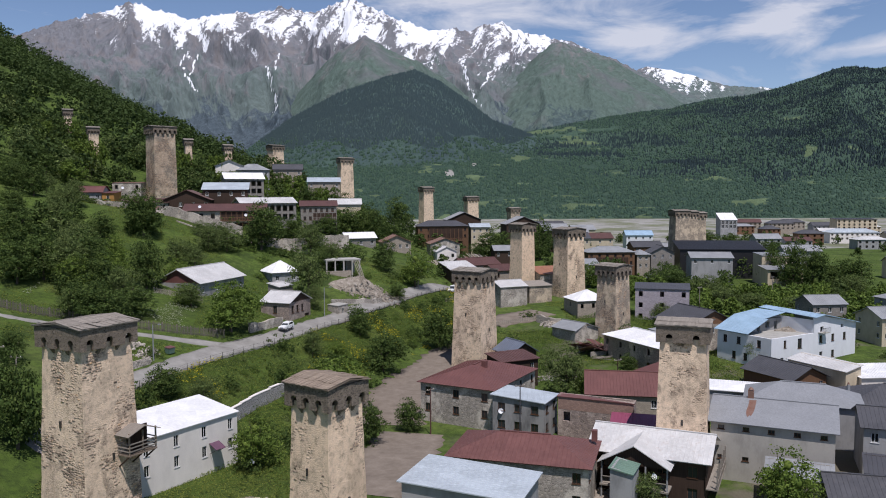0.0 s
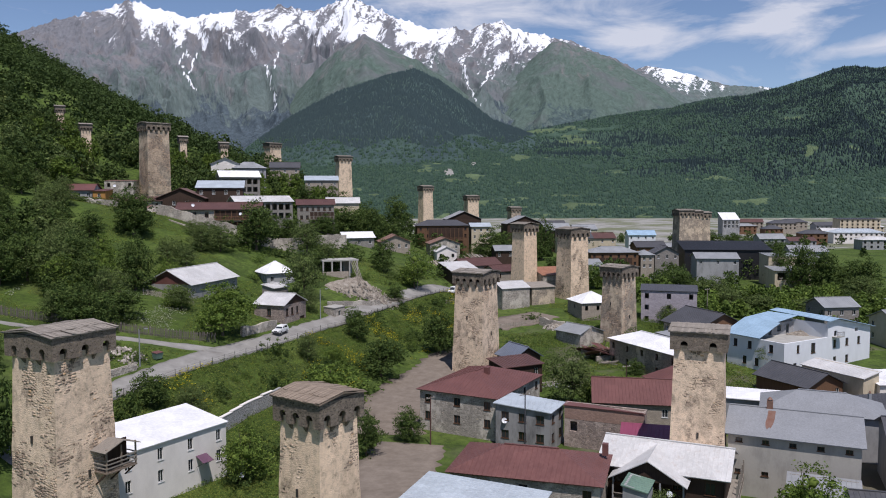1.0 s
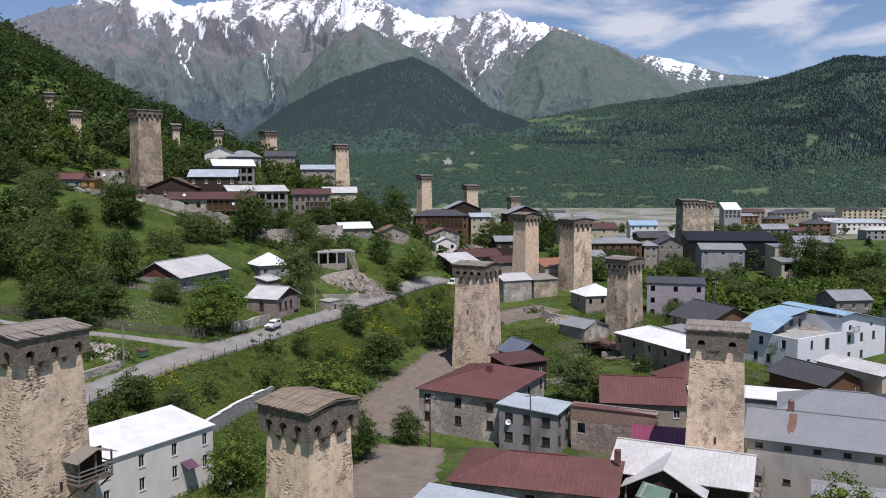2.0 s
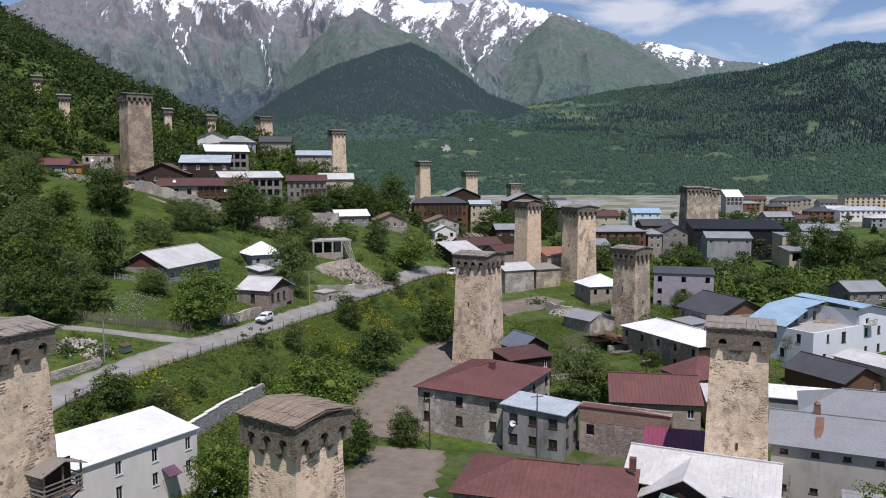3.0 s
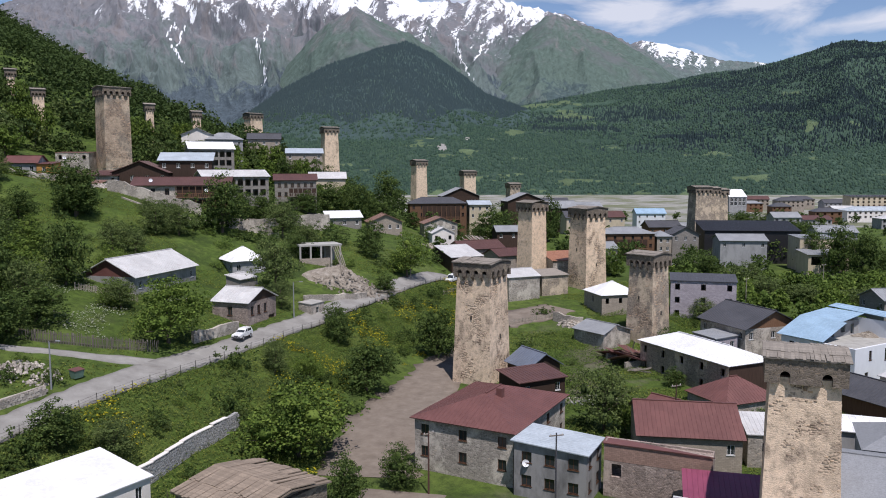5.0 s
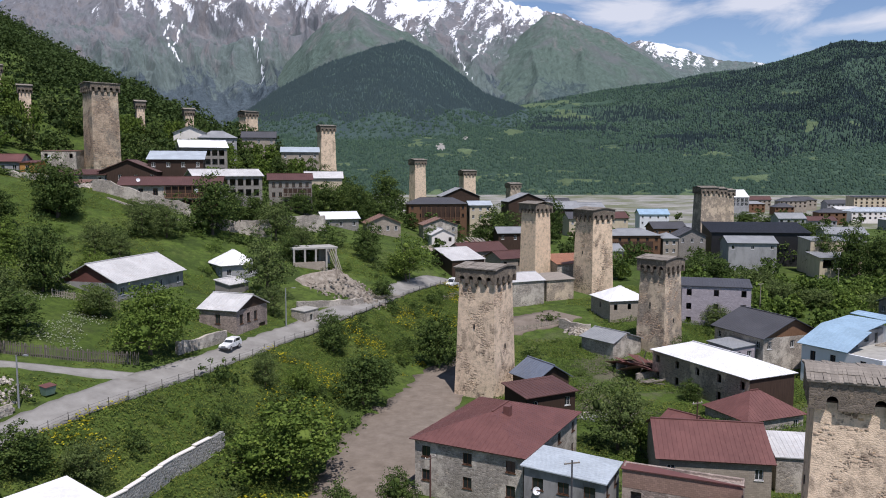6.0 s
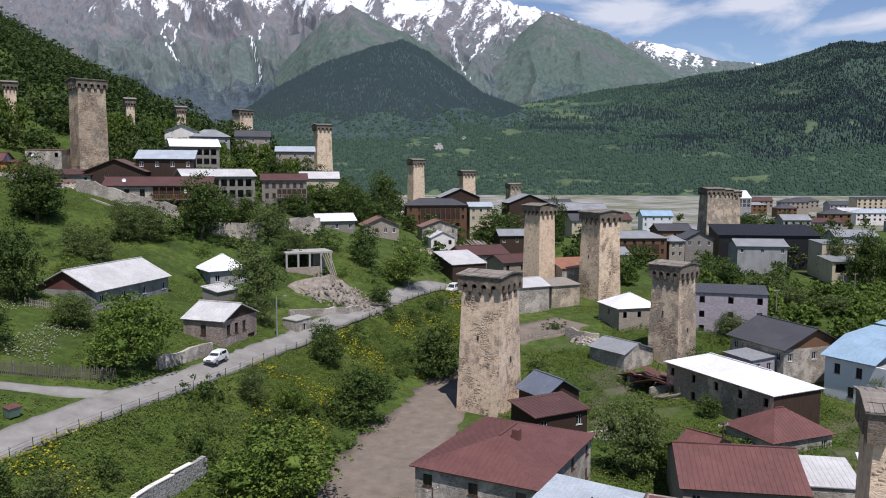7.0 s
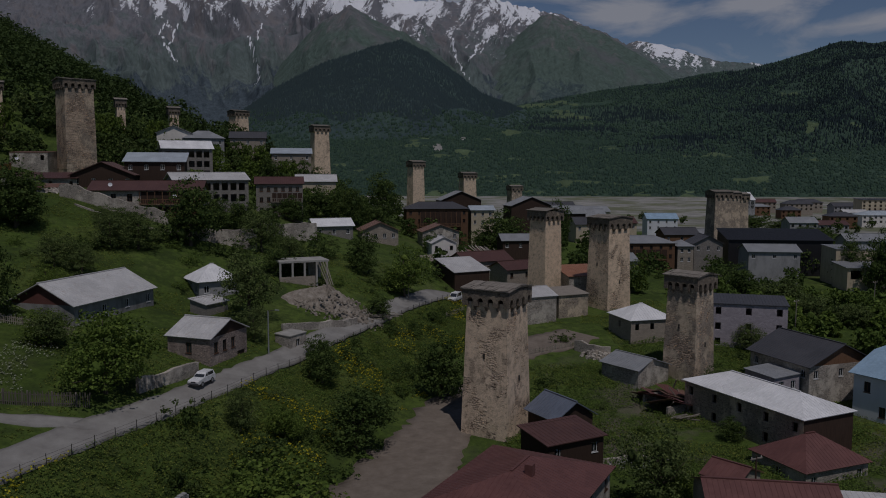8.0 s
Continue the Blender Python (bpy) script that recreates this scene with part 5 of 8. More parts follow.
house(52, 432, 12, 16, 11, 0, 12.5, "gable", 3.0, "x", WOOD_DARK, METAL_DARK, "house under a dark roof", wx=(3, 1))
house(72, 440, 12, 14, 11, -2, 10.5, "gable", 2.6, "x", PLASTER_CREAM, METAL_GREY, "house under a grey roof")
house(220.6, 640, 0, 14, 12, -7, 9.0, "shed", 5.5, "x", PLASTER_GREY, METAL_WHITE, "tall grey glass-fronted lodge with a white-striped sloping roof", over=0.3, seam=2.4, wx=(4, 2), win=(2.2, 3.0))
house(323.3, 660, 0, 34, 14, -7, 8.5, "shed", 0.8, "x", PLASTER_CREAM, METAL_DARK, "long yellow-brown hotel building across the plain", wx=(8, 3), win=(1.6, 1.7), glazed=False)
house(270.7, 560, 0, 36, 14, -7, 2.6, "hip", 2.6, "x", PLASTER_WHITE, METAL_GREYBLUE, "long white two-storey building with a pale blue roof", wx=(10, 2), win=(1.5, 1.4), glazed=False)
house(97, 420, 0, 15, 10, -2, 8.5, "gable", 2.4, "x", PLASTER_BRIGHT, METAL_BLUE, "white two-storey house with a light blue roof", wx=(4, 2))
house(92, 372, 0, 26, 9, -2, 5.5, "gable", 1.8, "x", PLASTER_GREY, METAL_GREY, "long low house with a grey roof", wx=(5, 1))


# ---- trees, bushes, grass ----
def leaf_cards(centres, radii, per, size, rng, up=0.12, tumble=0.4):
    """Leaf clumps: per small quads round each centre, turned every way. Returns arrays."""
    n = len(centres) * per
    c = np.repeat(centres, per, 0)
    r = np.repeat(radii, per)[:, None]
    d = rng.normal(size=(n, 3))
    d /= np.linalg.norm(d, axis=1)[:, None]
    d[:, 2] = np.where(d[:, 2] < -0.2, -d[:, 2] * 0.5, d[:, 2])
    p = c + d * r * rng.uniform(0.55, 1.0, (n, 1))
    nrm = d + rng.normal(0, tumble, (n, 3)) + (0, 0, up)
    nrm /= np.linalg.norm(nrm, axis=1)[:, None]
    t = np.cross(nrm, rng.normal(size=(n, 3)))
    t /= np.linalg.norm(t, axis=1)[:, None]
    b = np.cross(nrm, t)
    s = size * rng.uniform(0.6, 1.3, (n, 1))
    q = np.stack([p - t * s * 0.5 - b * s * 0.2, p + b * s * -0.55, p + t * s * 0.5 + b * s * 0.1, p + b * s * 0.6], 1)
    return q.reshape(-1, 3), np.arange(n * 4).reshape(-1, 4)


def crown_points(h, w, n, rng, low=0.22, lobes=7):
    """Clump centres that fill an uneven crown of several lobes."""
    lob = []
    for i in range(lobes):
        a = 2 * math.pi * i / lobes + rng.uniform(-0.4, 0.4)
        k = rng.uniform(0.35, 0.75)
        lob.append((math.cos(a) * w * 0.30 * k * 1.5, math.sin(a) * w * 0.30 * k * 1.5, h * rng.uniform(low + 0.16, 0.74), w * rng.uniform(0.22, 0.34)))
    lob.append((0, 0, h * 0.78, w * 0.27))
    pts, rad = [], []
    for i in range(n):
        lx, ly, lz, lr = lob[rng.randint(len(lob))]
        d = rng.normal(size=3)
        d /= np.linalg.norm(d)
        k = rng.uniform(0.5, 1.0) ** 0.6
        p = (lx + d[0] * lr * k, ly + d[1] * lr * k, lz + d[2] * lr * k * min(1.2, h / w))
        pts.append((p[0], p[1], max(p[2], h * low * 0.8)))
        rad.append(rng.uniform(0.08, 0.16) * w)
    crown_points.lobes = lob
    return np.array(pts), np.array(rad)


def heart(lobes, h, w, rng, k=0.27):
    """Rough inner masses that close the crown, quads."""
    V, F = [], []
    n, m = 9, 6
    for lx, ly, lz, lr in lobes:
        o = len(V)
        for i in range(m + 1):
            a = math.pi * i / m
            for j in range(n):
                b = 2 * math.pi * j / n
                r = lr * k * rng.uniform(0.8, 1.12)
                V.append((lx + r * math.sin(a) * math.cos(b), ly + r * math.sin(a) * math.sin(b), max(lz + r * math.cos(a) * min(1.2, h / w), 0.02 * h)))
        for i in range(m):
            for j in range(n):
                F.append((o + i * n + j, o + (i + 1) * n + j, o + (i + 1) * n + (j + 1) % n, o + i * n + (j + 1) % n))
    return np.array(V), np.array(F)


def make_tree(h, w, material, seed, clumps=150, per=15, leaf=0.40, label="", low=0.22, name="tree"):
    rng = np.random.RandomState(seed)
    t = base(name, Matrix(), label, "tree", "village trees")
    pts, rad = crown_points(h, w, clumps, rng, low)
    b = Build()
    lean = rng.uniform(-0.3, 0.3, 2)
    z1 = h * (low + 0.22)
    b.frustum(h * 0.028, h * 0.019, -0.6, z1, 8, (0, 0), lean)
    b.frustum(h * 0.019, h * 0.006, z1, h * 0.82, 6, lean, lean * 1.8)
    for i in range(9):
        p = Vector(pts[rng.randint(len(pts))])
        a = Vector((lean[0], lean[1], z1 * rng.uniform(0.75, 1.15)))
        m = Matrix.Translation(a) @ (p - a).to_track_quat("Z", "Y").to_matrix().to_4x4()
        k = Build().frustum(h * 0.011, h * 0.003, 0, (p - a).length, 5)
        b.add([m @ Vector(v) for v in k.v], k.f)
    part("trunk", b, BARK, t)
    hv, hf = heart(crown_points.lobes, h, w, rng)
    v, f = leaf_cards(pts, rad, per, leaf, rng)
    part("crown", np_mesh("crown", np.concatenate([v, hv]), np.concatenate([f, hf + len(v)])), material, t)
    return t


TREE_KINDS = []
for kind, (mat, text) in enumerate(((LEAF[0], "broad leafy green walnut tree"), (LEAF[1], "loose grey-green fruit tree"), (LEAF[2], "dense dark green tree"))):
    for var in range(2):
        TREE_KINDS.append((kind, make_tree(10, 9.0 if kind != 1 else 9.6, mat, 50 + kind * 7 + var, 300 if kind != 1 else 260, 20, 0.285 if kind != 1 else 0.26, text, (0.04, 0.10, 0.03)[kind])))
for kind, (mat, text) in enumerate(((LEAF[0], "broad leafy green tree up the hillside"), (LEAF[1], "loose grey-green orchard tree on the slope"), (LEAF[2], "dense dark green hillside tree"))):
    TREE_KINDS.append((kind + 10, make_tree(10, 9.0, mat, 80 + kind, 150, 10, 0.66, text, 0.04)))
used = set()


def plant(x, y, h, w, kind, turn):
    pick = [t for k, t in TREE_KINDS if k == kind]
    pick = pick[int(turn * 7) % len(pick)]
    m = Matrix.LocRotScale((x, y, lie(x, y) - 0.1), Euler((0, 0, turn)), (w / 9.0, w / 9.0, h / 10.0))
    if pick not in used:
        used.add(pick)
        pick.matrix_basis = m
        return pick
    s = pick.scale
    return copy_thing(pick, m @ Matrix.Diagonal((1 / s.x, 1 / s.y, 1 / s.z, 1)))


GARDEN_TREES = [
    [(-60, 159, 11.4, 8.2, 2), (-58, 132, 7.9, 9.1, 2), (-66, 154, 7.4, 8.8, 0), (-79, 170, 7.1, 8.5, 1), (-58, 196, 6.4, 7.4, 1), (-47, 207, 12.6, 12.0, 2), (-29.6, 180, 10.8, 9.6, 1), (-27, 172, 5.0, 5.0, 1), (-49, 154, 4.7, 6.1, 1), (-38.5, 145, 9.6, 10.6, 0), (-16, 166, 5.6, 6.2, 2), (-10, 154, 8.0, 9.6, 2), (-16.5, 128.5, 9.6, 12.5, 0), (-19, 138, 6.6, 7.0, 2), (1, 176, 9.8, 9.0, 2), (-3, 119, 5.2, 5.2, 2), (-8.6, 112, 6.6, 5.2, 2), (-6, 214, 10.4, 9.6, 0)],
    [(-15, 221, 9.0, 8.0, 2), (-19, 330, 16.6, 16.6, 2), (-25, 285, 14.1, 11.4, 2), (-33, 284, 10.4, 13.2, 2), (22, 307, 14.5, 18.5, 2), (40, 316, 17.0, 10.6, 2), (49, 245, 8.4, 6.8, 0), (25, 138, 10.1, 8.3, 1), (28, 138, 5.1, 4.2, 0), (76, 251, 9.3, 11.0, 2), (84, 243, 8.2, 11.4, 1), (139, 262, 13.0, 14.0, 2), (92, 224, 5.4, 9.0, 1), (84, 228, 6.6, 9.6, 1), (102, 216, 5.6, 10.0, 1), (118, 228, 5.6, 7.0, 2), (58, 198, 5.2, 6.0, 1), (41, 159, 3.6, 4.2, 2)],
    [(70, 163, 5.8, 5.3, 1), (-23.4, 101.5, 7.4, 7.0, 0), (-52, 93, 12.4, 8.0, 2), (27, 87, 4.4, 5.5, 1), (43.5, 85, 8.0, 8.0, 0), (-62, 110, 5.1, 5.1, 2), (-56, 141, 5.4, 9.9, 2), (-93, 193, 7.5, 7.5, 1), (-94, 201, 7.2, 6.5, 1), (-71, 305, 9.1, 12.7, 0), (-54, 318, 9.7, 11.7, 2), (-40, 330, 10.7, 14.2, 2), (-68, 146, 7.4, 7.4, 0), (-61, 181, 5.8, 5.8, 1), (69, 249, 7.4, 9.9, 2), (128, 372, 7.8, 11.1, 2)],
    [(148, 380, 8.0, 11.8, 2), (170, 400, 8.0, 12.5, 2), (-30, 203, 5.0, 5.6, 2), (9, 291, 5.8, 7.8, 2), (-17, 171, 4.6, 5.0, 2), (-18, 148, 4.5, 4.5, 0), (-23, 146, 5.1, 4.4, 1), (-10, 198, 4.4, 5.5, 2), (44, 173, 6.5, 5.6, 2), (-40, 113, 5.0, 6.6, 2), (-35, 115.5, 4.4, 5.6, 1), (142, 298, 10, 12, 2), (128, 240, 8, 11, 1)],
    [(-84.2, 178.0, 8.0, 9.2, 2), (-79.3, 182.0, 7.0, 8.2, 2), (-76.7, 161.6, 7.2, 8.3, 1), (-72.3, 163.0, 7.3, 8.3, 2), (-71.2, 169.6, 6.5, 6.5, 0), (-68.3, 145.7, 7.4, 8.3, 2), (-63.7, 146.6, 8.4, 7.4, 2), (-58.8, 144.0, 7.4, 6.4, 1), (-61.5, 134.3, 7.6, 8.5, 2), (-56.2, 133.7, 5.9, 6.7, 2), (-58.2, 172.3, 4.4, 5.0, 0), (-50.2, 154.9, 4.5, 5.9, 0), (-74.1, 194.6, 11.6, 11.1, 2), (-58.7, 203.4, 5.3, 6.6, 2), (-54.0, 198.7, 6.5, 7.8, 1), (-63.2, 207.1, 4.0, 5.4, 1)],
    [(-47.1, 224.6, 8.8, 8.8, 2), (-35.1, 215.1, 9.9, 9.9, 1), (-42.3, 229.5, 9.0, 9.0, 2), (-29.5, 215.0, 5.6, 7.0, 1), (-38.0, 239.0, 7.9, 7.9, 2), (-36.9, 261.8, 7.8, 8.7, 2), (-23.6, 295.2, 11.8, 11.8, 2), (-16.2, 288.0, 11.5, 11.5, 2), (-33.6, 322.7, 9.7, 10.8, 2), (-45.9, 318.5, 8.5, 10.6, 2), (-0.7, 274.0, 7.3, 7.3, 2), (15.4, 307.9, 10.3, 12.4, 2)],
    [(122, 269, 21, 13.2, 2), (127, 263, 19, 13.0, 2), (134, 262, 13, 11.0, 2), (97, 336, 7.5, 9.0, 2), (104, 338, 8.5, 10.0, 2), (112, 340, 8.0, 10.0, 2), (120, 342, 7.5, 9.0, 2), (121, 284, 18, 11, 2), (183.5, 556.9, 11.3, 26.5, 2), (192.7, 535.8, 10.2, 21.8, 2), (189.8, 491.8, 10.0, 19.9, 2), (181.3, 436.8, 9.4, 17.6, 2)],
]
GARDEN_TREES += [
    [(-78.8, 143.5, 9.4, 9.0, 2), (-76.1, 148.5, 10.0, 9.4, 2), (-71.2, 148.5, 8.8, 8.6, 1), (-70.5, 153.5, 10.0, 9.4, 2), (-74.2, 195.7, 9.5, 9.5, 2), (-63.7, 134.2, 5.2, 6.0, 1), (-92, 168, 8.0, 9.0, 2), (-90, 182, 7.4, 9.4, 1), (-56.9, 181.7, 5.0, 6.0, 1), ],
    [(-102.4, 186.8, 6.0, 7.0, 2), (-105.7, 203, 9.0, 8.4, 2), (-94.3, 196, 6.6, 7.0, 1), (-112, 206, 7.4, 8.0, 2), (-118, 214, 7.4, 8.0, 2), (-128, 236, 6.6, 8.0, 2), (-131, 252, 9.0, 9.0, 2), (-134, 275, 9.0, 9.6, 2), (-126, 222, 7.0, 8.0, 2), (-112, 222, 6.0, 7.0, 1)],
]
prng = random.Random(5)
GROWTH = [(1.0, 1.0), (0.95, 0.95), (1.0, 1.0), (1.0, 1.0), (1.0, 1.0), (0.86, 0.9), (0.8, 0.85), (1.0, 1.0), (1.0, 1.0)]
for row, (up, wide) in zip(GARDEN_TREES, GROWTH):
    for x, y, h, w, k in row:
        plant(x, y, h * up, w * wide, k, prng.random() * 6.28)

HOUSE_SPOTS = [(o.matrix_world.translation.x, o.matrix_world.translation.y) for o in scene.objects if o.parent is None and o.name.split(".")[0] == "house"]
TOWER_SPOTS = [(o.matrix_world.translation.x, o.matrix_world.translation.y) for o in scene.objects if o.parent is None and o.name.split(".")[0] == "stone_tower"]
RL = np.array(ROAD_LINE)


def clear_of(x, y, room=9.0, road=4.0):
    """Whether a plant here keeps off houses, towers and the road."""
    a = min(math.hypot(x - hx - 5, y - hy - 6) for hx, hy in HOUSE_SPOTS)
    b = min(math.hypot(x - hx, y - hy) for hx, hy in TOWER_SPOTS)
    xr = np.interp(y, RL[:, 1], RL[:, 0])
    return a > room and b > room * 0.7 and (y > 240 or abs(x - xr) > road)


for x, y in ((-99, 304), (-91, 307), (-83, 310), (-75, 316), (-67, 320), (-59, 311), (-51, 311), (-44, 306), (-38, 288), (-104, 292), (-112, 280), (-36, 312), (-30, 300), (-118, 250), (-124, 246)):
    plant(x, y, prng.uniform(6.5, 9.5), prng.uniform(6.5, 9), 10 + prng.choice((0, 2)), prng.random() * 6.28)

# trees that stand before the uppermost houses
for hx, hy, eave in ((-93, 322, 42.6), (-84, 322, 41.0), (-72, 335, 41.5), (-55, 322, 36.0), (-43, 300, 27.0), (-78, 283, 33.0), (-109.5, 232, 29.5), (-100, 232, 29.5), (-130.1 - 6, 294.5, 53.9), (-145.8 - 6, 307.9, 61.9), (-100.1 - 6, 311.7, 50.4), (-90.4 - 6, 333.4, 49.4)):
    for k in range(4):
        x, y = hx + 1 + 3.6 * k + prng.uniform(-1, 1), hy - prng.uniform(3.5, 7)
        plant(x, y, min(13.0, max(2.6, eave - 2.2 - lie(x, y))), prng.uniform(5, 7), 10 + prng.choice((0, 2)), prng.random() * 6.28)

for i, (kind, t) in enumerate(TREE_KINDS):
    if t not in used:
        plant(-84 + 5 * i, 318, 8.0, 7.0, kind, i + 0.3)

# woods and thickets whose trees run into one another
def copse(name, label, n, area, tall, material, seed, room, allow):
    """Many trees of one thicket joined into one object."""
    rng = np.random.RandomState(seed)
    shapes = [crown_points(9, 8.5, 64, np.random.RandomState(seed + k), 0.05) for k in range(3)]
    cen, rad, made = [], [], 0
    x0, x1, y0, y1 = area
    while made < n:
        x, y = rng.uniform(x0, x1), rng.uniform(y0, y1)
        if not clear_of(x, y, room) or not allow(x, y, rng.rand()):
            continue
        h = rng.uniform(*tall)
        s, t = h / 9.0, h / 9.0 * rng.uniform(0.9, 1.3)
        pts, r = shapes[made % 3]
        a = rng.uniform(0, 6.28)
        ca, sa = math.cos(a) * t, math.sin(a) * t
        cen.append(np.stack([pts[:, 0] * ca - pts[:, 1] * sa + x, pts[:, 0] * sa + pts[:, 1] * ca + y, pts[:, 2] * s + lie(x, y) - 0.3], 1))
        rad.append(r * t * 1.05)
        made += 1
    v, f = leaf_cards(np.concatenate(cen), np.concatenate(rad), 9, 0.62, rng)
    return tagged(part(name, np_mesh(name, v, f), material), label, "trees", kind="stuff")


copse("orchard", "grey-green orchard and wood climbing the hillside", 75, (-190, -60, 150, 330), (5.5, 9.5), LEAF[1], 201, 11,
      lambda x, y, r: x < -75 - (y - 150) * 0.12 and not (-122 < x and 214 < y < 266) and not (x > -112 and 185 < y < 215 and r < 0.8))
copse("orchard", "dark green trees on the slope above the meadow", 90, (-190, -60, 150, 330), (5.5, 9.5), LEAF[2], 202, 11,
      lambda x, y, r: x < -75 - (y - 150) * 0.12 and not (-122 < x and 214 < y < 266) and not (x > -112 and 185 < y < 215 and r < 0.8))
copse("copse", "trees scattered among the far houses", 45, (90, 330, 380, 640), (4, 8), LEAF[2], 203, 14, lambda x, y, r: True)
copse("copse", "dark green trees between the old houses", 80, (-60, 130, 235, 420), (4.5, 8.5), LEAF[2], 204, 10, lambda x, y, r: True)
copse("thicket", "dense bright green thicket below the modern houses", 120, (58, 150, 196, 256), (3.6, 6.2), LEAF_BUSH, 205, 8.0, lambda x, y, r: y < np.interp(x, [60, 84, 96, 110, 150], [258, 258, 248, 250, 252]))
copse("thicket", "dense dark green thicket below the modern houses", 60, (58, 150, 198, 254), (3.8, 6.4), LEAF[0], 206, 8.0, lambda x, y, r: y < np.interp(x, [60, 84, 96, 110, 150], [258, 258, 246, 248, 250]))


def make_bush(material, seed, n, per, leaf, label):
    rng = np.random.RandomState(seed)
    pts = rng.normal(0, 1, (n, 3)) * (0.95, 0.95, 0.45) + (0, 0, 0.75)
    pts[:, 2] = np.abs(pts[:, 2])
    v, f = leaf_cards(pts, rng.uniform(0.25, 0.5, n), per, leaf, rng)
    ob = part("bush", np_mesh("bush", v, f), material)
    return tagged(ob, label, "bush", "roadside bushes")


BUSHES = [make_bush(LEAF_BUSH, 91, 44, 19, 0.165, "rounded bright green bush on the roadside slope"), make_bush(LEAF[2], 92, 46, 20, 0.175, "dark green bush on the roadside slope"), make_bush(LEAF[1], 94, 42, 19, 0.165, "straggling grey-green bush on the bank")]
YELLOW = make_bush(LEAF_YELLOW, 93, 30, 11, 0.2, "bush covered in yellow blossom")
brng = random.Random(9)
placed = {}
count = 0
while count < 175:
    y = brng.uniform(96, 232)
    xr = np.interp(y, RL[:, 1], RL[:, 0])
    x = xr + brng.uniform(3.5, 28)
    foot = np.interp(y, [90, 110, 125, 150, 170, 200, 230], [-30, -20, -15, -12, -5, 3, 10])
    if x > foot + 2 or not clear_of(x, y, 8, 3.5):
        continue
    ob = brng.choice(BUSHES + ([YELLOW] if y > 125 and brng.random() < 0.5 else []))
    s = brng.uniform(0.4, 1.3) * (0.75 if ob is YELLOW else 1)
    m = Matrix.LocRotScale((x, y, lie(x, y) - 0.15), Euler((0, 0, brng.random() * 6.28)), (s, s, s * brng.uniform(0.7, 1.1)))
    if ob not in placed:
        placed[ob] = 1
        ob.matrix_basis = m
    else:
        copy_thing(ob, m)
    count += 1
for x, y, s in ((-52, 128.5, 1.0), (-47.5, 127.5, 0.8), (-54, 125, 1.2), (-51, 123.5, 0.9), (-46.6, 125, 0.7), (-57, 128, 1.1), (12, 199, 0.9), (31, 197, 0.8), (34, 190, 1.0), (24, 188, 0.9), (18, 180, 1.0), (26, 172, 1.1), (22, 160, 0.9), (30, 162, 1.2), (33, 156, 1.1), (60, 186, 1.2), (64, 192, 1.2), (57, 190, 1.0)):
    copy_thing(brng.choice(BUSHES), Matrix.LocRotScale((x, y, lie(x, y) - 0.1), Euler((0, 0, brng.random() * 6.28)), (s, s, s * 0.9)))
count = 0
while count < 115:
    x, y = brng.uniform(-40, 120), brng.uniform(110, 300)
    if not clear_of(x, y, 8.5, 5) or -14 < x < 8 and 90 < y < 182:
        continue
    ob = brng.choice(BUSHES)
    s = brng.uniform(0.5, 1.2)
    copy_thing(ob, Matrix.LocRotScale((x, y, lie(x, y) - 0.1), Euler((0, 0, brng.random() * 6.28)), (s, s, s * 0.8)))
    count += 1

# scrub on the slope above the road
count = 0
while count < 60:
    y = brng.uniform(158, 245)
    x = np.interp(y, RL[:, 1], RL[:, 0]) - brng.uniform(6, 60)
    if x < -98 or not clear_of(x, y, 8.0, 5) or math.hypot(x + 52.6, y - 172.8) < 13 or math.hypot(x + 38, y - 184) < 8 or lattice(np.array([x / 11 + 50]), np.array([y / 11 + 20]), 8)[0] < 0.42:
        continue
    s = brng.uniform(0.7, 1.7)
    copy_thing(brng.choice(BUSHES), Matrix.LocRotScale((x, y, lie(x, y) - 0.1), Euler((0, 0, brng.random() * 6.28)), (s, s, s * brng.uniform(0.7, 1.2))))
    count += 1


def off_road(x, y):
    xr = np.interp(y, RL[:, 1], RL[:, 0])
    on_field = ((x > -15) & (x < 1.5) & (y < 160)) | ((x > -8) & (x < 8) & (y > 150) & (y < 184)) | ((x > 9) & (x < 34) & (y > 190) & (y < 214))
    on_path = (x < xr) & (np.abs(y - np.interp(x, [-95, -70, -52, -44, -36], [127, 129, 131.8, 134.3, 138])) < 2.0)
    patch = lattice(x / 7.0 + 90, y / 7.0 + 40, 6) > 0.42
    return (np.abs(x - xr) > 3.0) & ~on_field & ~on_path & patch


def weeds(name, material, n, area, tall, size, seed, label, keep, patch=3.0, floor=0.0):
    """A rank carpet of small leaves that swells into low hummocks, as one object."""
    rng = np.random.RandomState(seed)
    x0, x1, y0, y1 = area
    x, y = rng.uniform(x0, x1, n), rng.uniform(y0, y1, n)
    ok = keep(x, y)
    x, y = x[ok], y[ok]
    swell = lattice(x / patch + 40, y / patch + 15, seed) ** 2 * 0.75 + lattice(x / 0.9 + 11, y / 0.9 + 70, seed + 1) * 0.25
    z = land(x, y) + tall * np.maximum(swell, floor) * rng.uniform(0.35, 1.0, len(x))
    v, f = leaf_cards(np.stack([x, y, z], 1), np.full(len(x), 0.14), 3, size, rng, 0.9)
    return tagged(part(name, np_mesh(name, v, f), material), label, name.replace("_", " "), kind="stuff")


def east_of_road(x, y):
    xr = np.interp(y, RL[:, 1], RL[:, 0])
    foot = np.interp(y, [90, 110, 125, 150, 170, 200, 230], [-14, -14, -13, -13, -8, 8, 12])
    return (x > xr + 2.6) & (x < foot)


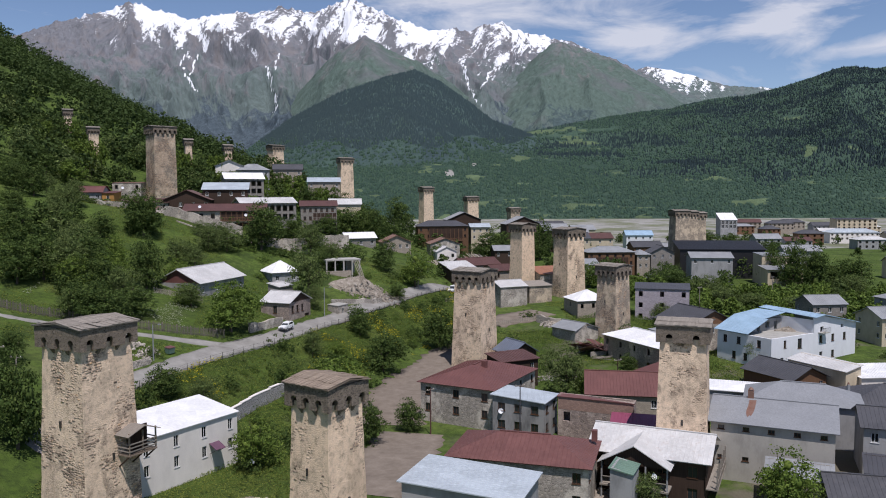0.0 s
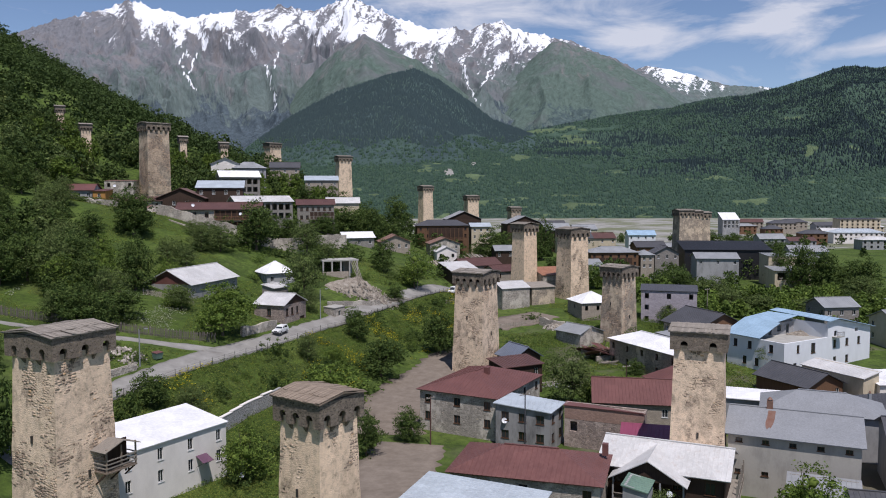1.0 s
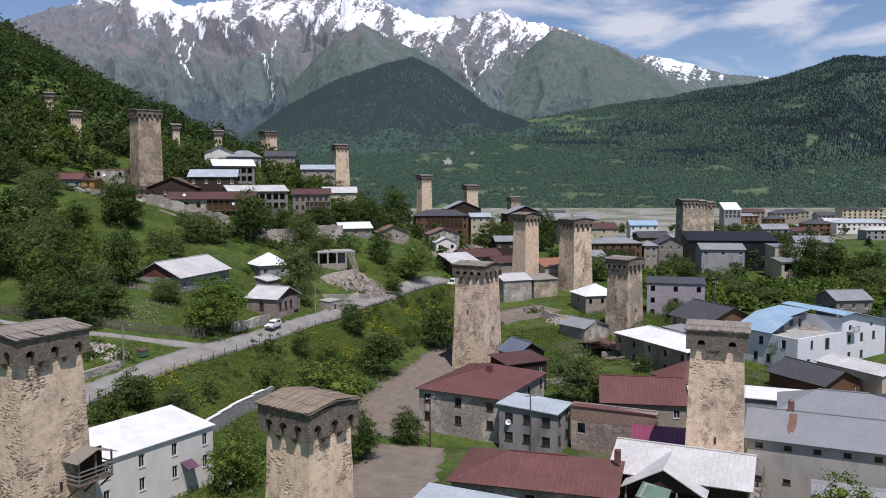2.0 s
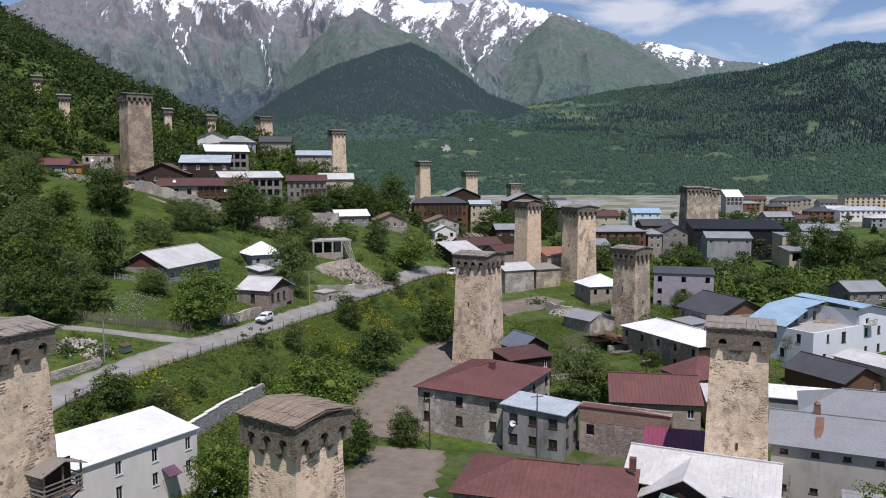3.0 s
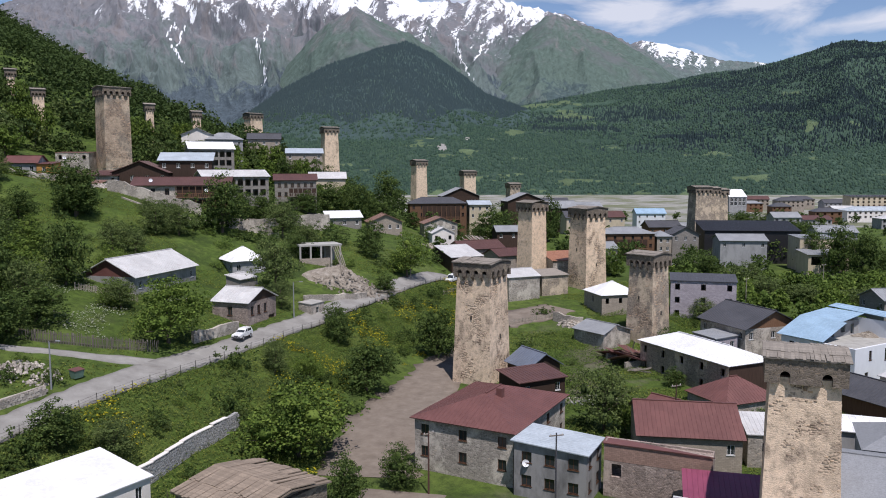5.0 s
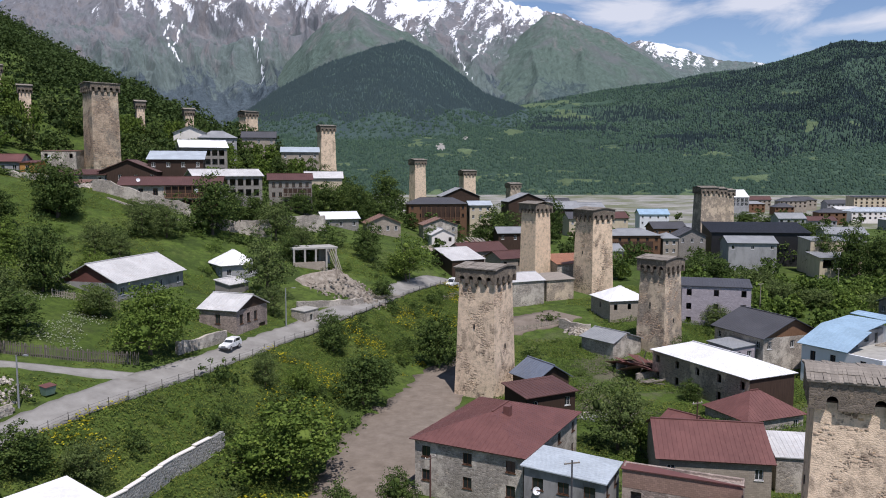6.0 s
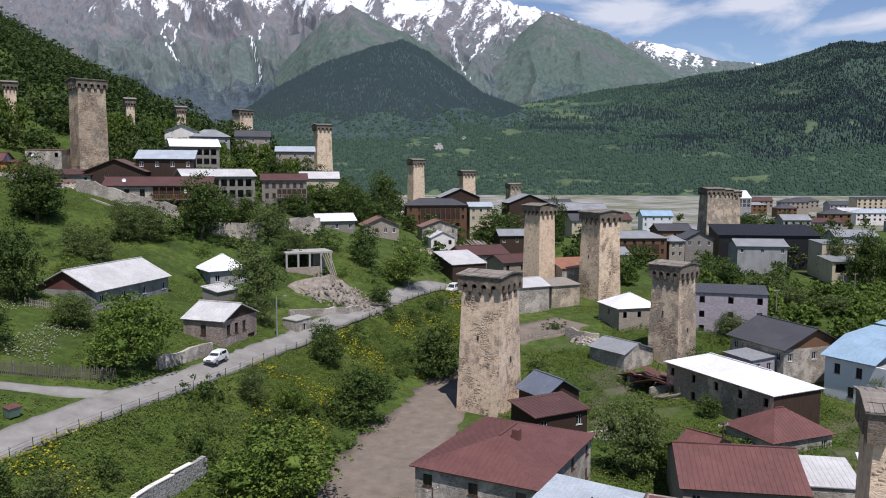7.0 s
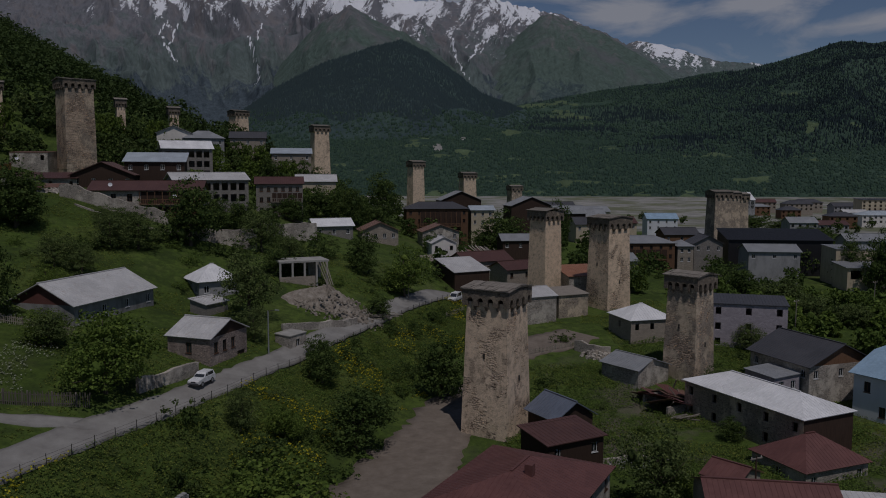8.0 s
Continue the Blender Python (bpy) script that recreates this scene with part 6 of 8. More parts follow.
def west_meadow(x, y):
    xr = np.interp(y, RL[:, 1], RL[:, 0])
    return off_road(x, y) & (x < xr - 2.5)


weeds("weeds", LEAF_WEED, 165000, (-60, 12, 76, 232), 0.9, 0.135, 61, "rank yellow-green weeds on the bank below the road", east_of_road)
weeds("nettles", LEAF_BUSH, 100000, (-60, 12, 76, 232), 1.5, 0.145, 63, "rank green nettles on the bank below the road", lambda x, y: east_of_road(x, y) & (lattice(x / 6 + 70, y / 6 + 10, 12) > 0.45), 4.0)
weeds("meadow_grass", LEAF_WEED, 60000, (-100, -10, 120, 235), 0.45, 0.15, 66, "uneven meadow grass beside the road", west_meadow)
weeds("rough_grass", LEAF_WEED, 60000, (0, 70, 120, 235), 0.7, 0.16, 62, "rough grass between the houses", lambda x, y: off_road(x, y) & (x > 9))
weeds("nettles", LEAF_BUSH, 64000, (10, 62, 122, 206), 1.7, 0.16, 67, "rank green nettles in the gaps between the houses", lambda x, y: ((x > 35) | (y < 189)) & (lattice(x / 5 + 20, y / 5 + 33, 17) > 0.38), 3.5, 0.15)
weeds("yellow_flowers", LEAF_YELLOW, 30000, (-44, 10, 118, 228), 1.5, 0.2, 64, "yellow flowers among the weeds", lambda x, y: east_of_road(x, y) & (lattice(x / 5 + 30, y / 5 + 60, 14) > 0.62), 3.0, 0.75)
weeds("white_umbels", FLOWER_WHITE, 5200, (-76, -42, 140, 168), 0.9, 0.16, 65, "white cow parsley in the meadow", lambda x, y: lattice(x / 4 + 30, y / 4 + 60, 15) > 0.55, 3.0, 0.4)

# woods on the near hillside
rng = np.random.RandomState(77)
N = 6200
fx, fy = rng.uniform(-560, -70, N), rng.uniform(225, 1000, N)
keep = (land(fx, fy) > np.interp(fy, [225, 262, 300, 420, 600], [37, 31, 27, 24, 10])) & (fx > -0.78 * fy - 60)
for hx, hy in HOUSE_SPOTS + TOWER_SPOTS:
    if hy < 300 or hx > -100:
        keep &= np.hypot(fx - hx - 6, fy - hy - 2) > 11
for hx, hy in TOWER_SPOTS:
    keep &= ~((np.abs(fx - hx) < 3.5) & (fy > hy - 6) & (fy < hy + 4))
fx, fy = fx[keep], fy[keep]
fz = land(fx, fy)
base_pts, base_r = crown_points(9, 8.5, 22, np.random.RandomState(4), 0.1)
cen, rad = [], []
for x, y, z in zip(fx, fy, fz):
    s = rng.uniform(0.7, 1.25)
    k = 22 if y < 520 else 12
    cen.append(base_pts[:k] * s * (1, 1, rng.uniform(0.8, 1.2)) + (x, y, z))
    rad.append(base_r[:k] * s * 1.5)
v, f = leaf_cards(np.concatenate(cen), np.concatenate(rad), 6, 1.02, rng, 0.3, 0.3)
wood = part("hillside_wood", np_mesh("hillside_wood", v, f), LEAF_WOOD)
tagged(wood, "dense broadleaf wood on the near hillside", "wood", kind="stuff")


def far_wood(name, side, n, material, seed, size, shape, label, v0=0.03, v1=0.99, thin=0.35, allow=None):
    """Single tree shapes strewn over a mountain side, as one object."""
    grid, bare = side
    rng = np.random.RandomState(seed)
    rows, cols = grid.shape[0] - 6, grid.shape[1]
    r = (v0 + (v1 - v0) * rng.rand(n)) * (rows - 2)
    c = rng.rand(n) * (cols - 2)
    i, j = r.astype(int), c.astype(int)
    a, b = (r - i)[:, None], (c - j)[:, None]
    p = (grid[i, j] * (1 - a) + grid[i + 1, j] * a) * (1 - b) + (grid[i, j + 1] * (1 - a) + grid[i + 1, j + 1] * a) * b
    stand = lattice(p[:, 0] / 150 + 60, p[:, 1] / 150 + p[:, 2] / 60, 71) + 0.5 * (lattice(p[:, 0] / 45, p[:, 2] / 20, 72) - 0.5)
    keep = (bare[i, j] < 0.45) & (stand < thin[1]) & (stand > thin[0])
    if allow:
        keep &= allow((p[:, 0] - 3.8) / (p[:, 1] + 8), (p[:, 2] - 31) / (p[:, 1] + 8), rng.rand(n))
    p = p[keep]
    n = len(p)
    h = size * rng.uniform(0.6, 1.3, n)
    k = 3
    ang = np.arange(k) * 2 * math.pi / k
    ring = np.stack([np.cos(ang), np.sin(ang), np.zeros(k)], 1)
    V = []
    for rr, zz in ([(0.24, 0.0)] if shape == "cone" else [(0.44, 0.0), (0.46, 0.5)]):
        V.append(p[:, None] + (ring[None] * rr * rng.uniform(0.75, 1.25, (n, k, 1)) + (0, 0, zz)) * h[:, None, None] - (0, 0, 1.5))
    V.append(p[:, None] + (0, 0, 0.95) * h[:, None, None] - (0, 0, 1.5))
    V = np.concatenate(V, 1)
    idx = np.arange(V.shape[0] * V.shape[1]).reshape(V.shape[:2])
    F = []
    for q in range(k):
        w = (q + 1) % k
        if shape == "cone":
            F.append(idx[:, [q, w, k]])
        else:
            F += [idx[:, [q, w, k + w]], idx[:, [q, k + w, k + q]], idx[:, [k + q, k + w, 2 * k]]]
    ob = part(name, np_mesh(name, V.reshape(-1, 3), np.concatenate(F)), material)
    ob.data.polygons.foreach_set("use_smooth", np.full(len(ob.data.polygons), shape != "cone"))
    return tagged(ob, label, "wood", kind="stuff")


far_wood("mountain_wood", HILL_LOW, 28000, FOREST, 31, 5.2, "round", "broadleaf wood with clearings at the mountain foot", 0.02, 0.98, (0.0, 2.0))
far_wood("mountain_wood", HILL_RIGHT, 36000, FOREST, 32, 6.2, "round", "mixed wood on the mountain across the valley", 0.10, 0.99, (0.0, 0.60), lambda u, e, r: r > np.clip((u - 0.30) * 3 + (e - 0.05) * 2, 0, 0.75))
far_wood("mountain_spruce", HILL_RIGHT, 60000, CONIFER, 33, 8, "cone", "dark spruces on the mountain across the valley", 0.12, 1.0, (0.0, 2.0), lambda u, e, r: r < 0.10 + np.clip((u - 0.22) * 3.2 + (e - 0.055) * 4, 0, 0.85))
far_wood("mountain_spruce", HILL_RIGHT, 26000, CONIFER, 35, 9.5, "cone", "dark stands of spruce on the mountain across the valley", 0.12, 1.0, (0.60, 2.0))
far_wood("mountain_spruce", HILL_MID, 70000, SPRUCE_HAZED, 34, 8, "cone", "dark spruce forest on the steep hill", 0.2, 1.0, (0.0, 2.0), lambda u, e, r: (e > 0.060 + 0.10 * np.clip(u + 0.03, 0, 0.06) + 0.006 * np.sin(u * 70)) & (r < 0.9))
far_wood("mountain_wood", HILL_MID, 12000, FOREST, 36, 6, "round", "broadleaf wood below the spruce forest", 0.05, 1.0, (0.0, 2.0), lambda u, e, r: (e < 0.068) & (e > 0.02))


# ---- outbuildings and small houses near the towers ----
house(13.4, 142.5, 28, 9.0, 6.5, -8, -0.9, "shed", 0.7, "x", WOOD_DARK, METAL_BROWN, "dark timber shed with a brownish red metal roof", over=0.4, seam=0.6, name="shed", wx=(2, 1))
house(16.0, 154.5, 30, 7.4, 7.0, -8, -1.9, "gable", 2.2, "y", WOOD_DARK, METAL_SLATEBLUE, "small outbuilding with a blue-grey gabled metal roof", over=0.5, seam=0.6, name="shed")
house(44.1, 143.4, 22, 11.0, 9.5, -9, -4.6, "hip", 2.9, "x", STONE_HOUSE, METAL_RED, "old house with a buckled dark red hip roof", over=0.4, wx=(2, 1), wy=(1, 1))
house(34.6, 139.5, 42, 6.2, 5.0, -9, -4.4, "gable", 1.3, "y", WOOD_PALE, METAL_RED, "small board shed with a dull red roof", over=0.3, name="shed")
house(45.6, 124.0, 80, 7.0, 5.5, -9, -2.6, "shed", 0.9, "y", STONE_HOUSE, METAL_PALE, "lean-to with patched pale corrugated sheets", over=0.2, name="shed")
house(-36.5, 180.0, 62, 5.5, 4.0, 2, 9.2, "shed", 0.8, "x", BLOCK_GREY, METAL_PALE, "small shed with two pale sheet roofs behind the road house", over=0.25, name="shed")
house(-21.6, 171.5, 62, 4.2, 3.0, 2, 5.9, "shed", 0.2, "x", STONE_HOUSE, CONCRETE, "low flat-roofed stone kiosk beside the road", over=0.1, seam=0, name="shed", wx=(1, 1))
house(-15.5, 106.0, 50, 3.4, 2.6, -8, -4.6, "gable", 0.8, "y", WOOD_DARK, METAL_GREY, "tiny tarred garden shed", over=0.25, name="shed")
house(-62.0, 113.0, 20, 7.0, 5.0, -3, 5.2, "shed", 0.6, "x", WOOD_DARK, WOOD_GREY, "dark timber barn with a low roof", over=0.4, name="shed", seam=0)
house(88, 118, 10, 20, 10, -9, -2.5, "gable", 2.4, "x", PLASTER_GREY, METAL_GREY, "house under a long grey metal roof", over=0.5, wx=(4, 1), wy=(2, 1))
house(78, 104, -14, 20, 11, -9, 0.4, "gable", 2.0, "x", PLASTER_GREY, METAL_DARK, "house with a dark roof and stairs at its end", over=0.5, wx=(4, 2))
house(47, 82, -14, 15, 10, -10, -4.2, "gable", 1.8, "x", PLASTER_GREY, METAL_DARK, "low building under a dark shingle roof", over=0.4)
house(104, 178, 12, 13, 10, -8, 1.6, "gable", 2.2, "x", PLASTER_CREAM, METAL_GREY, "cream house under a grey metal roof", over=0.5, wx=(3, 2), wy=(2, 2))
house(118, 196, 12, 15, 10, -8, 3.4, "hip", 2.0, "x", PLASTER_GREY, METAL_GREY, "grey house under a grey hip roof", over=0.5, wx=(4, 2))
house(96, 196, 8, 10, 9, -7, 2.4, "gable", 2.0, "x", BLOCK_GREY, METAL_GREY, "block house with a sheet-metal roof", over=0.4, wx=(3, 2), wy=(2, 1))
house(112, 152, 14, 16, 9, -8, -1.6, "gable", 1.8, "x", PLASTER_WHITE, METAL_PALE, "pale house with a weathered sheet roof", over=0.4, wx=(4, 1))
house(-4, 292, 12, 12, 9, 1, 12.2, "gable", 2.2, "y", STONE_HOUSE, METAL_RUST, "old stone house with patched rusty roof", wx=(3, 1), over=0.4)
house(20, 292, 8, 12, 9, 0, 9.6, "gable", 1.8, "x", WOOD_DARK, METAL_GREY, "timber house in the old quarter", wx=(3, 1))
house(44, 262, 12, 11, 9, -2, 6.8, "gable", 1.8, "x", STONE_HOUSE, METAL_GREY, "old stone house with grey sheets", wx=(3, 1))
house(50, 338, 8, 15, 10, 0, 11.4, "gable", 2.4, "x", PLASTER_CREAM, METAL_DARK, "cream house with a dark roof", wx=(4, 1))
house(84, 345, 6, 14, 10, -1, 7.2, "gable", 2.4, "x", WOOD_WARM, METAL_DARK, "brown timber house with a dark roof", wx=(3, 1))
house(112, 330, 4, 16, 10, -2, 6.2, "gable", 2.0, "x", PLASTER_GREY, METAL_GREY, "house with a grey roof", wx=(4, 1))
house(146, 335, -4, 16, 11, -3, 6.0, "gable", 2.4, "x", PLASTER_GREY, METAL_GREY, "grey house among trees", wx=(3, 1))
house(158, 262, -8, 18, 11, -4, 3.6, "gable", 2.2, "x", PLASTER_GREY, METAL_DARK, "dark-roofed house at the village edge", wx=(4, 1))
house(172, 300, -8, 16, 10, -4, 4.0, "gable", 2.2, "x", PLASTER_CREAM, METAL_GREY, "cream house at the village edge", wx=(4, 1))

# ---- the modern quarter across the gravel plain ----
frng = random.Random(12)
far_walls = [PLASTER_CREAM, PLASTER_WHITE, PLASTER_GREY, WOOD_WARM, BLOCK_BEIGE]
far_roofs = [METAL_GREY, METAL_DARK, METAL_BROWN, METAL_GREYBLUE, METAL_PALE]
FAR_LABELS = ["long pale building across the river plain", "grey-roofed house across the river plain", "brown-roofed lodge across the river plain", "white block of flats across the river plain"]
for i, (x, y, lx) in enumerate([(250, 700, 22), (285, 706, 24), (322, 700, 20), (352, 694, 26), (392, 702, 24), (430, 690, 30), (268, 740, 24), (310, 745, 26), (360, 738, 28), (410, 735, 30), (455, 722, 28), (300, 640, 18), (340, 600, 22), (395, 620, 26), (372, 560, 40), (440, 600, 34), (260, 655, 16), (420, 560, 30), (470, 660, 34), (330, 660, 20), (185, 470, 16), (215, 500, 18), (250, 480, 20), (240, 540, 18), (290, 520, 22), (300, 470, 20)]):
    hgt = frng.uniform(4.5, 8.5)
    house(x, y, frng.uniform(-6, 10), lx, 11, -7, -5 + hgt, frng.choice(("gable", "gable", "hip")), frng.uniform(1.6, 3.0), "x", frng.choice(far_walls), frng.choice(far_roofs), FAR_LABELS[i % 4], over=0.5, seam=0, wx=(max(3, lx // 4), 2), win=(1.4, 1.5), glazed=False)


# ---- fences, walls and posts ----
def along(points, step):
    """Evenly spaced points and headings along a line."""
    P = np.array(points, float)
    s = np.concatenate([[0], np.cumsum(np.hypot(*np.diff(P, axis=0).T))])
    out = []
    for t in np.arange(0, s[-1], step):
        x, y = np.interp(t, s, P[:, 0]), np.interp(t, s, P[:, 1])
        x2, y2 = np.interp(t + 0.1, s, P[:, 0]), np.interp(t + 0.1, s, P[:, 1])
        out.append((float(x), float(y), math.degrees(math.atan2(y2 - y, x2 - x))))
    return out


def wire_fence():
    f = base("wire_fence", pose(-33, 135, 0), "rusty post and wire fence along the road edge", "fence")
    line = [(x + 2.3, y - 0.9) for x, y in ROAD_LINE[1:9]]
    post = Build().frustum(0.05, 0.04, -0.4, 1.35, 6).mesh("post")
    post.materials.append(IRON)
    pts = along(line, 2.9)
    r = random.Random(3)
    tops = []
    for x, y, a in pts:
        z = lie(x, y) + 0.1
        ob = part("post", post, None, f)
        ob.matrix_basis = pose(x + 33, y - 135, z, r.uniform(-4, 4), r.uniform(-4, 4), 0)
        tops.append(Vector((x + 33, y - 135, z)))
    for h in (0.45, 0.85, 1.2):
        w = Build()
        for p, q in zip(tops[:-1], tops[1:]):
            w.beam(p + Vector((0, 0, h)), q + Vector((0, 0, h)), 0.018)
        tagged(part("wire", w, IRON, f), kind="stuff")


def picket_fence(line, height, step, label, seed, material=None):
    x0, y0 = line[0]
    f = base("picket_fence", pose(x0, y0, 0), label, "fence")
    r = random.Random(seed)
    pk = [Build().box(-0.05, 0.05, -0.012, 0.012, -0.1, h).add([(-0.05, -0.012, h), (0.05, -0.012, h), (0, -0.012, h + 0.08), (-0.05, 0.012, h), (0.05, 0.012, h), (0, 0.012, h + 0.08)], [(0, 1, 2), (3, 5, 4), (1, 4, 5, 2), (0, 2, 5, 3)]).mesh("picket") for h in (height, height * 1.08, height * 0.93)]
    for m in pk:
        m.materials.append(material or WOOD_PALE)
    pts = along(line, step)
    prev = None
    for i, (x, y, a) in enumerate(pts):
        z = lie(x, y)
        if r.random() < 0.05:
            continue
        ob = part("picket", r.choice(pk), None, f)
        ob.matrix_basis = pose(x - x0, y - y0, z, r.uniform(-3, 3), r.uniform(-4, 4), a)
        if i % 12 == 0:
            p = Vector((x - x0, y - y0, z))
            if prev is not None:
                for h in (0.35, height * 0.8):
                    part("rail", Build().beam(prev + Vector((0, 0.04, h)), p + Vector((0, 0.04, h)), 0.05, 0.08), material or WOOD_PALE, f)
            part("post", Build().box(p.x - 0.07, p.x + 0.07, p.y + 0.06, p.y + 0.2, z - 0.4, z + height + 0.1), WOOD_GREY, f)
            prev = p


def stone_wall(line, height, label, seed, material, size=(0.5, 0.32), thick=0.55, cap=None, name="stone_wall"):
    """A dry-stone wall of single stones that steps along the land."""
    x0, y0 = line[0]
    f = base(name, pose(x0, y0, 0), label, "wall")
    r = random.Random(seed)
    kinds = []
    for k in range(4):
        b = Build()
        lx, ly, lz = size[0] * r.uniform(0.85, 1.15) / 2, thick / 2, size[1] / 2
        pts = []
        for sz in (-1, 1):
            for sx, sy in ((-1, -1), (1, -1), (1, 1), (-1, 1)):
                pts.append((sx * lx * r.uniform(0.82, 1), sy * ly * r.uniform(0.88, 1.05), sz * lz * r.uniform(0.85, 1)))
        b.add(pts, [(3, 2, 1, 0), (4, 5, 6, 7), (0, 1, 5, 4), (1, 2, 6, 5), (2, 3, 7, 6), (3, 0, 4, 7)])
        me = b.mesh("stone")
        me.materials.append(material)
        kinds.append(me)
    core = Build()
    pts = along(line, size[0])
    rows = int(height / size[1])
    for i, (x, y, a) in enumerate(pts):
        z = lie(x, y) - 0.1
        core.box(-size[0] * 0.52, size[0] * 0.52, -thick * 0.36, thick * 0.36, -0.6, height - 0.12, pose(x - x0, y - y0, z, 0, 0, a))
        for j in range(rows):
            ob = part("stone", kinds[(i * 3 + j * 5 + r.randint(0, 3)) % 4], None, f)
            off = size[0] * 0.5 * (j % 2)
            ca, sa = math.cos(radians(a)), math.sin(radians(a))
            ob.matrix_basis = pose(x - x0 + off * ca, y - y0 + off * sa, z + (j + 0.5) * size[1] + r.uniform(-0.03, 0.03), r.uniform(-4, 4), r.uniform(-4, 4), a + r.uniform(-5, 5) + 180 * r.randint(0, 1))
    tagged(part("core", core, material, f), kind="stuff")
    if cap:
        for (x, y, a), (x2, y2, a2) in zip(pts[::6], pts[6::6]):
            L = math.hypot(x2 - x, y2 - y)
            ob = part("coping", Build().box(0, L, -thick * 0.55, thick * 0.55, 0, 0.12), cap, f)
            ob.matrix_basis = pose(x - x0, y - y0, max(lie(x, y), lie(x2, y2)) - 0.1 + rows * size[1] + 0.02, 0, 0, a)


def rough_wall(line, height, label, material, thick=0.6, seed=1, name="stone_wall", crest=None):
    """A farther masonry wall with an uneven crest, one mesh."""
    x0, y0 = line[0]
    r = random.Random(seed)
    b = Build()
    pts = along(line, 1.4)
    rows = []
    for x, y, a in pts:
        z = lie(x, y)
        n = Vector((-math.sin(radians(a)), math.cos(radians(a)), 0)) * thick / 2
        h = height * r.uniform(0.85, 1.08)
        if crest is not None:
            h = max(0.3, crest - z + r.uniform(-0.25, 0.15))
        c = Vector((x, y, z))
        rows.append([c - n + Vector((0, 0, -0.8)), c - n * 0.9 + Vector((0, 0, h)), c + n * 0.9 + Vector((0, 0, h)), c + n + Vector((0, 0, -0.8))])
    k = len(rows)
    b.add([p for q in rows for p in q], [(4 * i + j, 4 * i + 4 + j, 4 * i + 5 + j, 4 * i + 1 + j) for i in range(k - 1) for j in range(3)] + [(0, 1, 2, 3), (4 * k - 1, 4 * k - 2, 4 * k - 3, 4 * k - 4)])
    ob = part(name, b, material)
    tagged(ob, label, "wall")


wire_fence()
picket_fence([(-96, 130.2), (-70, 132.2), (-52, 134.8), (-45, 137.3), (-38.7, 141)], 1.55, 0.2, "grey weathered picket fence beside the track", 4, WOOD_FENCE)
picket_fence([(13, 192), (20, 195), (28, 199)], 1.2, 0.28, "pale picket fence round a garden plot", 5)
picket_fence([(-58, 158), (-52, 160), (-48, 159)], 1.1, 0.25, "short grey picket fence in the garden", 6)
picket_fence([(2.5, 213), (6.5, 222)], 1.1, 0.3, "grey plank fence at the road bend", 7)
stone_wall([(-32.6, 109.0), (-30.4, 114.4), (-28.3, 122.5), (-24.9, 131.1)], 2.3, "dry-stone garden wall with a white coping", 8, STONE_WHITE, cap=PLASTER_WHITE)
stone_wall([(-50.0, 112), (-47.8, 117.5), (-45.6, 122.5)], 1.3, "low dry-stone wall at the road edge", 9, STONE_HOUSE, size=(0.6, 0.36))
rough_wall([(-35.5, 147.0), (-32.6, 152.0), (-30.3, 156.8)], 1.7, "grey stone retaining wall below the road house", STONE_HOUSE, seed=2)
rough_wall([(-24, 178), (-20.5, 181), (-15.5, 187), (-13, 192)], 1.2, "low stone wall along the upper road", STONE_HOUSE, seed=3)
rough_wall([(-72, 214), (-60, 212), (-46, 213), (-35, 215)], 3.6, "pale stone terrace wall below the hillside houses", STONE_HOUSE, seed=4, crest=18.9)
rough_wall([(-42, 236), (-32, 240), (-27, 243)], 3.6, "stone terrace wall on the hillside", STONE_HOUSE, seed=5, crest=18.4)
rough_wall([(-97, 233), (-86, 231), (-76, 229)], 2.6, "rubble terrace wall below old houses", STONE_HOUSE, seed=6, crest=25.5)
rough_wall([(26, 197), (29, 194), (33, 193.5)], 2.0, "crumbling rubble wall by the garden plot", STONE_HOUSE, seed=8)
rough_wall([(20, 150), (26, 152), (31, 150)], 0.9, "tumbled low stone wall in the grass", STONE_HOUSE, seed=10)


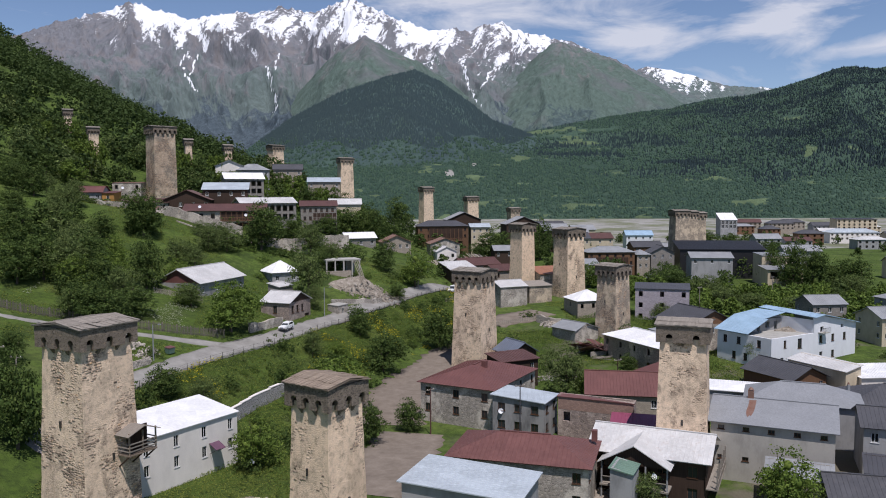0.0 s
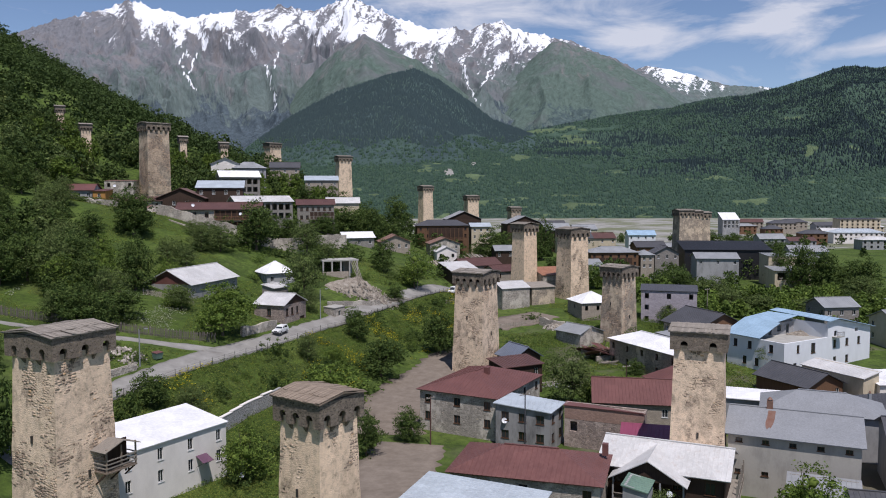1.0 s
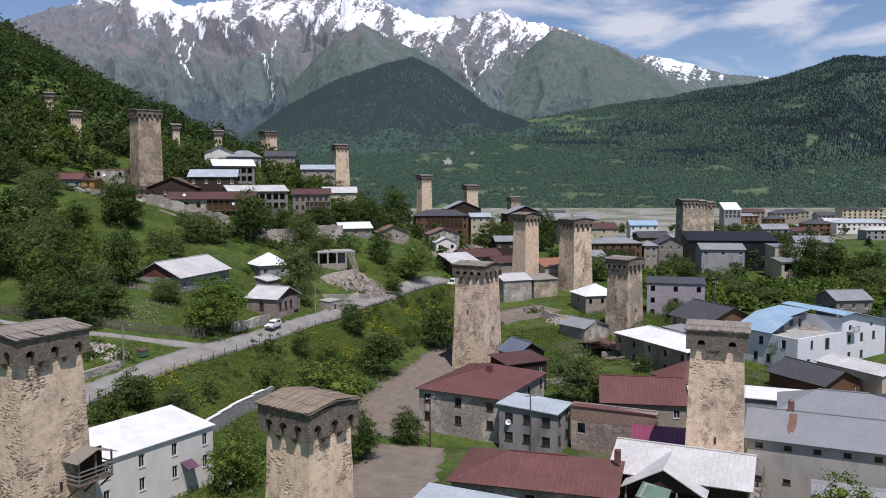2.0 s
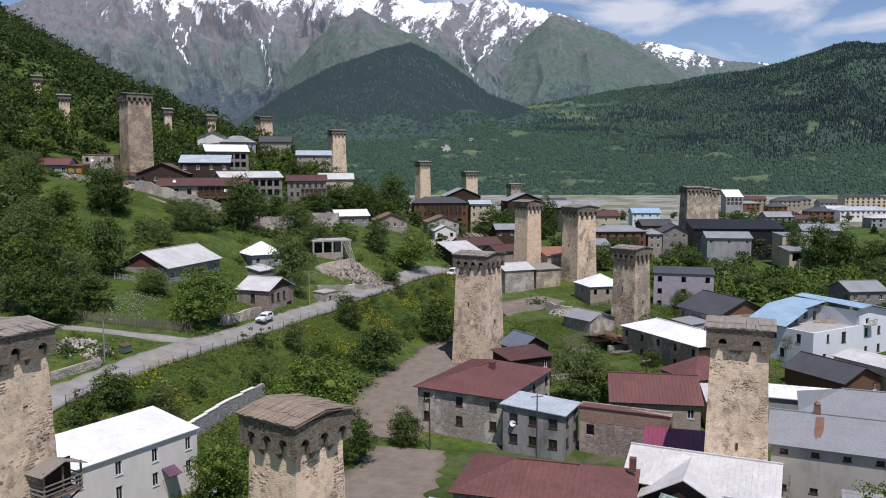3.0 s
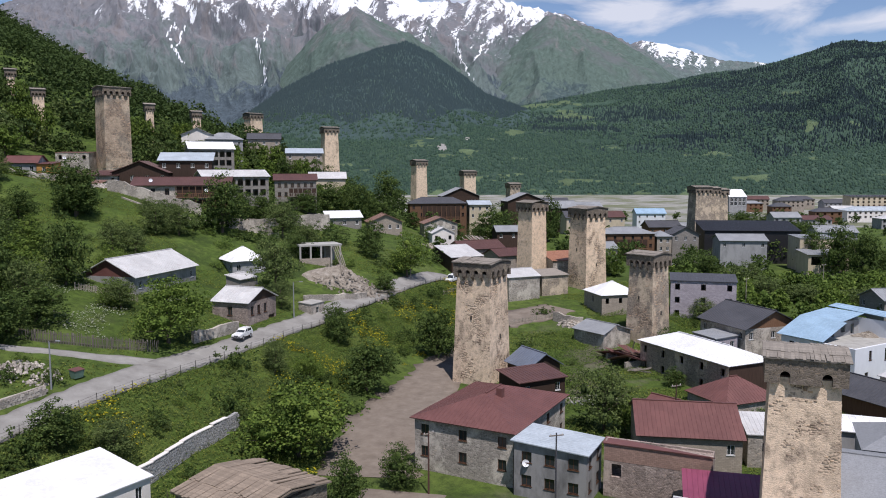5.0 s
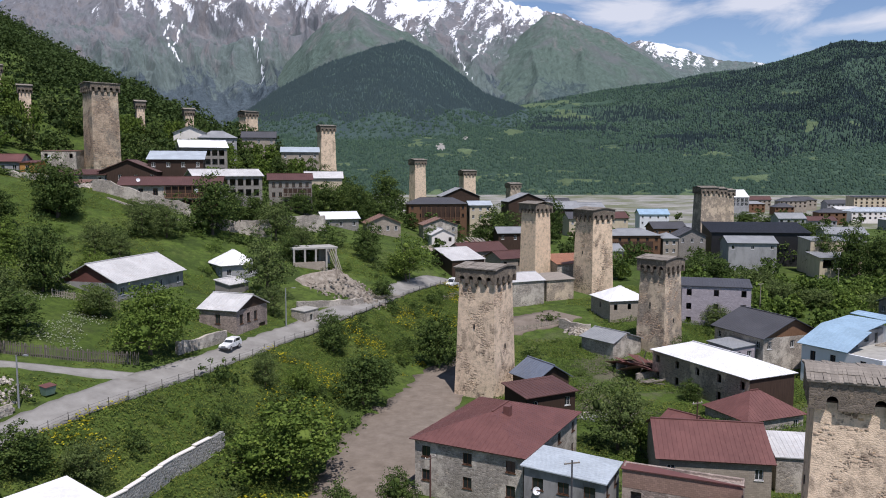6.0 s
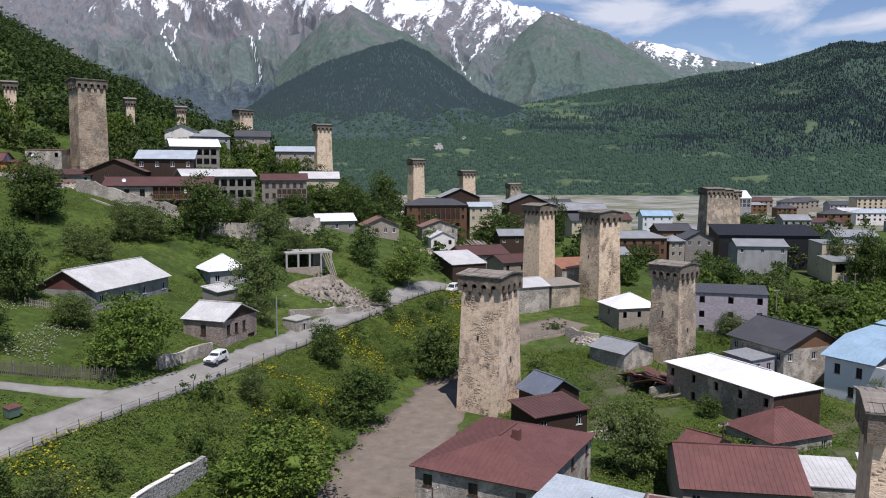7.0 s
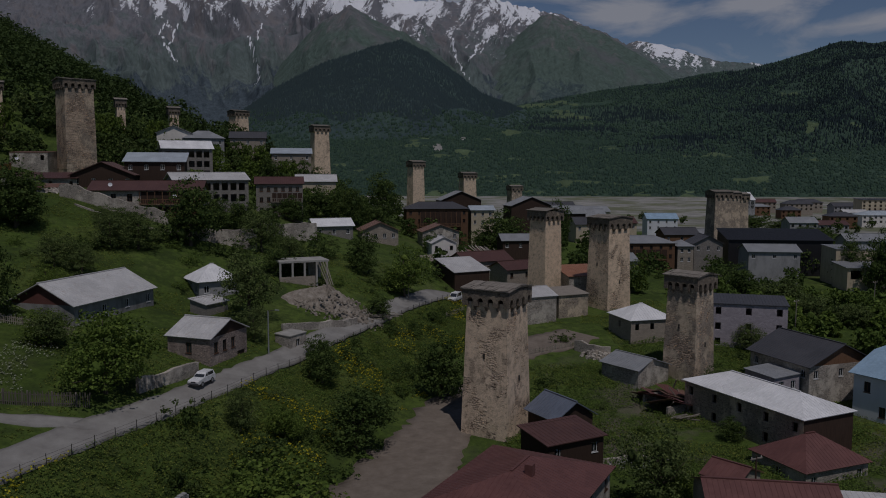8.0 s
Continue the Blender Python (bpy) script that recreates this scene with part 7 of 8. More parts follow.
# ---- vehicles ----
def car(x, y, ang, paint, label, length=4.3, width=1.72, height=1.62, estate=True):
    z = lie(x, y) + 0.2
    c = base("car", pose(x, y, z, 0, 0, ang), label, "car")
    L, W = length / 2, width / 2
    prof = [(-L, 0.45), (-L, 0.95), (-L + 0.05, 1.05), (-L + 0.25, 1.08)]
    prof += [(L - 1.35, 1.06), (L - 0.15, 0.92), (L, 0.8), (L, 0.42)]
    b = Build()
    n = len(prof)
    v = [(px, s * W * (0.97 if pz > 0.9 else 1.0), pz) for s in (-1, 1) for px, pz in prof]
    f = [tuple(range(n)), tuple(reversed(range(n, 2 * n)))] + [(i, n + i, n + (i + 1) % n, (i + 1) % n) for i in range(n)]
    b.add(v, f)
    part("body", b, paint, c)
    roof_back, roof_front = -L + 0.35, L - 2.0
    cab = Build()
    lo = [(-L + 0.1, 1.07), (L - 1.25, 1.05)]
    q = []
    for s in (-1, 1):
        q += [(lo[0][0], s * W * 0.95, 1.06), (lo[1][0], s * W * 0.95, 1.05), (roof_front, s * W * 0.8, height), (roof_back, s * W * 0.8, height)]
    cab.add(q, [(0, 1, 2, 3), (7, 6, 5, 4), (0, 4, 5, 1), (1, 5, 6, 2), (2, 6, 7, 3), (3, 7, 4, 0)])
    cb = part("cabin", cab, paint, c)
    g = Build()
    g.add([(L - 1.29 + 0.03, -W * 0.86, 1.12), (L - 1.29 + 0.03, W * 0.86, 1.12), (roof_front + 0.06, W * 0.72, height - 0.08), (roof_front + 0.06, -W * 0.72, height - 0.08)], [(0, 1, 2, 3)])
    part("windscreen", g, GLASS, c, "dark windscreen")
    for s in (-1, 1):
        for a0, a1 in ((-L + 0.45, -0.35), (-0.25, L - 1.55)):
            g = Build()
            k = 0.055
            g.add([(a0, s * (W * 0.95 + 0.012 - k * 0.4), 1.12), (a1, s * (W * 0.95 + 0.012 - k * 0.4), 1.12), (min(a1, roof_front - 0.05), s * (W * 0.80 + 0.03), height - 0.1), (max(a0, roof_back + 0.1), s * (W * 0.80 + 0.03), height - 0.1)], [(0, 1, 2, 3)])
            part("side_window", g, GLASS, c)
        part("headlight", Build().box(L - 0.02, L + 0.03, s * W * 0.62 - 0.14, s * W * 0.62 + 0.14, 0.62, 0.80), FRAME_WHITE, c)
        for wx in (-L + 0.8, L - 0.85):
            t = Build().frustum(0.34, 0.34, -0.1, 0.1, 16)
            wheel = part("wheel", t, IRON, c)
            wheel.matrix_basis = pose(wx, s * (W - 0.08), 0.34, 90, 0, 0)
            part("rim", Build().frustum(0.2, 0.2, -0.112, 0.112, 12), METAL_GREY, wheel)
    part("bumper", Build().box(L - 0.02, L + 0.09, -W * 0.95, W * 0.95, 0.36, 0.56), METAL_DARK, c)
    part("grille", Build().box(L - 0.01, L + 0.02, -W * 0.42, W * 0.42, 0.62, 0.8), METAL_DARK, c)
    return c


CAR_WHITE = metal_mat("white_car_paint", (0.75, 0.76, 0.76), 0.05, rough=0.25)
car(-29.4, 152.6, -106, CAR_WHITE, "white off-road car parked by the stone wall", 3.9, 1.6, 1.6)
car(4.5, 226.0, -115, CAR_WHITE, "old white van parked at the road end", 4.4, 1.8, 1.95)
car(78, 287, -60, CAR_WHITE, "white minibus on the village square", 4.9, 1.9, 2.1)
car(84, 281, 200, CAR_WHITE, "white car parked between houses", 4.2, 1.7, 1.5)


# ---- poles, lamps, dishes ----
def pole(x, y, height, label, lamp=False, ang=0.0, material=None, arms=1, z=None):
    z = lie(x, y) if z is None else z
    p = base("street_lamp" if lamp else "utility_pole", pose(x, y, z, 0, 0, ang), label, "lamp post" if lamp else "pole")
    part("pole", Build().frustum(0.12, 0.08, -0.5, height, 8), material or WOOD_GREY, p)
    if lamp:
        part("arm", Build().beam((0, 0, height - 0.05), (1.3, 0, height + 0.15), 0.07), IRON, p)
        part("lamp_head", Build().box(1.2, 1.8, -0.13, 0.13, height + 0.08, height + 0.22), METAL_GREY, p)
    else:
        for i in range(arms):
            part("crossarm", Build().box(-0.8, 0.8, -0.05, 0.05, height - 0.35 - 0.5 * i, height - 0.23 - 0.5 * i), WOOD_GREY, p)
            for s in (-0.65, 0, 0.65):
                ob = part("insulator", Build().frustum(0.05, 0.04, 0, 0.16, 6), PLASTER_WHITE, p)
                ob.matrix_basis = pose(s, 0, height - 0.22 - 0.5 * i)
    return p


pole(-24.0, 167.6, 6.6, "grey street lamp beside the block house", True, -20, METAL_GREY)
pole(-45.6, 123.6, 6.0, "pale street lamp at the road edge", True, -25, METAL_GREY)
pole(-5.2, 214.5, 8.0, "grey timber pole at the road bend", False, 20, arms=1)
pole(14.0, 108.5, 10.2, "dark iron mast beside the annex", False, 15, METAL_DARK, 1)
pole(0.6, 117.0, 7.5, "dark rusty post at the house corner", False, 40, METAL_BROWN, 1)
pole(33.0, 131.0, 9.0, "tall dark wooden pole behind the red roof", False, 25, WOOD_DARK, 1)
pole(55.5, 84.0, 11.5, "dark wooden utility pole by the grey house", False, 10, WOOD_DARK, 2)
pole(-54.5, 98.0, 8.0, "leaning wooden pole at the meadow edge", False, 0, WOOD_GREY, 1)
pole(-58.5, 101.0, 7.0, "wooden pole at the meadow edge", False, 0, WOOD_GREY, 1)
pole(70.0, 205.0, 8.5, "grey timber utility pole", False, 30)
pole(100.0, 232.0, 9.0, "grey timber utility pole", False, 30)


def dish(x, y, z, ang, size=0.9, label="white satellite dish on a short bracket"):
    d = base("satellite_dish", pose(x, y, z, 0, 0, ang), label, "satellite dish")
    b = Build()
    rings, n = 4, 14
    vs = [(0, 0.0, 0)]
    for i in range(1, rings + 1):
        r = size / 2 * i / rings
        vs += [(r * math.cos(2 * math.pi * k / n), -0.35 * r * r / size * 2, r * math.sin(2 * math.pi * k / n)) for k in range(n)]
    fs = [(0, 1 + k, 1 + (k + 1) % n) for k in range(n)]
    for i in range(rings - 1):
        fs += [(1 + i * n + k, 1 + (i + 1) * n + k, 1 + (i + 1) * n + (k + 1) % n, 1 + i * n + (k + 1) % n) for k in range(n)]
    b.add(vs, fs)
    ob = part("reflector", b, PLASTER_BRIGHT, d)
    ob.matrix_basis = pose(0, -0.1, 0, -25, 0, 0)
    part("bracket", Build().beam((0, 0, 0), (0, 0.1, -0.7), 0.05), IRON, d)
    part("feed_arm", Build().beam((0, -0.15, -0.35), (0, -0.6, 0.1), 0.03), IRON, d)


dish(-23.6, 100.0, -5.6, 30, 0.7)
dish(11.6, 116.2, -3.0, 10, 0.85)
dish(28.3, 87.4, -3.2, 20, 0.75)
dish(-68, 221.8, 27.5, 20, 0.9)
dish(-55.5, 224.6, 25.0, 20, 0.9)
dish(-100, 246.5, 33.2, 20, 0.9)


# ---- balcony, chimney, awning and other additions ----
def tower_balcony():
    b = base("wooden_balcony", pose(-34.6, 74, 0, 0, 0, 62), "weathered timber balcony hung on the stone tower", "balcony")
    part("floor", Build().box(4.4, 8.2, -1.7, 0.3, 2.6, 2.75), WOOD_BROWN, b)
    for x in (4.5, 6.3, 8.1):
        part("post", Build().box(x - 0.07, x + 0.07, -1.66, -1.52, 2.76, 5.2), WOOD_BROWN, b)
        part("bracket", Build().beam((x, -1.5, 2.6), (x, 0.1, 1.3), 0.14), WOOD_DARK, b)
    for z in (3.1, 3.5, 3.9):
        part("rail", Build().box(4.45, 8.15, -1.72, -1.66, z, z + 0.12), WOOD_GREY, b)
        part("rail", Build().box(4.36, 4.42, -1.66, 0.2, z, z + 0.12), WOOD_GREY, b)
        part("rail", Build().box(8.18, 8.24, -1.66, 0.2, z, z + 0.12), WOOD_GREY, b)
    part("back_wall", Build().box(5.4, 8.0, -0.35, -0.25, 2.76, 5.4), WOOD_DARK, b)
    part("roof", Build().slab([(4.0, -2.0, 4.95), (6.3, -2.0, 5.75), (6.3, 0.3, 5.75), (4.0, 0.3, 4.95)], 0.08), WOOD_GREY, b)
    part("roof", Build().slab([(6.3, -2.0, 5.75), (8.5, -2.0, 4.95), (8.5, 0.3, 4.95), (6.3, 0.3, 5.75)], 0.08), WOOD_GREY, b)


tower_balcony()


def chimney(x, y, z, ang, w, h, label, material, hood=True):
    c = base("chimney", pose(x, y, z, 0, 0, ang), label, "chimney")
    part("chimney_body", Build().box(-w / 2, w / 2, -w / 2, w / 2, -0.8, h), material, c)
    if hood:
        part("hood", Build().frustum(w * 0.5, w * 0.18, h + 0.12, h + 0.42, 10), METAL_RUST, c)
        for sx, sy in ((1, 1), (-1, 1), (1, -1), (-1, -1)):
            part("stay", Build().beam((sx * w * 0.35, sy * w * 0.35, h - 0.02), (sx * w * 0.3, sy * w * 0.3, h + 0.16), 0.03), IRON, c)


chimney(45.5, 102.3, 2.5, -24, 0.75, 1.2, "rust-stained brick chimney with a metal hood", METAL_RUST)
chimney(9.6, 128.0, 1.6, 62, 0.8, 0.9, "low maroon metal-clad chimney", METAL_RED, False)
chimney(66.0, 116.5, -0.6, 0, 0.4, 1.6, "thin metal stove pipe on a grey roof", METAL_GREY)
chimney(22.0, 92.0, 0.6, 74, 0.7, 0.6, "small roof hatch clad in red metal", METAL_RED, False)

aw = base("awning", pose(-35.2, 89.5, 0, 0, 0, 58), "small plum-coloured metal awning over a house door", "awning")
part("canopy", Build().slab([(11.6, -1.2, -3.6), (13.3, -1.2, -3.6), (13.3, 0.2, -2.9), (11.6, 0.2, -2.9)], 0.06), METAL_PLUM, aw)
for x in (11.7, 13.2):
    part("strut", Build().beam((x, -1.1, -3.65), (x, 0.25, -4.4), 0.05), IRON, aw)


def porch():
    """The cross gable and open porch before the crumpled white roof."""
    p = base("porch", pose(35.2, 87.0, 0, 0, 0, 66), "open timber porch with a white metal gable roof", "porch")
    y0, y1, x0, x1 = 4.4, 13.4, -2.4, 5.4
    ym, ze, zr = 8.9, -2.3, 0.25
    part("roof", Build().slab([(x0, y0, ze), (x1, y0, ze), (x1, ym, zr), (x0, ym, zr)], 0.1), METAL_PALE, p)
    part("roof", Build().slab([(x0, ym, zr), (x1, ym, zr), (x1, y1, ze), (x0, y1, ze)], 0.1), METAL_PALE, p)
    part("gable", Build().add([(x0 + 0.5, y0 + 0.5, ze), (x0 + 0.5, y1 - 0.5, ze), (x0 + 0.5, ym, zr - 0.25), (x0 + 0.62, y0 + 0.5, ze), (x0 + 0.62, y1 - 0.5, ze), (x0 + 0.62, ym, zr - 0.25)], [(0, 2, 1), (3, 4, 5), (0, 1, 4, 3), (1, 2, 5, 4), (2, 0, 3, 5)]), WOOD_DARK, p)
    for y in (y0 + 0.5, ym - 1.4, ym + 1.4, y1 - 0.5):
        part("post", Build().box(x0 + 0.45, x0 + 0.63, y - 0.09, y + 0.09, -8.5, ze - 0.02), PLASTER_GREY, p)
    part("floor", Build().box(x0 + 0.3, 0.6, y0 + 0.3, y1 - 0.3, -5.3, -5.1), WOOD_GREY, p)
    part("rail", Build().box(x0 + 0.4, x0 + 0.5, y0 + 0.6, y1 - 0.6, -4.2, -4.1), WOOD_GREY, p)


porch()


# ---- ruins, rubble and heaps ----
def frame_ruin():
    r = base("unfinished_building", pose(-28.5, 199.5, 0, 0, 0, 24), "roofless concrete frame of an unfinished building", "building")
    zb, zt = lie(-26, 202) - 1, 13.6
    part("slab", Build().box(0, 9.5, 0, 6, zt, zt + 0.35), CONCRETE, r)
    for x in (0.2, 2.5, 4.8, 7.1, 9.1):
        for y in (0.2, 5.6):
            part("column", Build().box(x - 0.18, x + 0.18, y - 0.18, y + 0.18, zb, zt), CONCRETE, r)
    part("wall", Build().box(0, 9.5, 5.75, 6, zb, zt - 0.6), BLOCK_BEIGE, r)
    part("wall", Build().box(0, 6.8, -0.05, 0.2, zb - 1, zt - 2.6), BLOCK_BEIGE, r)
    for i in range(4):
        part("prop", Build().beam((7.2 + 0.5 * i, -0.3, zt), (8.6 + 0.35 * i, -1.9, zb + 0.2), 0.14), WOOD_PALE, r)


frame_ruin()


def mound(x, y, rx, ry, h, material, label, seed, name="earth_mound"):
    rng = np.random.RandomState(seed)
    n, m = 30, 12
    vs, fs = [(0, 0, h * rng.uniform(0.9, 1.1))], []
    for i in range(1, m + 1):
        t = i / m
        for k in range(n):
            a = 2 * math.pi * k / n
            e = 1 + 0.18 * math.sin(3 * a + seed) + rng.normal(0, 0.04)
            px, py = rx * t * math.cos(a) * e, ry * t * math.sin(a) * e
            z = h * (1 - t) ** 0.9 * (1 + rng.normal(0, 0.06)) + rng.normal(0, 0.12) * (1 - t)
            z += lie(x + px, y + py) - lie(x, y) - (0.25 if i == m else 0)
            vs.append((px, py, z))
    fs = [(0, 1 + k, 1 + (k + 1) % n) for k in range(n)]
    for i in range(m - 1):
        fs += [(1 + i * n + k, 1 + (i + 1) * n + k, 1 + (i + 1) * n + (k + 1) % n, 1 + i * n + (k + 1) % n) for k in range(n)]
    ob = part(name, Build().add(vs, fs), material)
    ob.matrix_basis = pose(x, y, lie(x, y))
    return tagged(ob, label, name.replace("_", " "))


def stone_scatter(x, y, rx, ry, n, size, label, seed, material=None, heap=0.0):
    """Broken stones lying over one another."""
    r = random.Random(seed)
    b = Build()
    for i in range(n):
        a, d = r.uniform(0, 6.28), math.sqrt(r.random())
        px, py = x + rx * d * math.cos(a), y + ry * d * math.sin(a)
        k = size * r.uniform(0.4, 1.3)
        q = Build()
        q.frustum(k * 0.55, k * r.uniform(0.25, 0.4), -k * 0.3, k * r.uniform(0.25, 0.5), 5, turn=r.uniform(0, 6))
        m = pose(px - x, py - y, lie(px, py) - lie(x, y) + heap * (1 - d) * r.uniform(0.7, 1.0) + 0.05, r.uniform(-30, 30), r.uniform(-30, 30), 0)
        b.add([m @ Vector(v) for v in q.v], q.f)
    ob = part("stone_heap", b, material or STONE_HOUSE)
    ob.matrix_basis = pose(x, y, lie(x, y))
    return tagged(ob, label, "stones", kind="stuff")


mound(-19.0, 195.5, 7.5, 5.5, 3.6, RUBBLE, "large heap of pale earth and broken masonry", 3)
mound(22.5, 92.0, 3.0, 2.0, 0.8, RUBBLE, "small heap of stones", 6)
stone_scatter(-20.0, 84.5, 6.5, 5.5, 260, 0.6, "grey stones heaped below the white house", 46, heap=2.3)
mound(-20.0, 84.5, 6.0, 5.0, 2.4, RUBBLE, "heap of stones below the white house", 8)
stone_scatter(-50, 126, 4.5, 3.0, 240, 0.42, "tumbled grey stones and rubbish by the road", 41, heap=0.7)
stone_scatter(-17.5, 194.5, 8.5, 6.5, 420, 0.42, "broken masonry strewn over the earth heap", 42, RUBBLE, heap=3.3)
stone_scatter(-81, 228, 9, 3.0, 300, 0.7, "rubble slope of fallen terrace stones", 43, heap=1.2)
stone_scatter(29.5, 194.0, 3.0, 2.2, 120, 0.6, "heap of tumbled wall stones", 44, heap=1.7)
stone_scatter(25, 151, 6, 1.5, 90, 0.5, "stones of a ruined wall in the grass", 45, STONE_WHITE, heap=0.5)
rough_wall([(-77, 218.5), (-66, 217), (-54, 217.5)], 2.8, "pale stone terrace wall before the long hillside house", STONE_HOUSE, seed=14)
rough_wall([(-104, 226), (-96, 225), (-88, 224)], 2.2, "dry-stone wall below the upper cottages", STONE_HOUSE, seed=15)
mound(30.0, 194.0, 2.5, 2.0, 1.6, RUBBLE, "tumbled stones of an old wall", 9)


def loose_timber(x, y, n, spread_, length, seed, label, material=None, lift=0.0):
    r = random.Random(seed)
    t = base("timber_pile", pose(x, y, lie(x, y) + lift), label, "timber")
    for i in range(n):
        a = r.uniform(-0.5, 0.5)
        L = length * r.uniform(0.6, 1.1)
        cx, cy, z = r.uniform(-spread_, spread_), r.uniform(-spread_ * 0.4, spread_ * 0.4), 0.1 + 0.12 * (i % 5)
        part("beam", Build().beam((cx - L / 2 * math.cos(a), cy - L / 2 * math.sin(a), z), (cx + L / 2 * math.cos(a), cy + L / 2 * math.sin(a), z + r.uniform(-0.1, 0.4)), 0.16, 0.12), material or WOOD_PALE, t)


loose_timber(-10.5, 197.0, 16, 2.5, 5.0, 4, "pile of pale salvaged beams beside the rubble", lift=0.3)
loose_timber(37.0, 167.0, 9, 1.6, 3.0, 5, "broken beams beside the fallen shed", WOOD_GREY, 0.2)


def fallen_shed():
    s = base("collapsed_shed", pose(37.4, 172.6, lie(37.4, 172.6), 0, 0, 30), "collapsed shed of rusty red roofing sheets", "shed")
    r = random.Random(21)
    for i in range(14):
        w, l = r.uniform(2.2, 3.6), r.uniform(2.6, 4.4)
        ob = part("sheet", roof_plane((0, 0, 0), (w, 0, 0), (w, l, 0), (0, l, 0), 0.03, 0.4), METAL_RED if i % 3 else METAL_RUST, s)
        ob.matrix_basis = pose(-4.4 + 1.5 * (i % 5) + r.uniform(-0.5, 0.5), -2.6 + 2.3 * (i // 5), 2.5 - 0.3 * (i % 5) + r.uniform(-0.25, 0.4), r.uniform(-28, 14), r.uniform(2, 22), r.uniform(-35, 35))
    for i in range(8):
        p = Vector((r.uniform(-4, 3.4), r.uniform(-2.6, 3.6), r.uniform(0.2, 1.2)))
        part("rafter", Build().beam(p, p + Vector((r.uniform(-1.8, 1.8), r.uniform(-2, 2), r.uniform(0.6, 2.4))), 0.14, 0.16), WOOD_GREY, s)
    part("wall", Build().box(-4, 2.5, 2.6, 3.1, -1, 1.7), STONE_HOUSE, s)
    part("wall", Build().box(-4, 2.5, -2.2, -1.8, -1, 1.0), STONE_HOUSE, s)


fallen_shed()

bin_ = base("waste_container", pose(-44.2, 127.5, lie(-44.2, 127.5), 0, 0, 65), "green metal waste container with a red lid", "container")
part("body", Build().add([(-0.6, -0.4, 0.1), (0.6, -0.4, 0.1), (0.6, 0.4, 0.1), (-0.6, 0.4, 0.1), (-0.75, -0.55, 1.1), (0.75, -0.55, 1.1), (0.75, 0.55, 1.1), (-0.75, 0.55, 1.1)], [(3, 2, 1, 0), (4, 5, 6, 7), (0, 1, 5, 4), (1, 2, 6, 5), (2, 3, 7, 6), (3, 0, 4, 7)]), METAL_GREEN, bin_)
part("lid", Build().slab([(-0.8, -0.6, 1.12), (0.8, -0.6, 1.12), (0.8, 0.6, 1.3), (-0.8, 0.6, 1.3)], 0.06), METAL_RED, bin_)


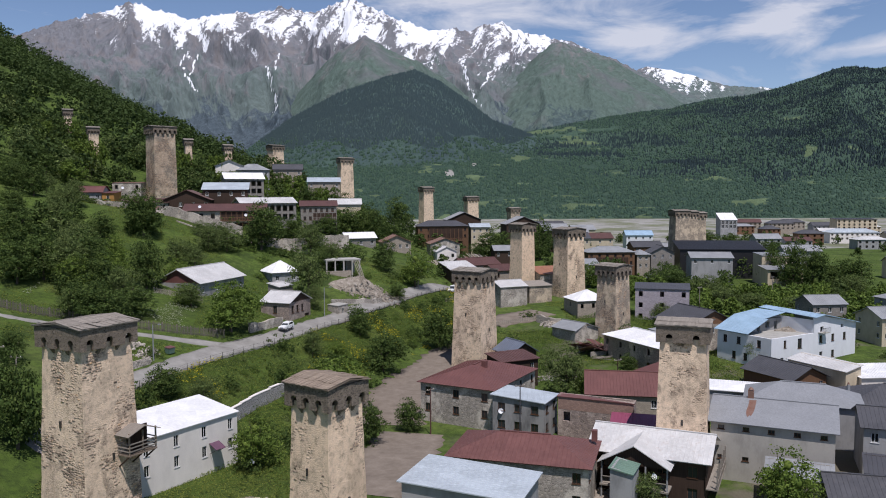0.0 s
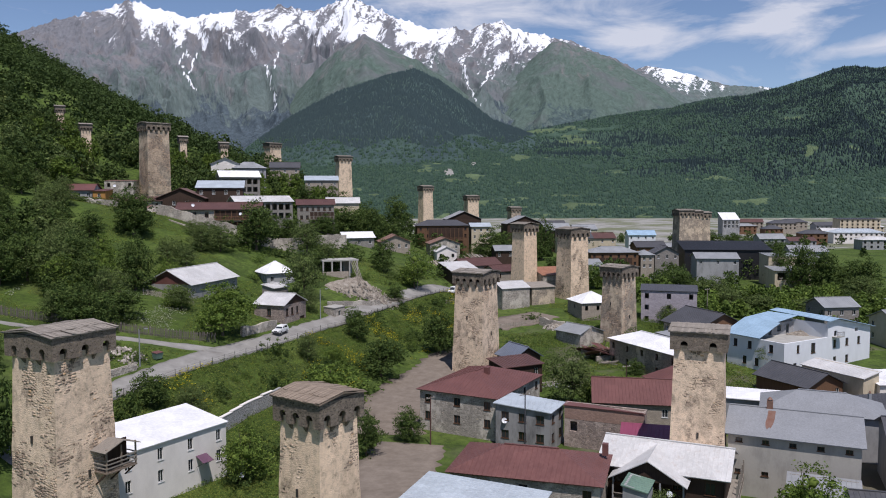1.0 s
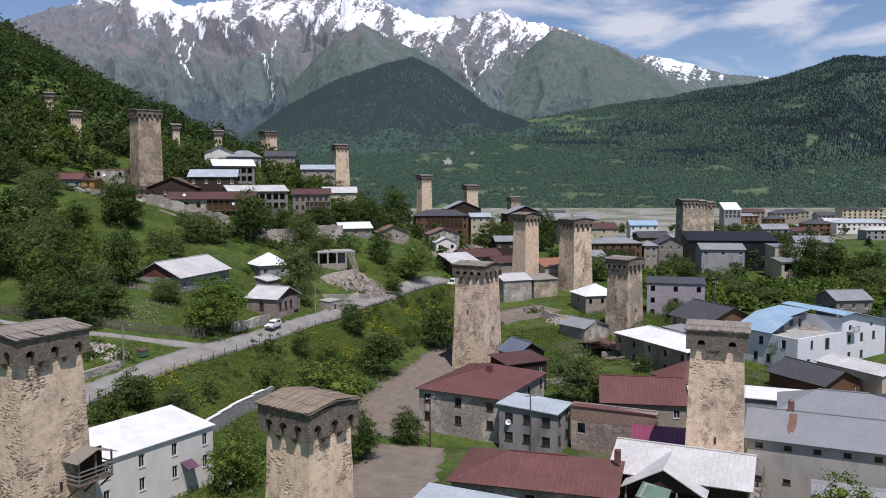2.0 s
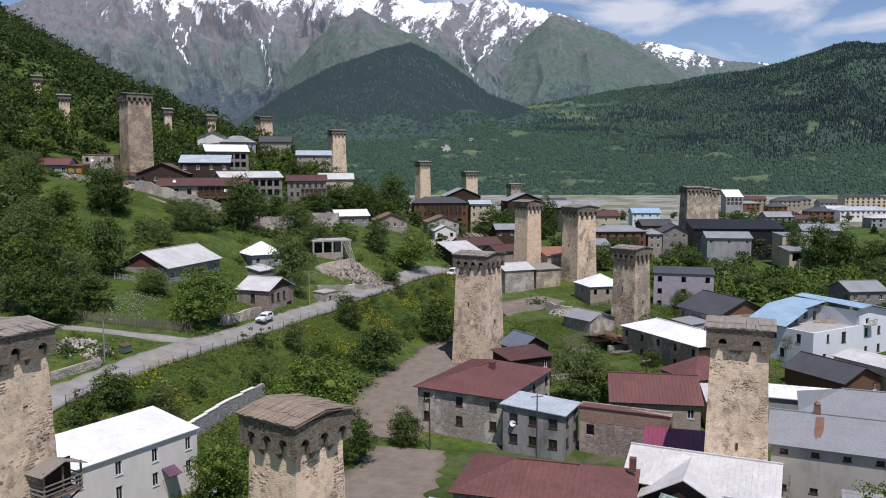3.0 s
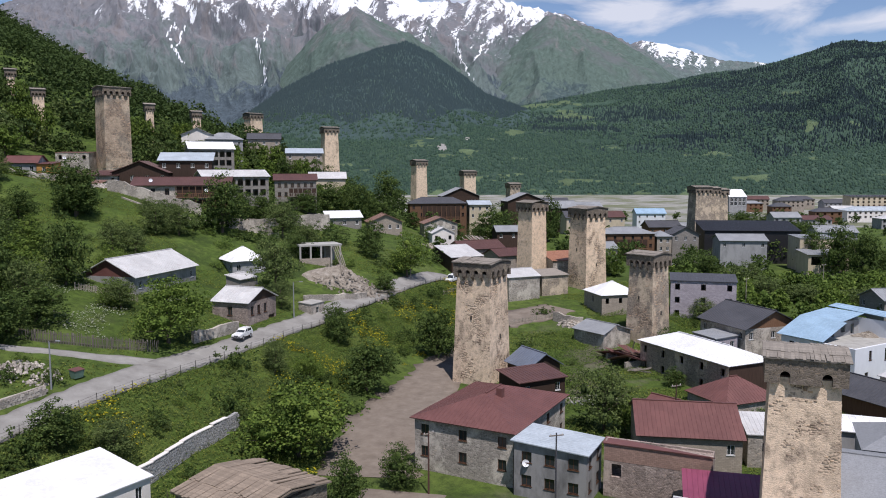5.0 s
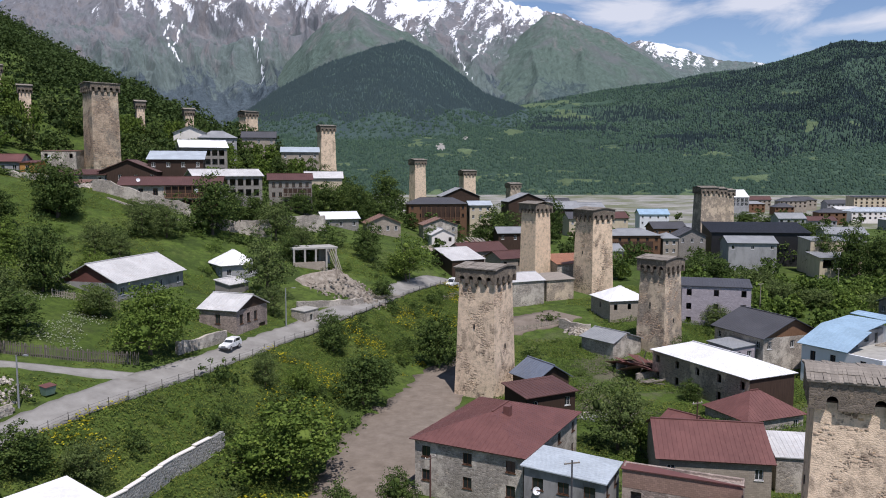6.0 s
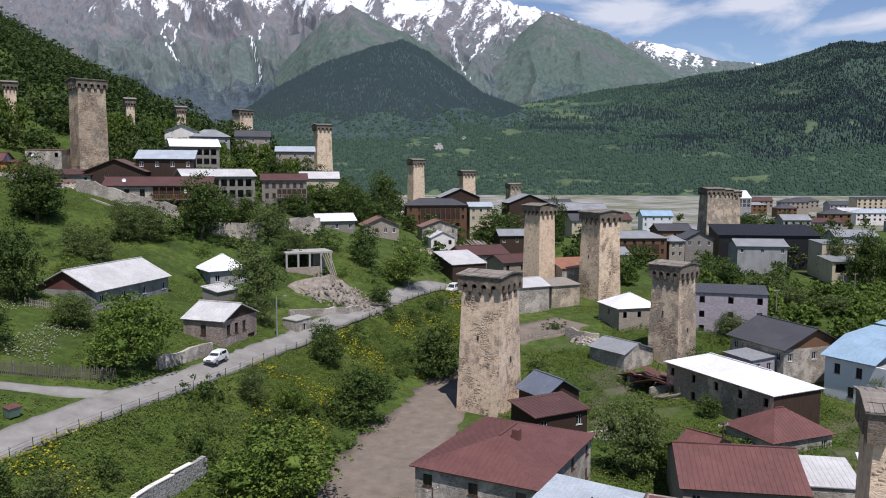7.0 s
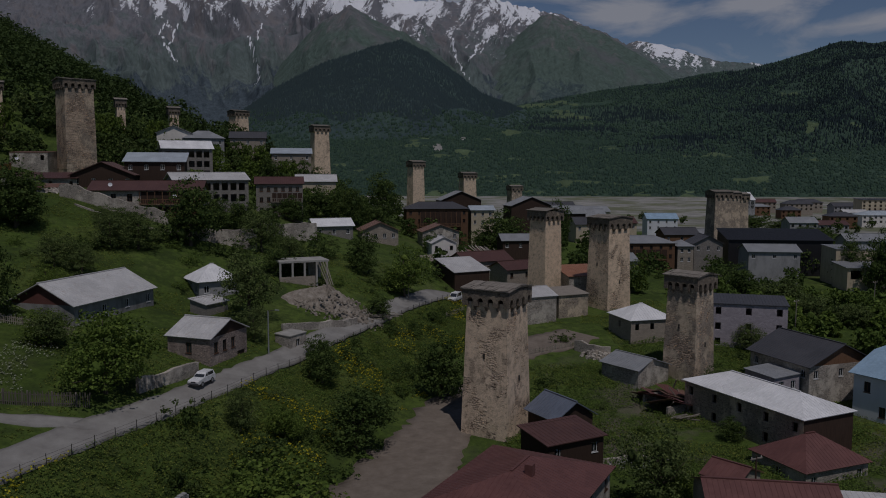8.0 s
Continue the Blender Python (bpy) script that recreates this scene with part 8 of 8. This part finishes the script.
# ---- the white guest house with its unfinished terrace ----
def guest_house():
    h = base("house", pose(*GUEST_HOUSE_SPOT, 0, 0, 0, 31), "large white guest house with a light blue metal roof", "house")
    lx, ly, zb, z1 = 29.0, 14.0, -8.0, 0.6
    th = 0.4
    b = Build()
    hx = [(4.0, 4.8, -1.7, -0.1), (8.6, 10.0, -2.2, -0.1), (16.0, 17.0, -1.7, -0.1), (20.2, 21.2, -1.7, -0.1), (24.4, 25.4, -1.7, -0.1), (3.0, 4.0, -5.2, -3.7), (16.1, 17.1, -5.2, -3.7), (20.3, 21.3, -5.2, -3.7)]
    hy = [(1.6, 2.6, -1.7, -0.1), (5.2, 6.2, -1.7, -0.1), (10.4, 11.4, -1.7, -0.1), (4.0, 5.0, -5.0, -3.4), (7.0, 8.0, -5.0, -3.4)]
    my = pose(0, ly, 0, 0, 0, -90)
    wall(b, Matrix(), lx, zb, z1, hx, th)
    wall(b, my, ly - th, zb, z1, hy, th)
    b.box(lx - th, lx, th, ly, zb, z1).box(th, lx - th, ly - th, ly, zb, z1)
    part("wall", b.weld(), PLASTER_BRIGHT, h)
    part("terrace", Build().box(th, lx - th, th, ly - th, z1 - 0.5, z1 - 0.2), CONCRETE, h, "dusty concrete terrace")
    for q in hx:
        window(h, Matrix(), *q, th, FRAME_BROWN)
    for q in hy:
        window(h, my, *q, th, FRAME_BROWN)
    # upper storey behind the terrace
    u = Build()
    wall(u, pose(4.6, 8.2, 0), 9.4, z1 - 0.2, 3.0, [(1.2, 2.2, z1 - 0.1, 2.4), (4.0, 5.4, z1 + 0.5, 2.4), (7.0, 8.0, z1 - 0.1, 2.4)], 0.3)
    u.box(4.6, 4.9, 8.5, ly - 0.5, z1 - 0.2, 3.0)
    part("upper_wall", u.weld(), PLASTER_GREY, h)
    r = Build()
    wall(r, pose(14.0, 0.004, 0), lx - 14.0, z1 + 0.001, 1.9, [(2.2, 3.3, z1 + 0.01, 1.8), (9.5, 10.5, z1 + 0.4, 1.8)], 0.35)
    r.box(14.0, 14.35, 0.36, ly - 0.5, z1 - 0.2, 3.4)
    part("upper_wall", r.weld(), PLASTER_BRIGHT, h)
    g = Build()
    g.add([(14.0, 0.01, 1.9), (lx, 0.01, 1.9), (17.0, 0.01, 4.2), (14.0, 0.01, 3.9), (14.0, 0.3, 1.9), (lx, 0.3, 1.9), (17.0, 0.3, 4.2), (14.0, 0.3, 3.9)], [(0, 1, 2, 3), (7, 6, 5, 4), (0, 4, 5, 1), (1, 5, 6, 2), (2, 6, 7, 3), (3, 7, 4, 0)])
    part("gable", g, PLASTER_BRIGHT, h)
    for quad in ([(-0.6, ly + 0.6, 0.9), (-0.6, 5.5, 0.9), (6.0, 5.5, 3.6), (6.0, ly + 0.6, 3.6)],
                 [(6.0, ly + 0.6, 3.6), (6.0, 6.4, 3.6), (14.0, 6.4, 4.3), (14.0, ly + 0.6, 4.3)],
                 [(13.6, -0.7, 4.1), (17.0, -0.7, 4.5), (17.0, ly + 0.6, 4.9), (13.6, ly + 0.6, 4.5)],
                 [(17.0, -0.7, 4.5), (lx + 0.8, -0.7, 1.8), (lx + 0.8, ly + 0.6, 2.2), (17.0, ly + 0.6, 4.9)]):
        a, c, d, e = quad
        part("roof", roof_plane(a, c, d, e, 0.1, 0.9), METAL_BLUE, h)
    part("balcony", Build().box(15.5, 18.0, -1.2, 0.0, z1 - 0.1, z1 + 0.05), CONCRETE, h)
    for x in np.linspace(15.55, 17.95, 7):
        part("baluster", Build().box(x - 0.02, x + 0.02, -1.18, -1.14, z1 + 0.06, z1 + 1.0), IRON, h)
    part("railing", Build().box(15.5, 18.0, -1.2, -1.12, z1 + 1.0, z1 + 1.06), IRON, h)


guest_house()
mound(78.5, 169.5, 2.6, 1.4, 0.8, RUBBLE, "building rubble on the unfinished terrace", 12).location.z = 0.45
stain = base("roof_stain", pose(37.9, 97.6, 0, 0, 0, -24), "rust-brown streak running down the shingle roof", "stain")
sl = 1.9 / 7.25
sp = [(4.9, 6.6), (4.85, 5.0), (4.7, 3.6), (4.75, 2.6), (4.95, 1.9), (5.2, 2.5), (5.35, 2.2), (5.6, 3.2), (5.75, 4.6), (5.8, 6.6)]
part("streak", Build().slab([(x, y, 0.8 + y * sl + 0.012) for x, y in sp[::-1]], 0.006).weld(), METAL_RUST, stain)


# ---- timber galleries and lean-tos ----
def gallery(x, y, ang, x0, x1, floors, label, bays=6, over=0.5, dark=None, trim=None):
    """A timber gallery before a house wall: dark panel for the recess shade, floor, posts and rails for each storey
    (z0, z1).
    """
    g = base("timber_gallery", pose(x, y, 0, 0, 0, ang), label, "gallery")
    dark, trim = dark or WOOD_DARK, trim or WOOD_WARM
    for z0, z1 in floors:
        # dark panel on the wall paints in the shade of a recessed gallery
        part("backing", Build().box(x0, x1, over - 0.10, over - 0.03, z0 + 0.15, z1), dark, g)
        part("floor", Build().box(x0 - 0.1, x1 + 0.1, -0.75, over - 0.12, z0, z0 + 0.14), trim, g)
        for i in range(bays + 1):
            px = x0 + (x1 - x0) * i / bays
            part("post", Build().box(px - 0.08, px + 0.08, -0.7, -0.54, z0 + 0.15, z1), trim, g)
        part("handrail", Build().box(x0, x1, -0.72, -0.64, z0 + 1.0, z0 + 1.1), trim, g)
        n = int((x1 - x0) / 0.45)
        b = Build()
        for i in range(n):
            px = x0 + (x1 - x0) * (i + 0.5) / n
            b.box(px - 0.06, px + 0.06, -0.70, -0.66, z0 + 0.2, z0 + 0.99)
        tagged(part("balustrade", b, trim, g), kind="stuff")


gallery(-73.5, 222.5, 8, 11.0, 23.4, [(20.6, 22.8), (23.3, 26.0)], "timber veranda with painted-in recess shade along the hillside house", 8, 0.6)
gallery(-47, 262, 12, 4.5, 12.4, [(18.6, 21.2), (22.2, 24.6)], "grey timber gallery under the brown roof", 6, trim=WOOD_GREY)
gallery(-10, 322, 8, 5, 19, [(7.5, 10.6), (11.6, 16.6)], "warm brown timber gallery of the long house", 8)
gallery(55.5, 296, 4, 1.5, 16, [(3.4, 6.6)], "reddish timber balcony along the house front", 7)
gallery(35.2, 87.0, 66, 0.6, 10.4, [(-5.0, -2.2)], "dark timber gallery under the white roof", 5, 0.8, trim=WOOD_GREY)
house(25.0, 83.4, 66, 4.4, 3.0, -9, -1.6, "shed", 0.5, "x", PLASTER_GREY, METAL_GREEN, "lean-to with a green sheet-metal roof", over=0.2, name="shed")
house(42.0, 88.5, -24, 8.0, 5.0, -9, -3.4, "shed", 0.9, "x", WOOD_GREY, METAL_GREY, "lean-to under weathered grey corrugated sheets", over=0.3, name="shed")
house(54.0, 88.0, -24, 6.0, 5.5, -9, -3.0, "shed", 1.0, "x", WOOD_DARK, METAL_DARK, "dark lean-to at the end of the grey house", over=0.3, name="shed")

# boards and wreckage before the half-collapsed house
def half_fallen_barn():
    """Leaning posts, a sagging roof of loose boards and sheets, and a broken back wall."""
    z = lie(12, 268)
    b = base("barn_ruin", pose(7.5, 266, z, 0, 0, 16), "half-fallen barn of grey boards, bent sheets and broken beams", "barn")
    r = random.Random(31)
    part("wall", Build().box(0, 11, 6.4, 6.9, -1, 5.2), STONE_HOUSE, b)
    part("wall", Build().box(-0.5, 0, 0, 6.9, -1, 3.4), STONE_HOUSE, b)
    for x in (0.4, 3.2, 6.0, 8.6, 10.8):
        part("post", Build().beam((x, 0.2, -0.5), (x + r.uniform(-0.5, 0.5), 0.3, 5.4), 0.24), WOOD_DARK, b)
        part("rafter", Build().beam((x, -0.4, 5.2 + r.uniform(-0.6, 0.4)), (x + r.uniform(-0.6, 0.6), 7.0, 6.8 + r.uniform(-0.8, 0.6)), 0.18), WOOD_GREY, b)
    for i in range(34):
        x = 0.2 + 10.6 * i / 34
        if r.random() < 0.3:
            continue
        y0, y1 = r.uniform(-0.8, 2.6), r.uniform(4.0, 7.4)
        sag = 0.9 * math.sin(x * 0.6 + 1)
        part("board", Build().beam((x, y0, 5.5 + 0.22 * y0 - sag + r.uniform(-0.2, 0.3)), (x + r.uniform(-0.5, 0.5), y1, 5.5 + 0.22 * y1 - sag + r.uniform(-0.2, 0.3)), 0.30, 0.05), WOOD_GREY if r.random() < 0.6 else WOOD_PALE, b)
    for i in range(6):
        ob = part("sheet", roof_plane((0, 0, 0), (1.7, 0, 0), (1.7, 2.6, 0), (0, 2.6, 0), 0.03, 0.4), METAL_PALE if i % 2 else METAL_RUST, b)
        ob.matrix_basis = pose(r.uniform(0, 9), r.uniform(-0.5, 4), 5.9 + r.uniform(-0.3, 0.5), r.uniform(-5, 25), r.uniform(-20, 20), r.uniform(-30, 30))


half_fallen_barn()
loose_timber(4.0, 262.0, 14, 3.0, 4.0, 14, "broken beams of a half-fallen barn", WOOD_GREY, 0.6)
mound(0.5, 262.5, 4.5, 3.0, 2.0, RUBBLE, "heap of broken masonry behind the road", 15)
mound(6.0, 248.0, 3.5, 2.5, 1.4, RUBBLE, "small heap of rubble by the old houses", 16)
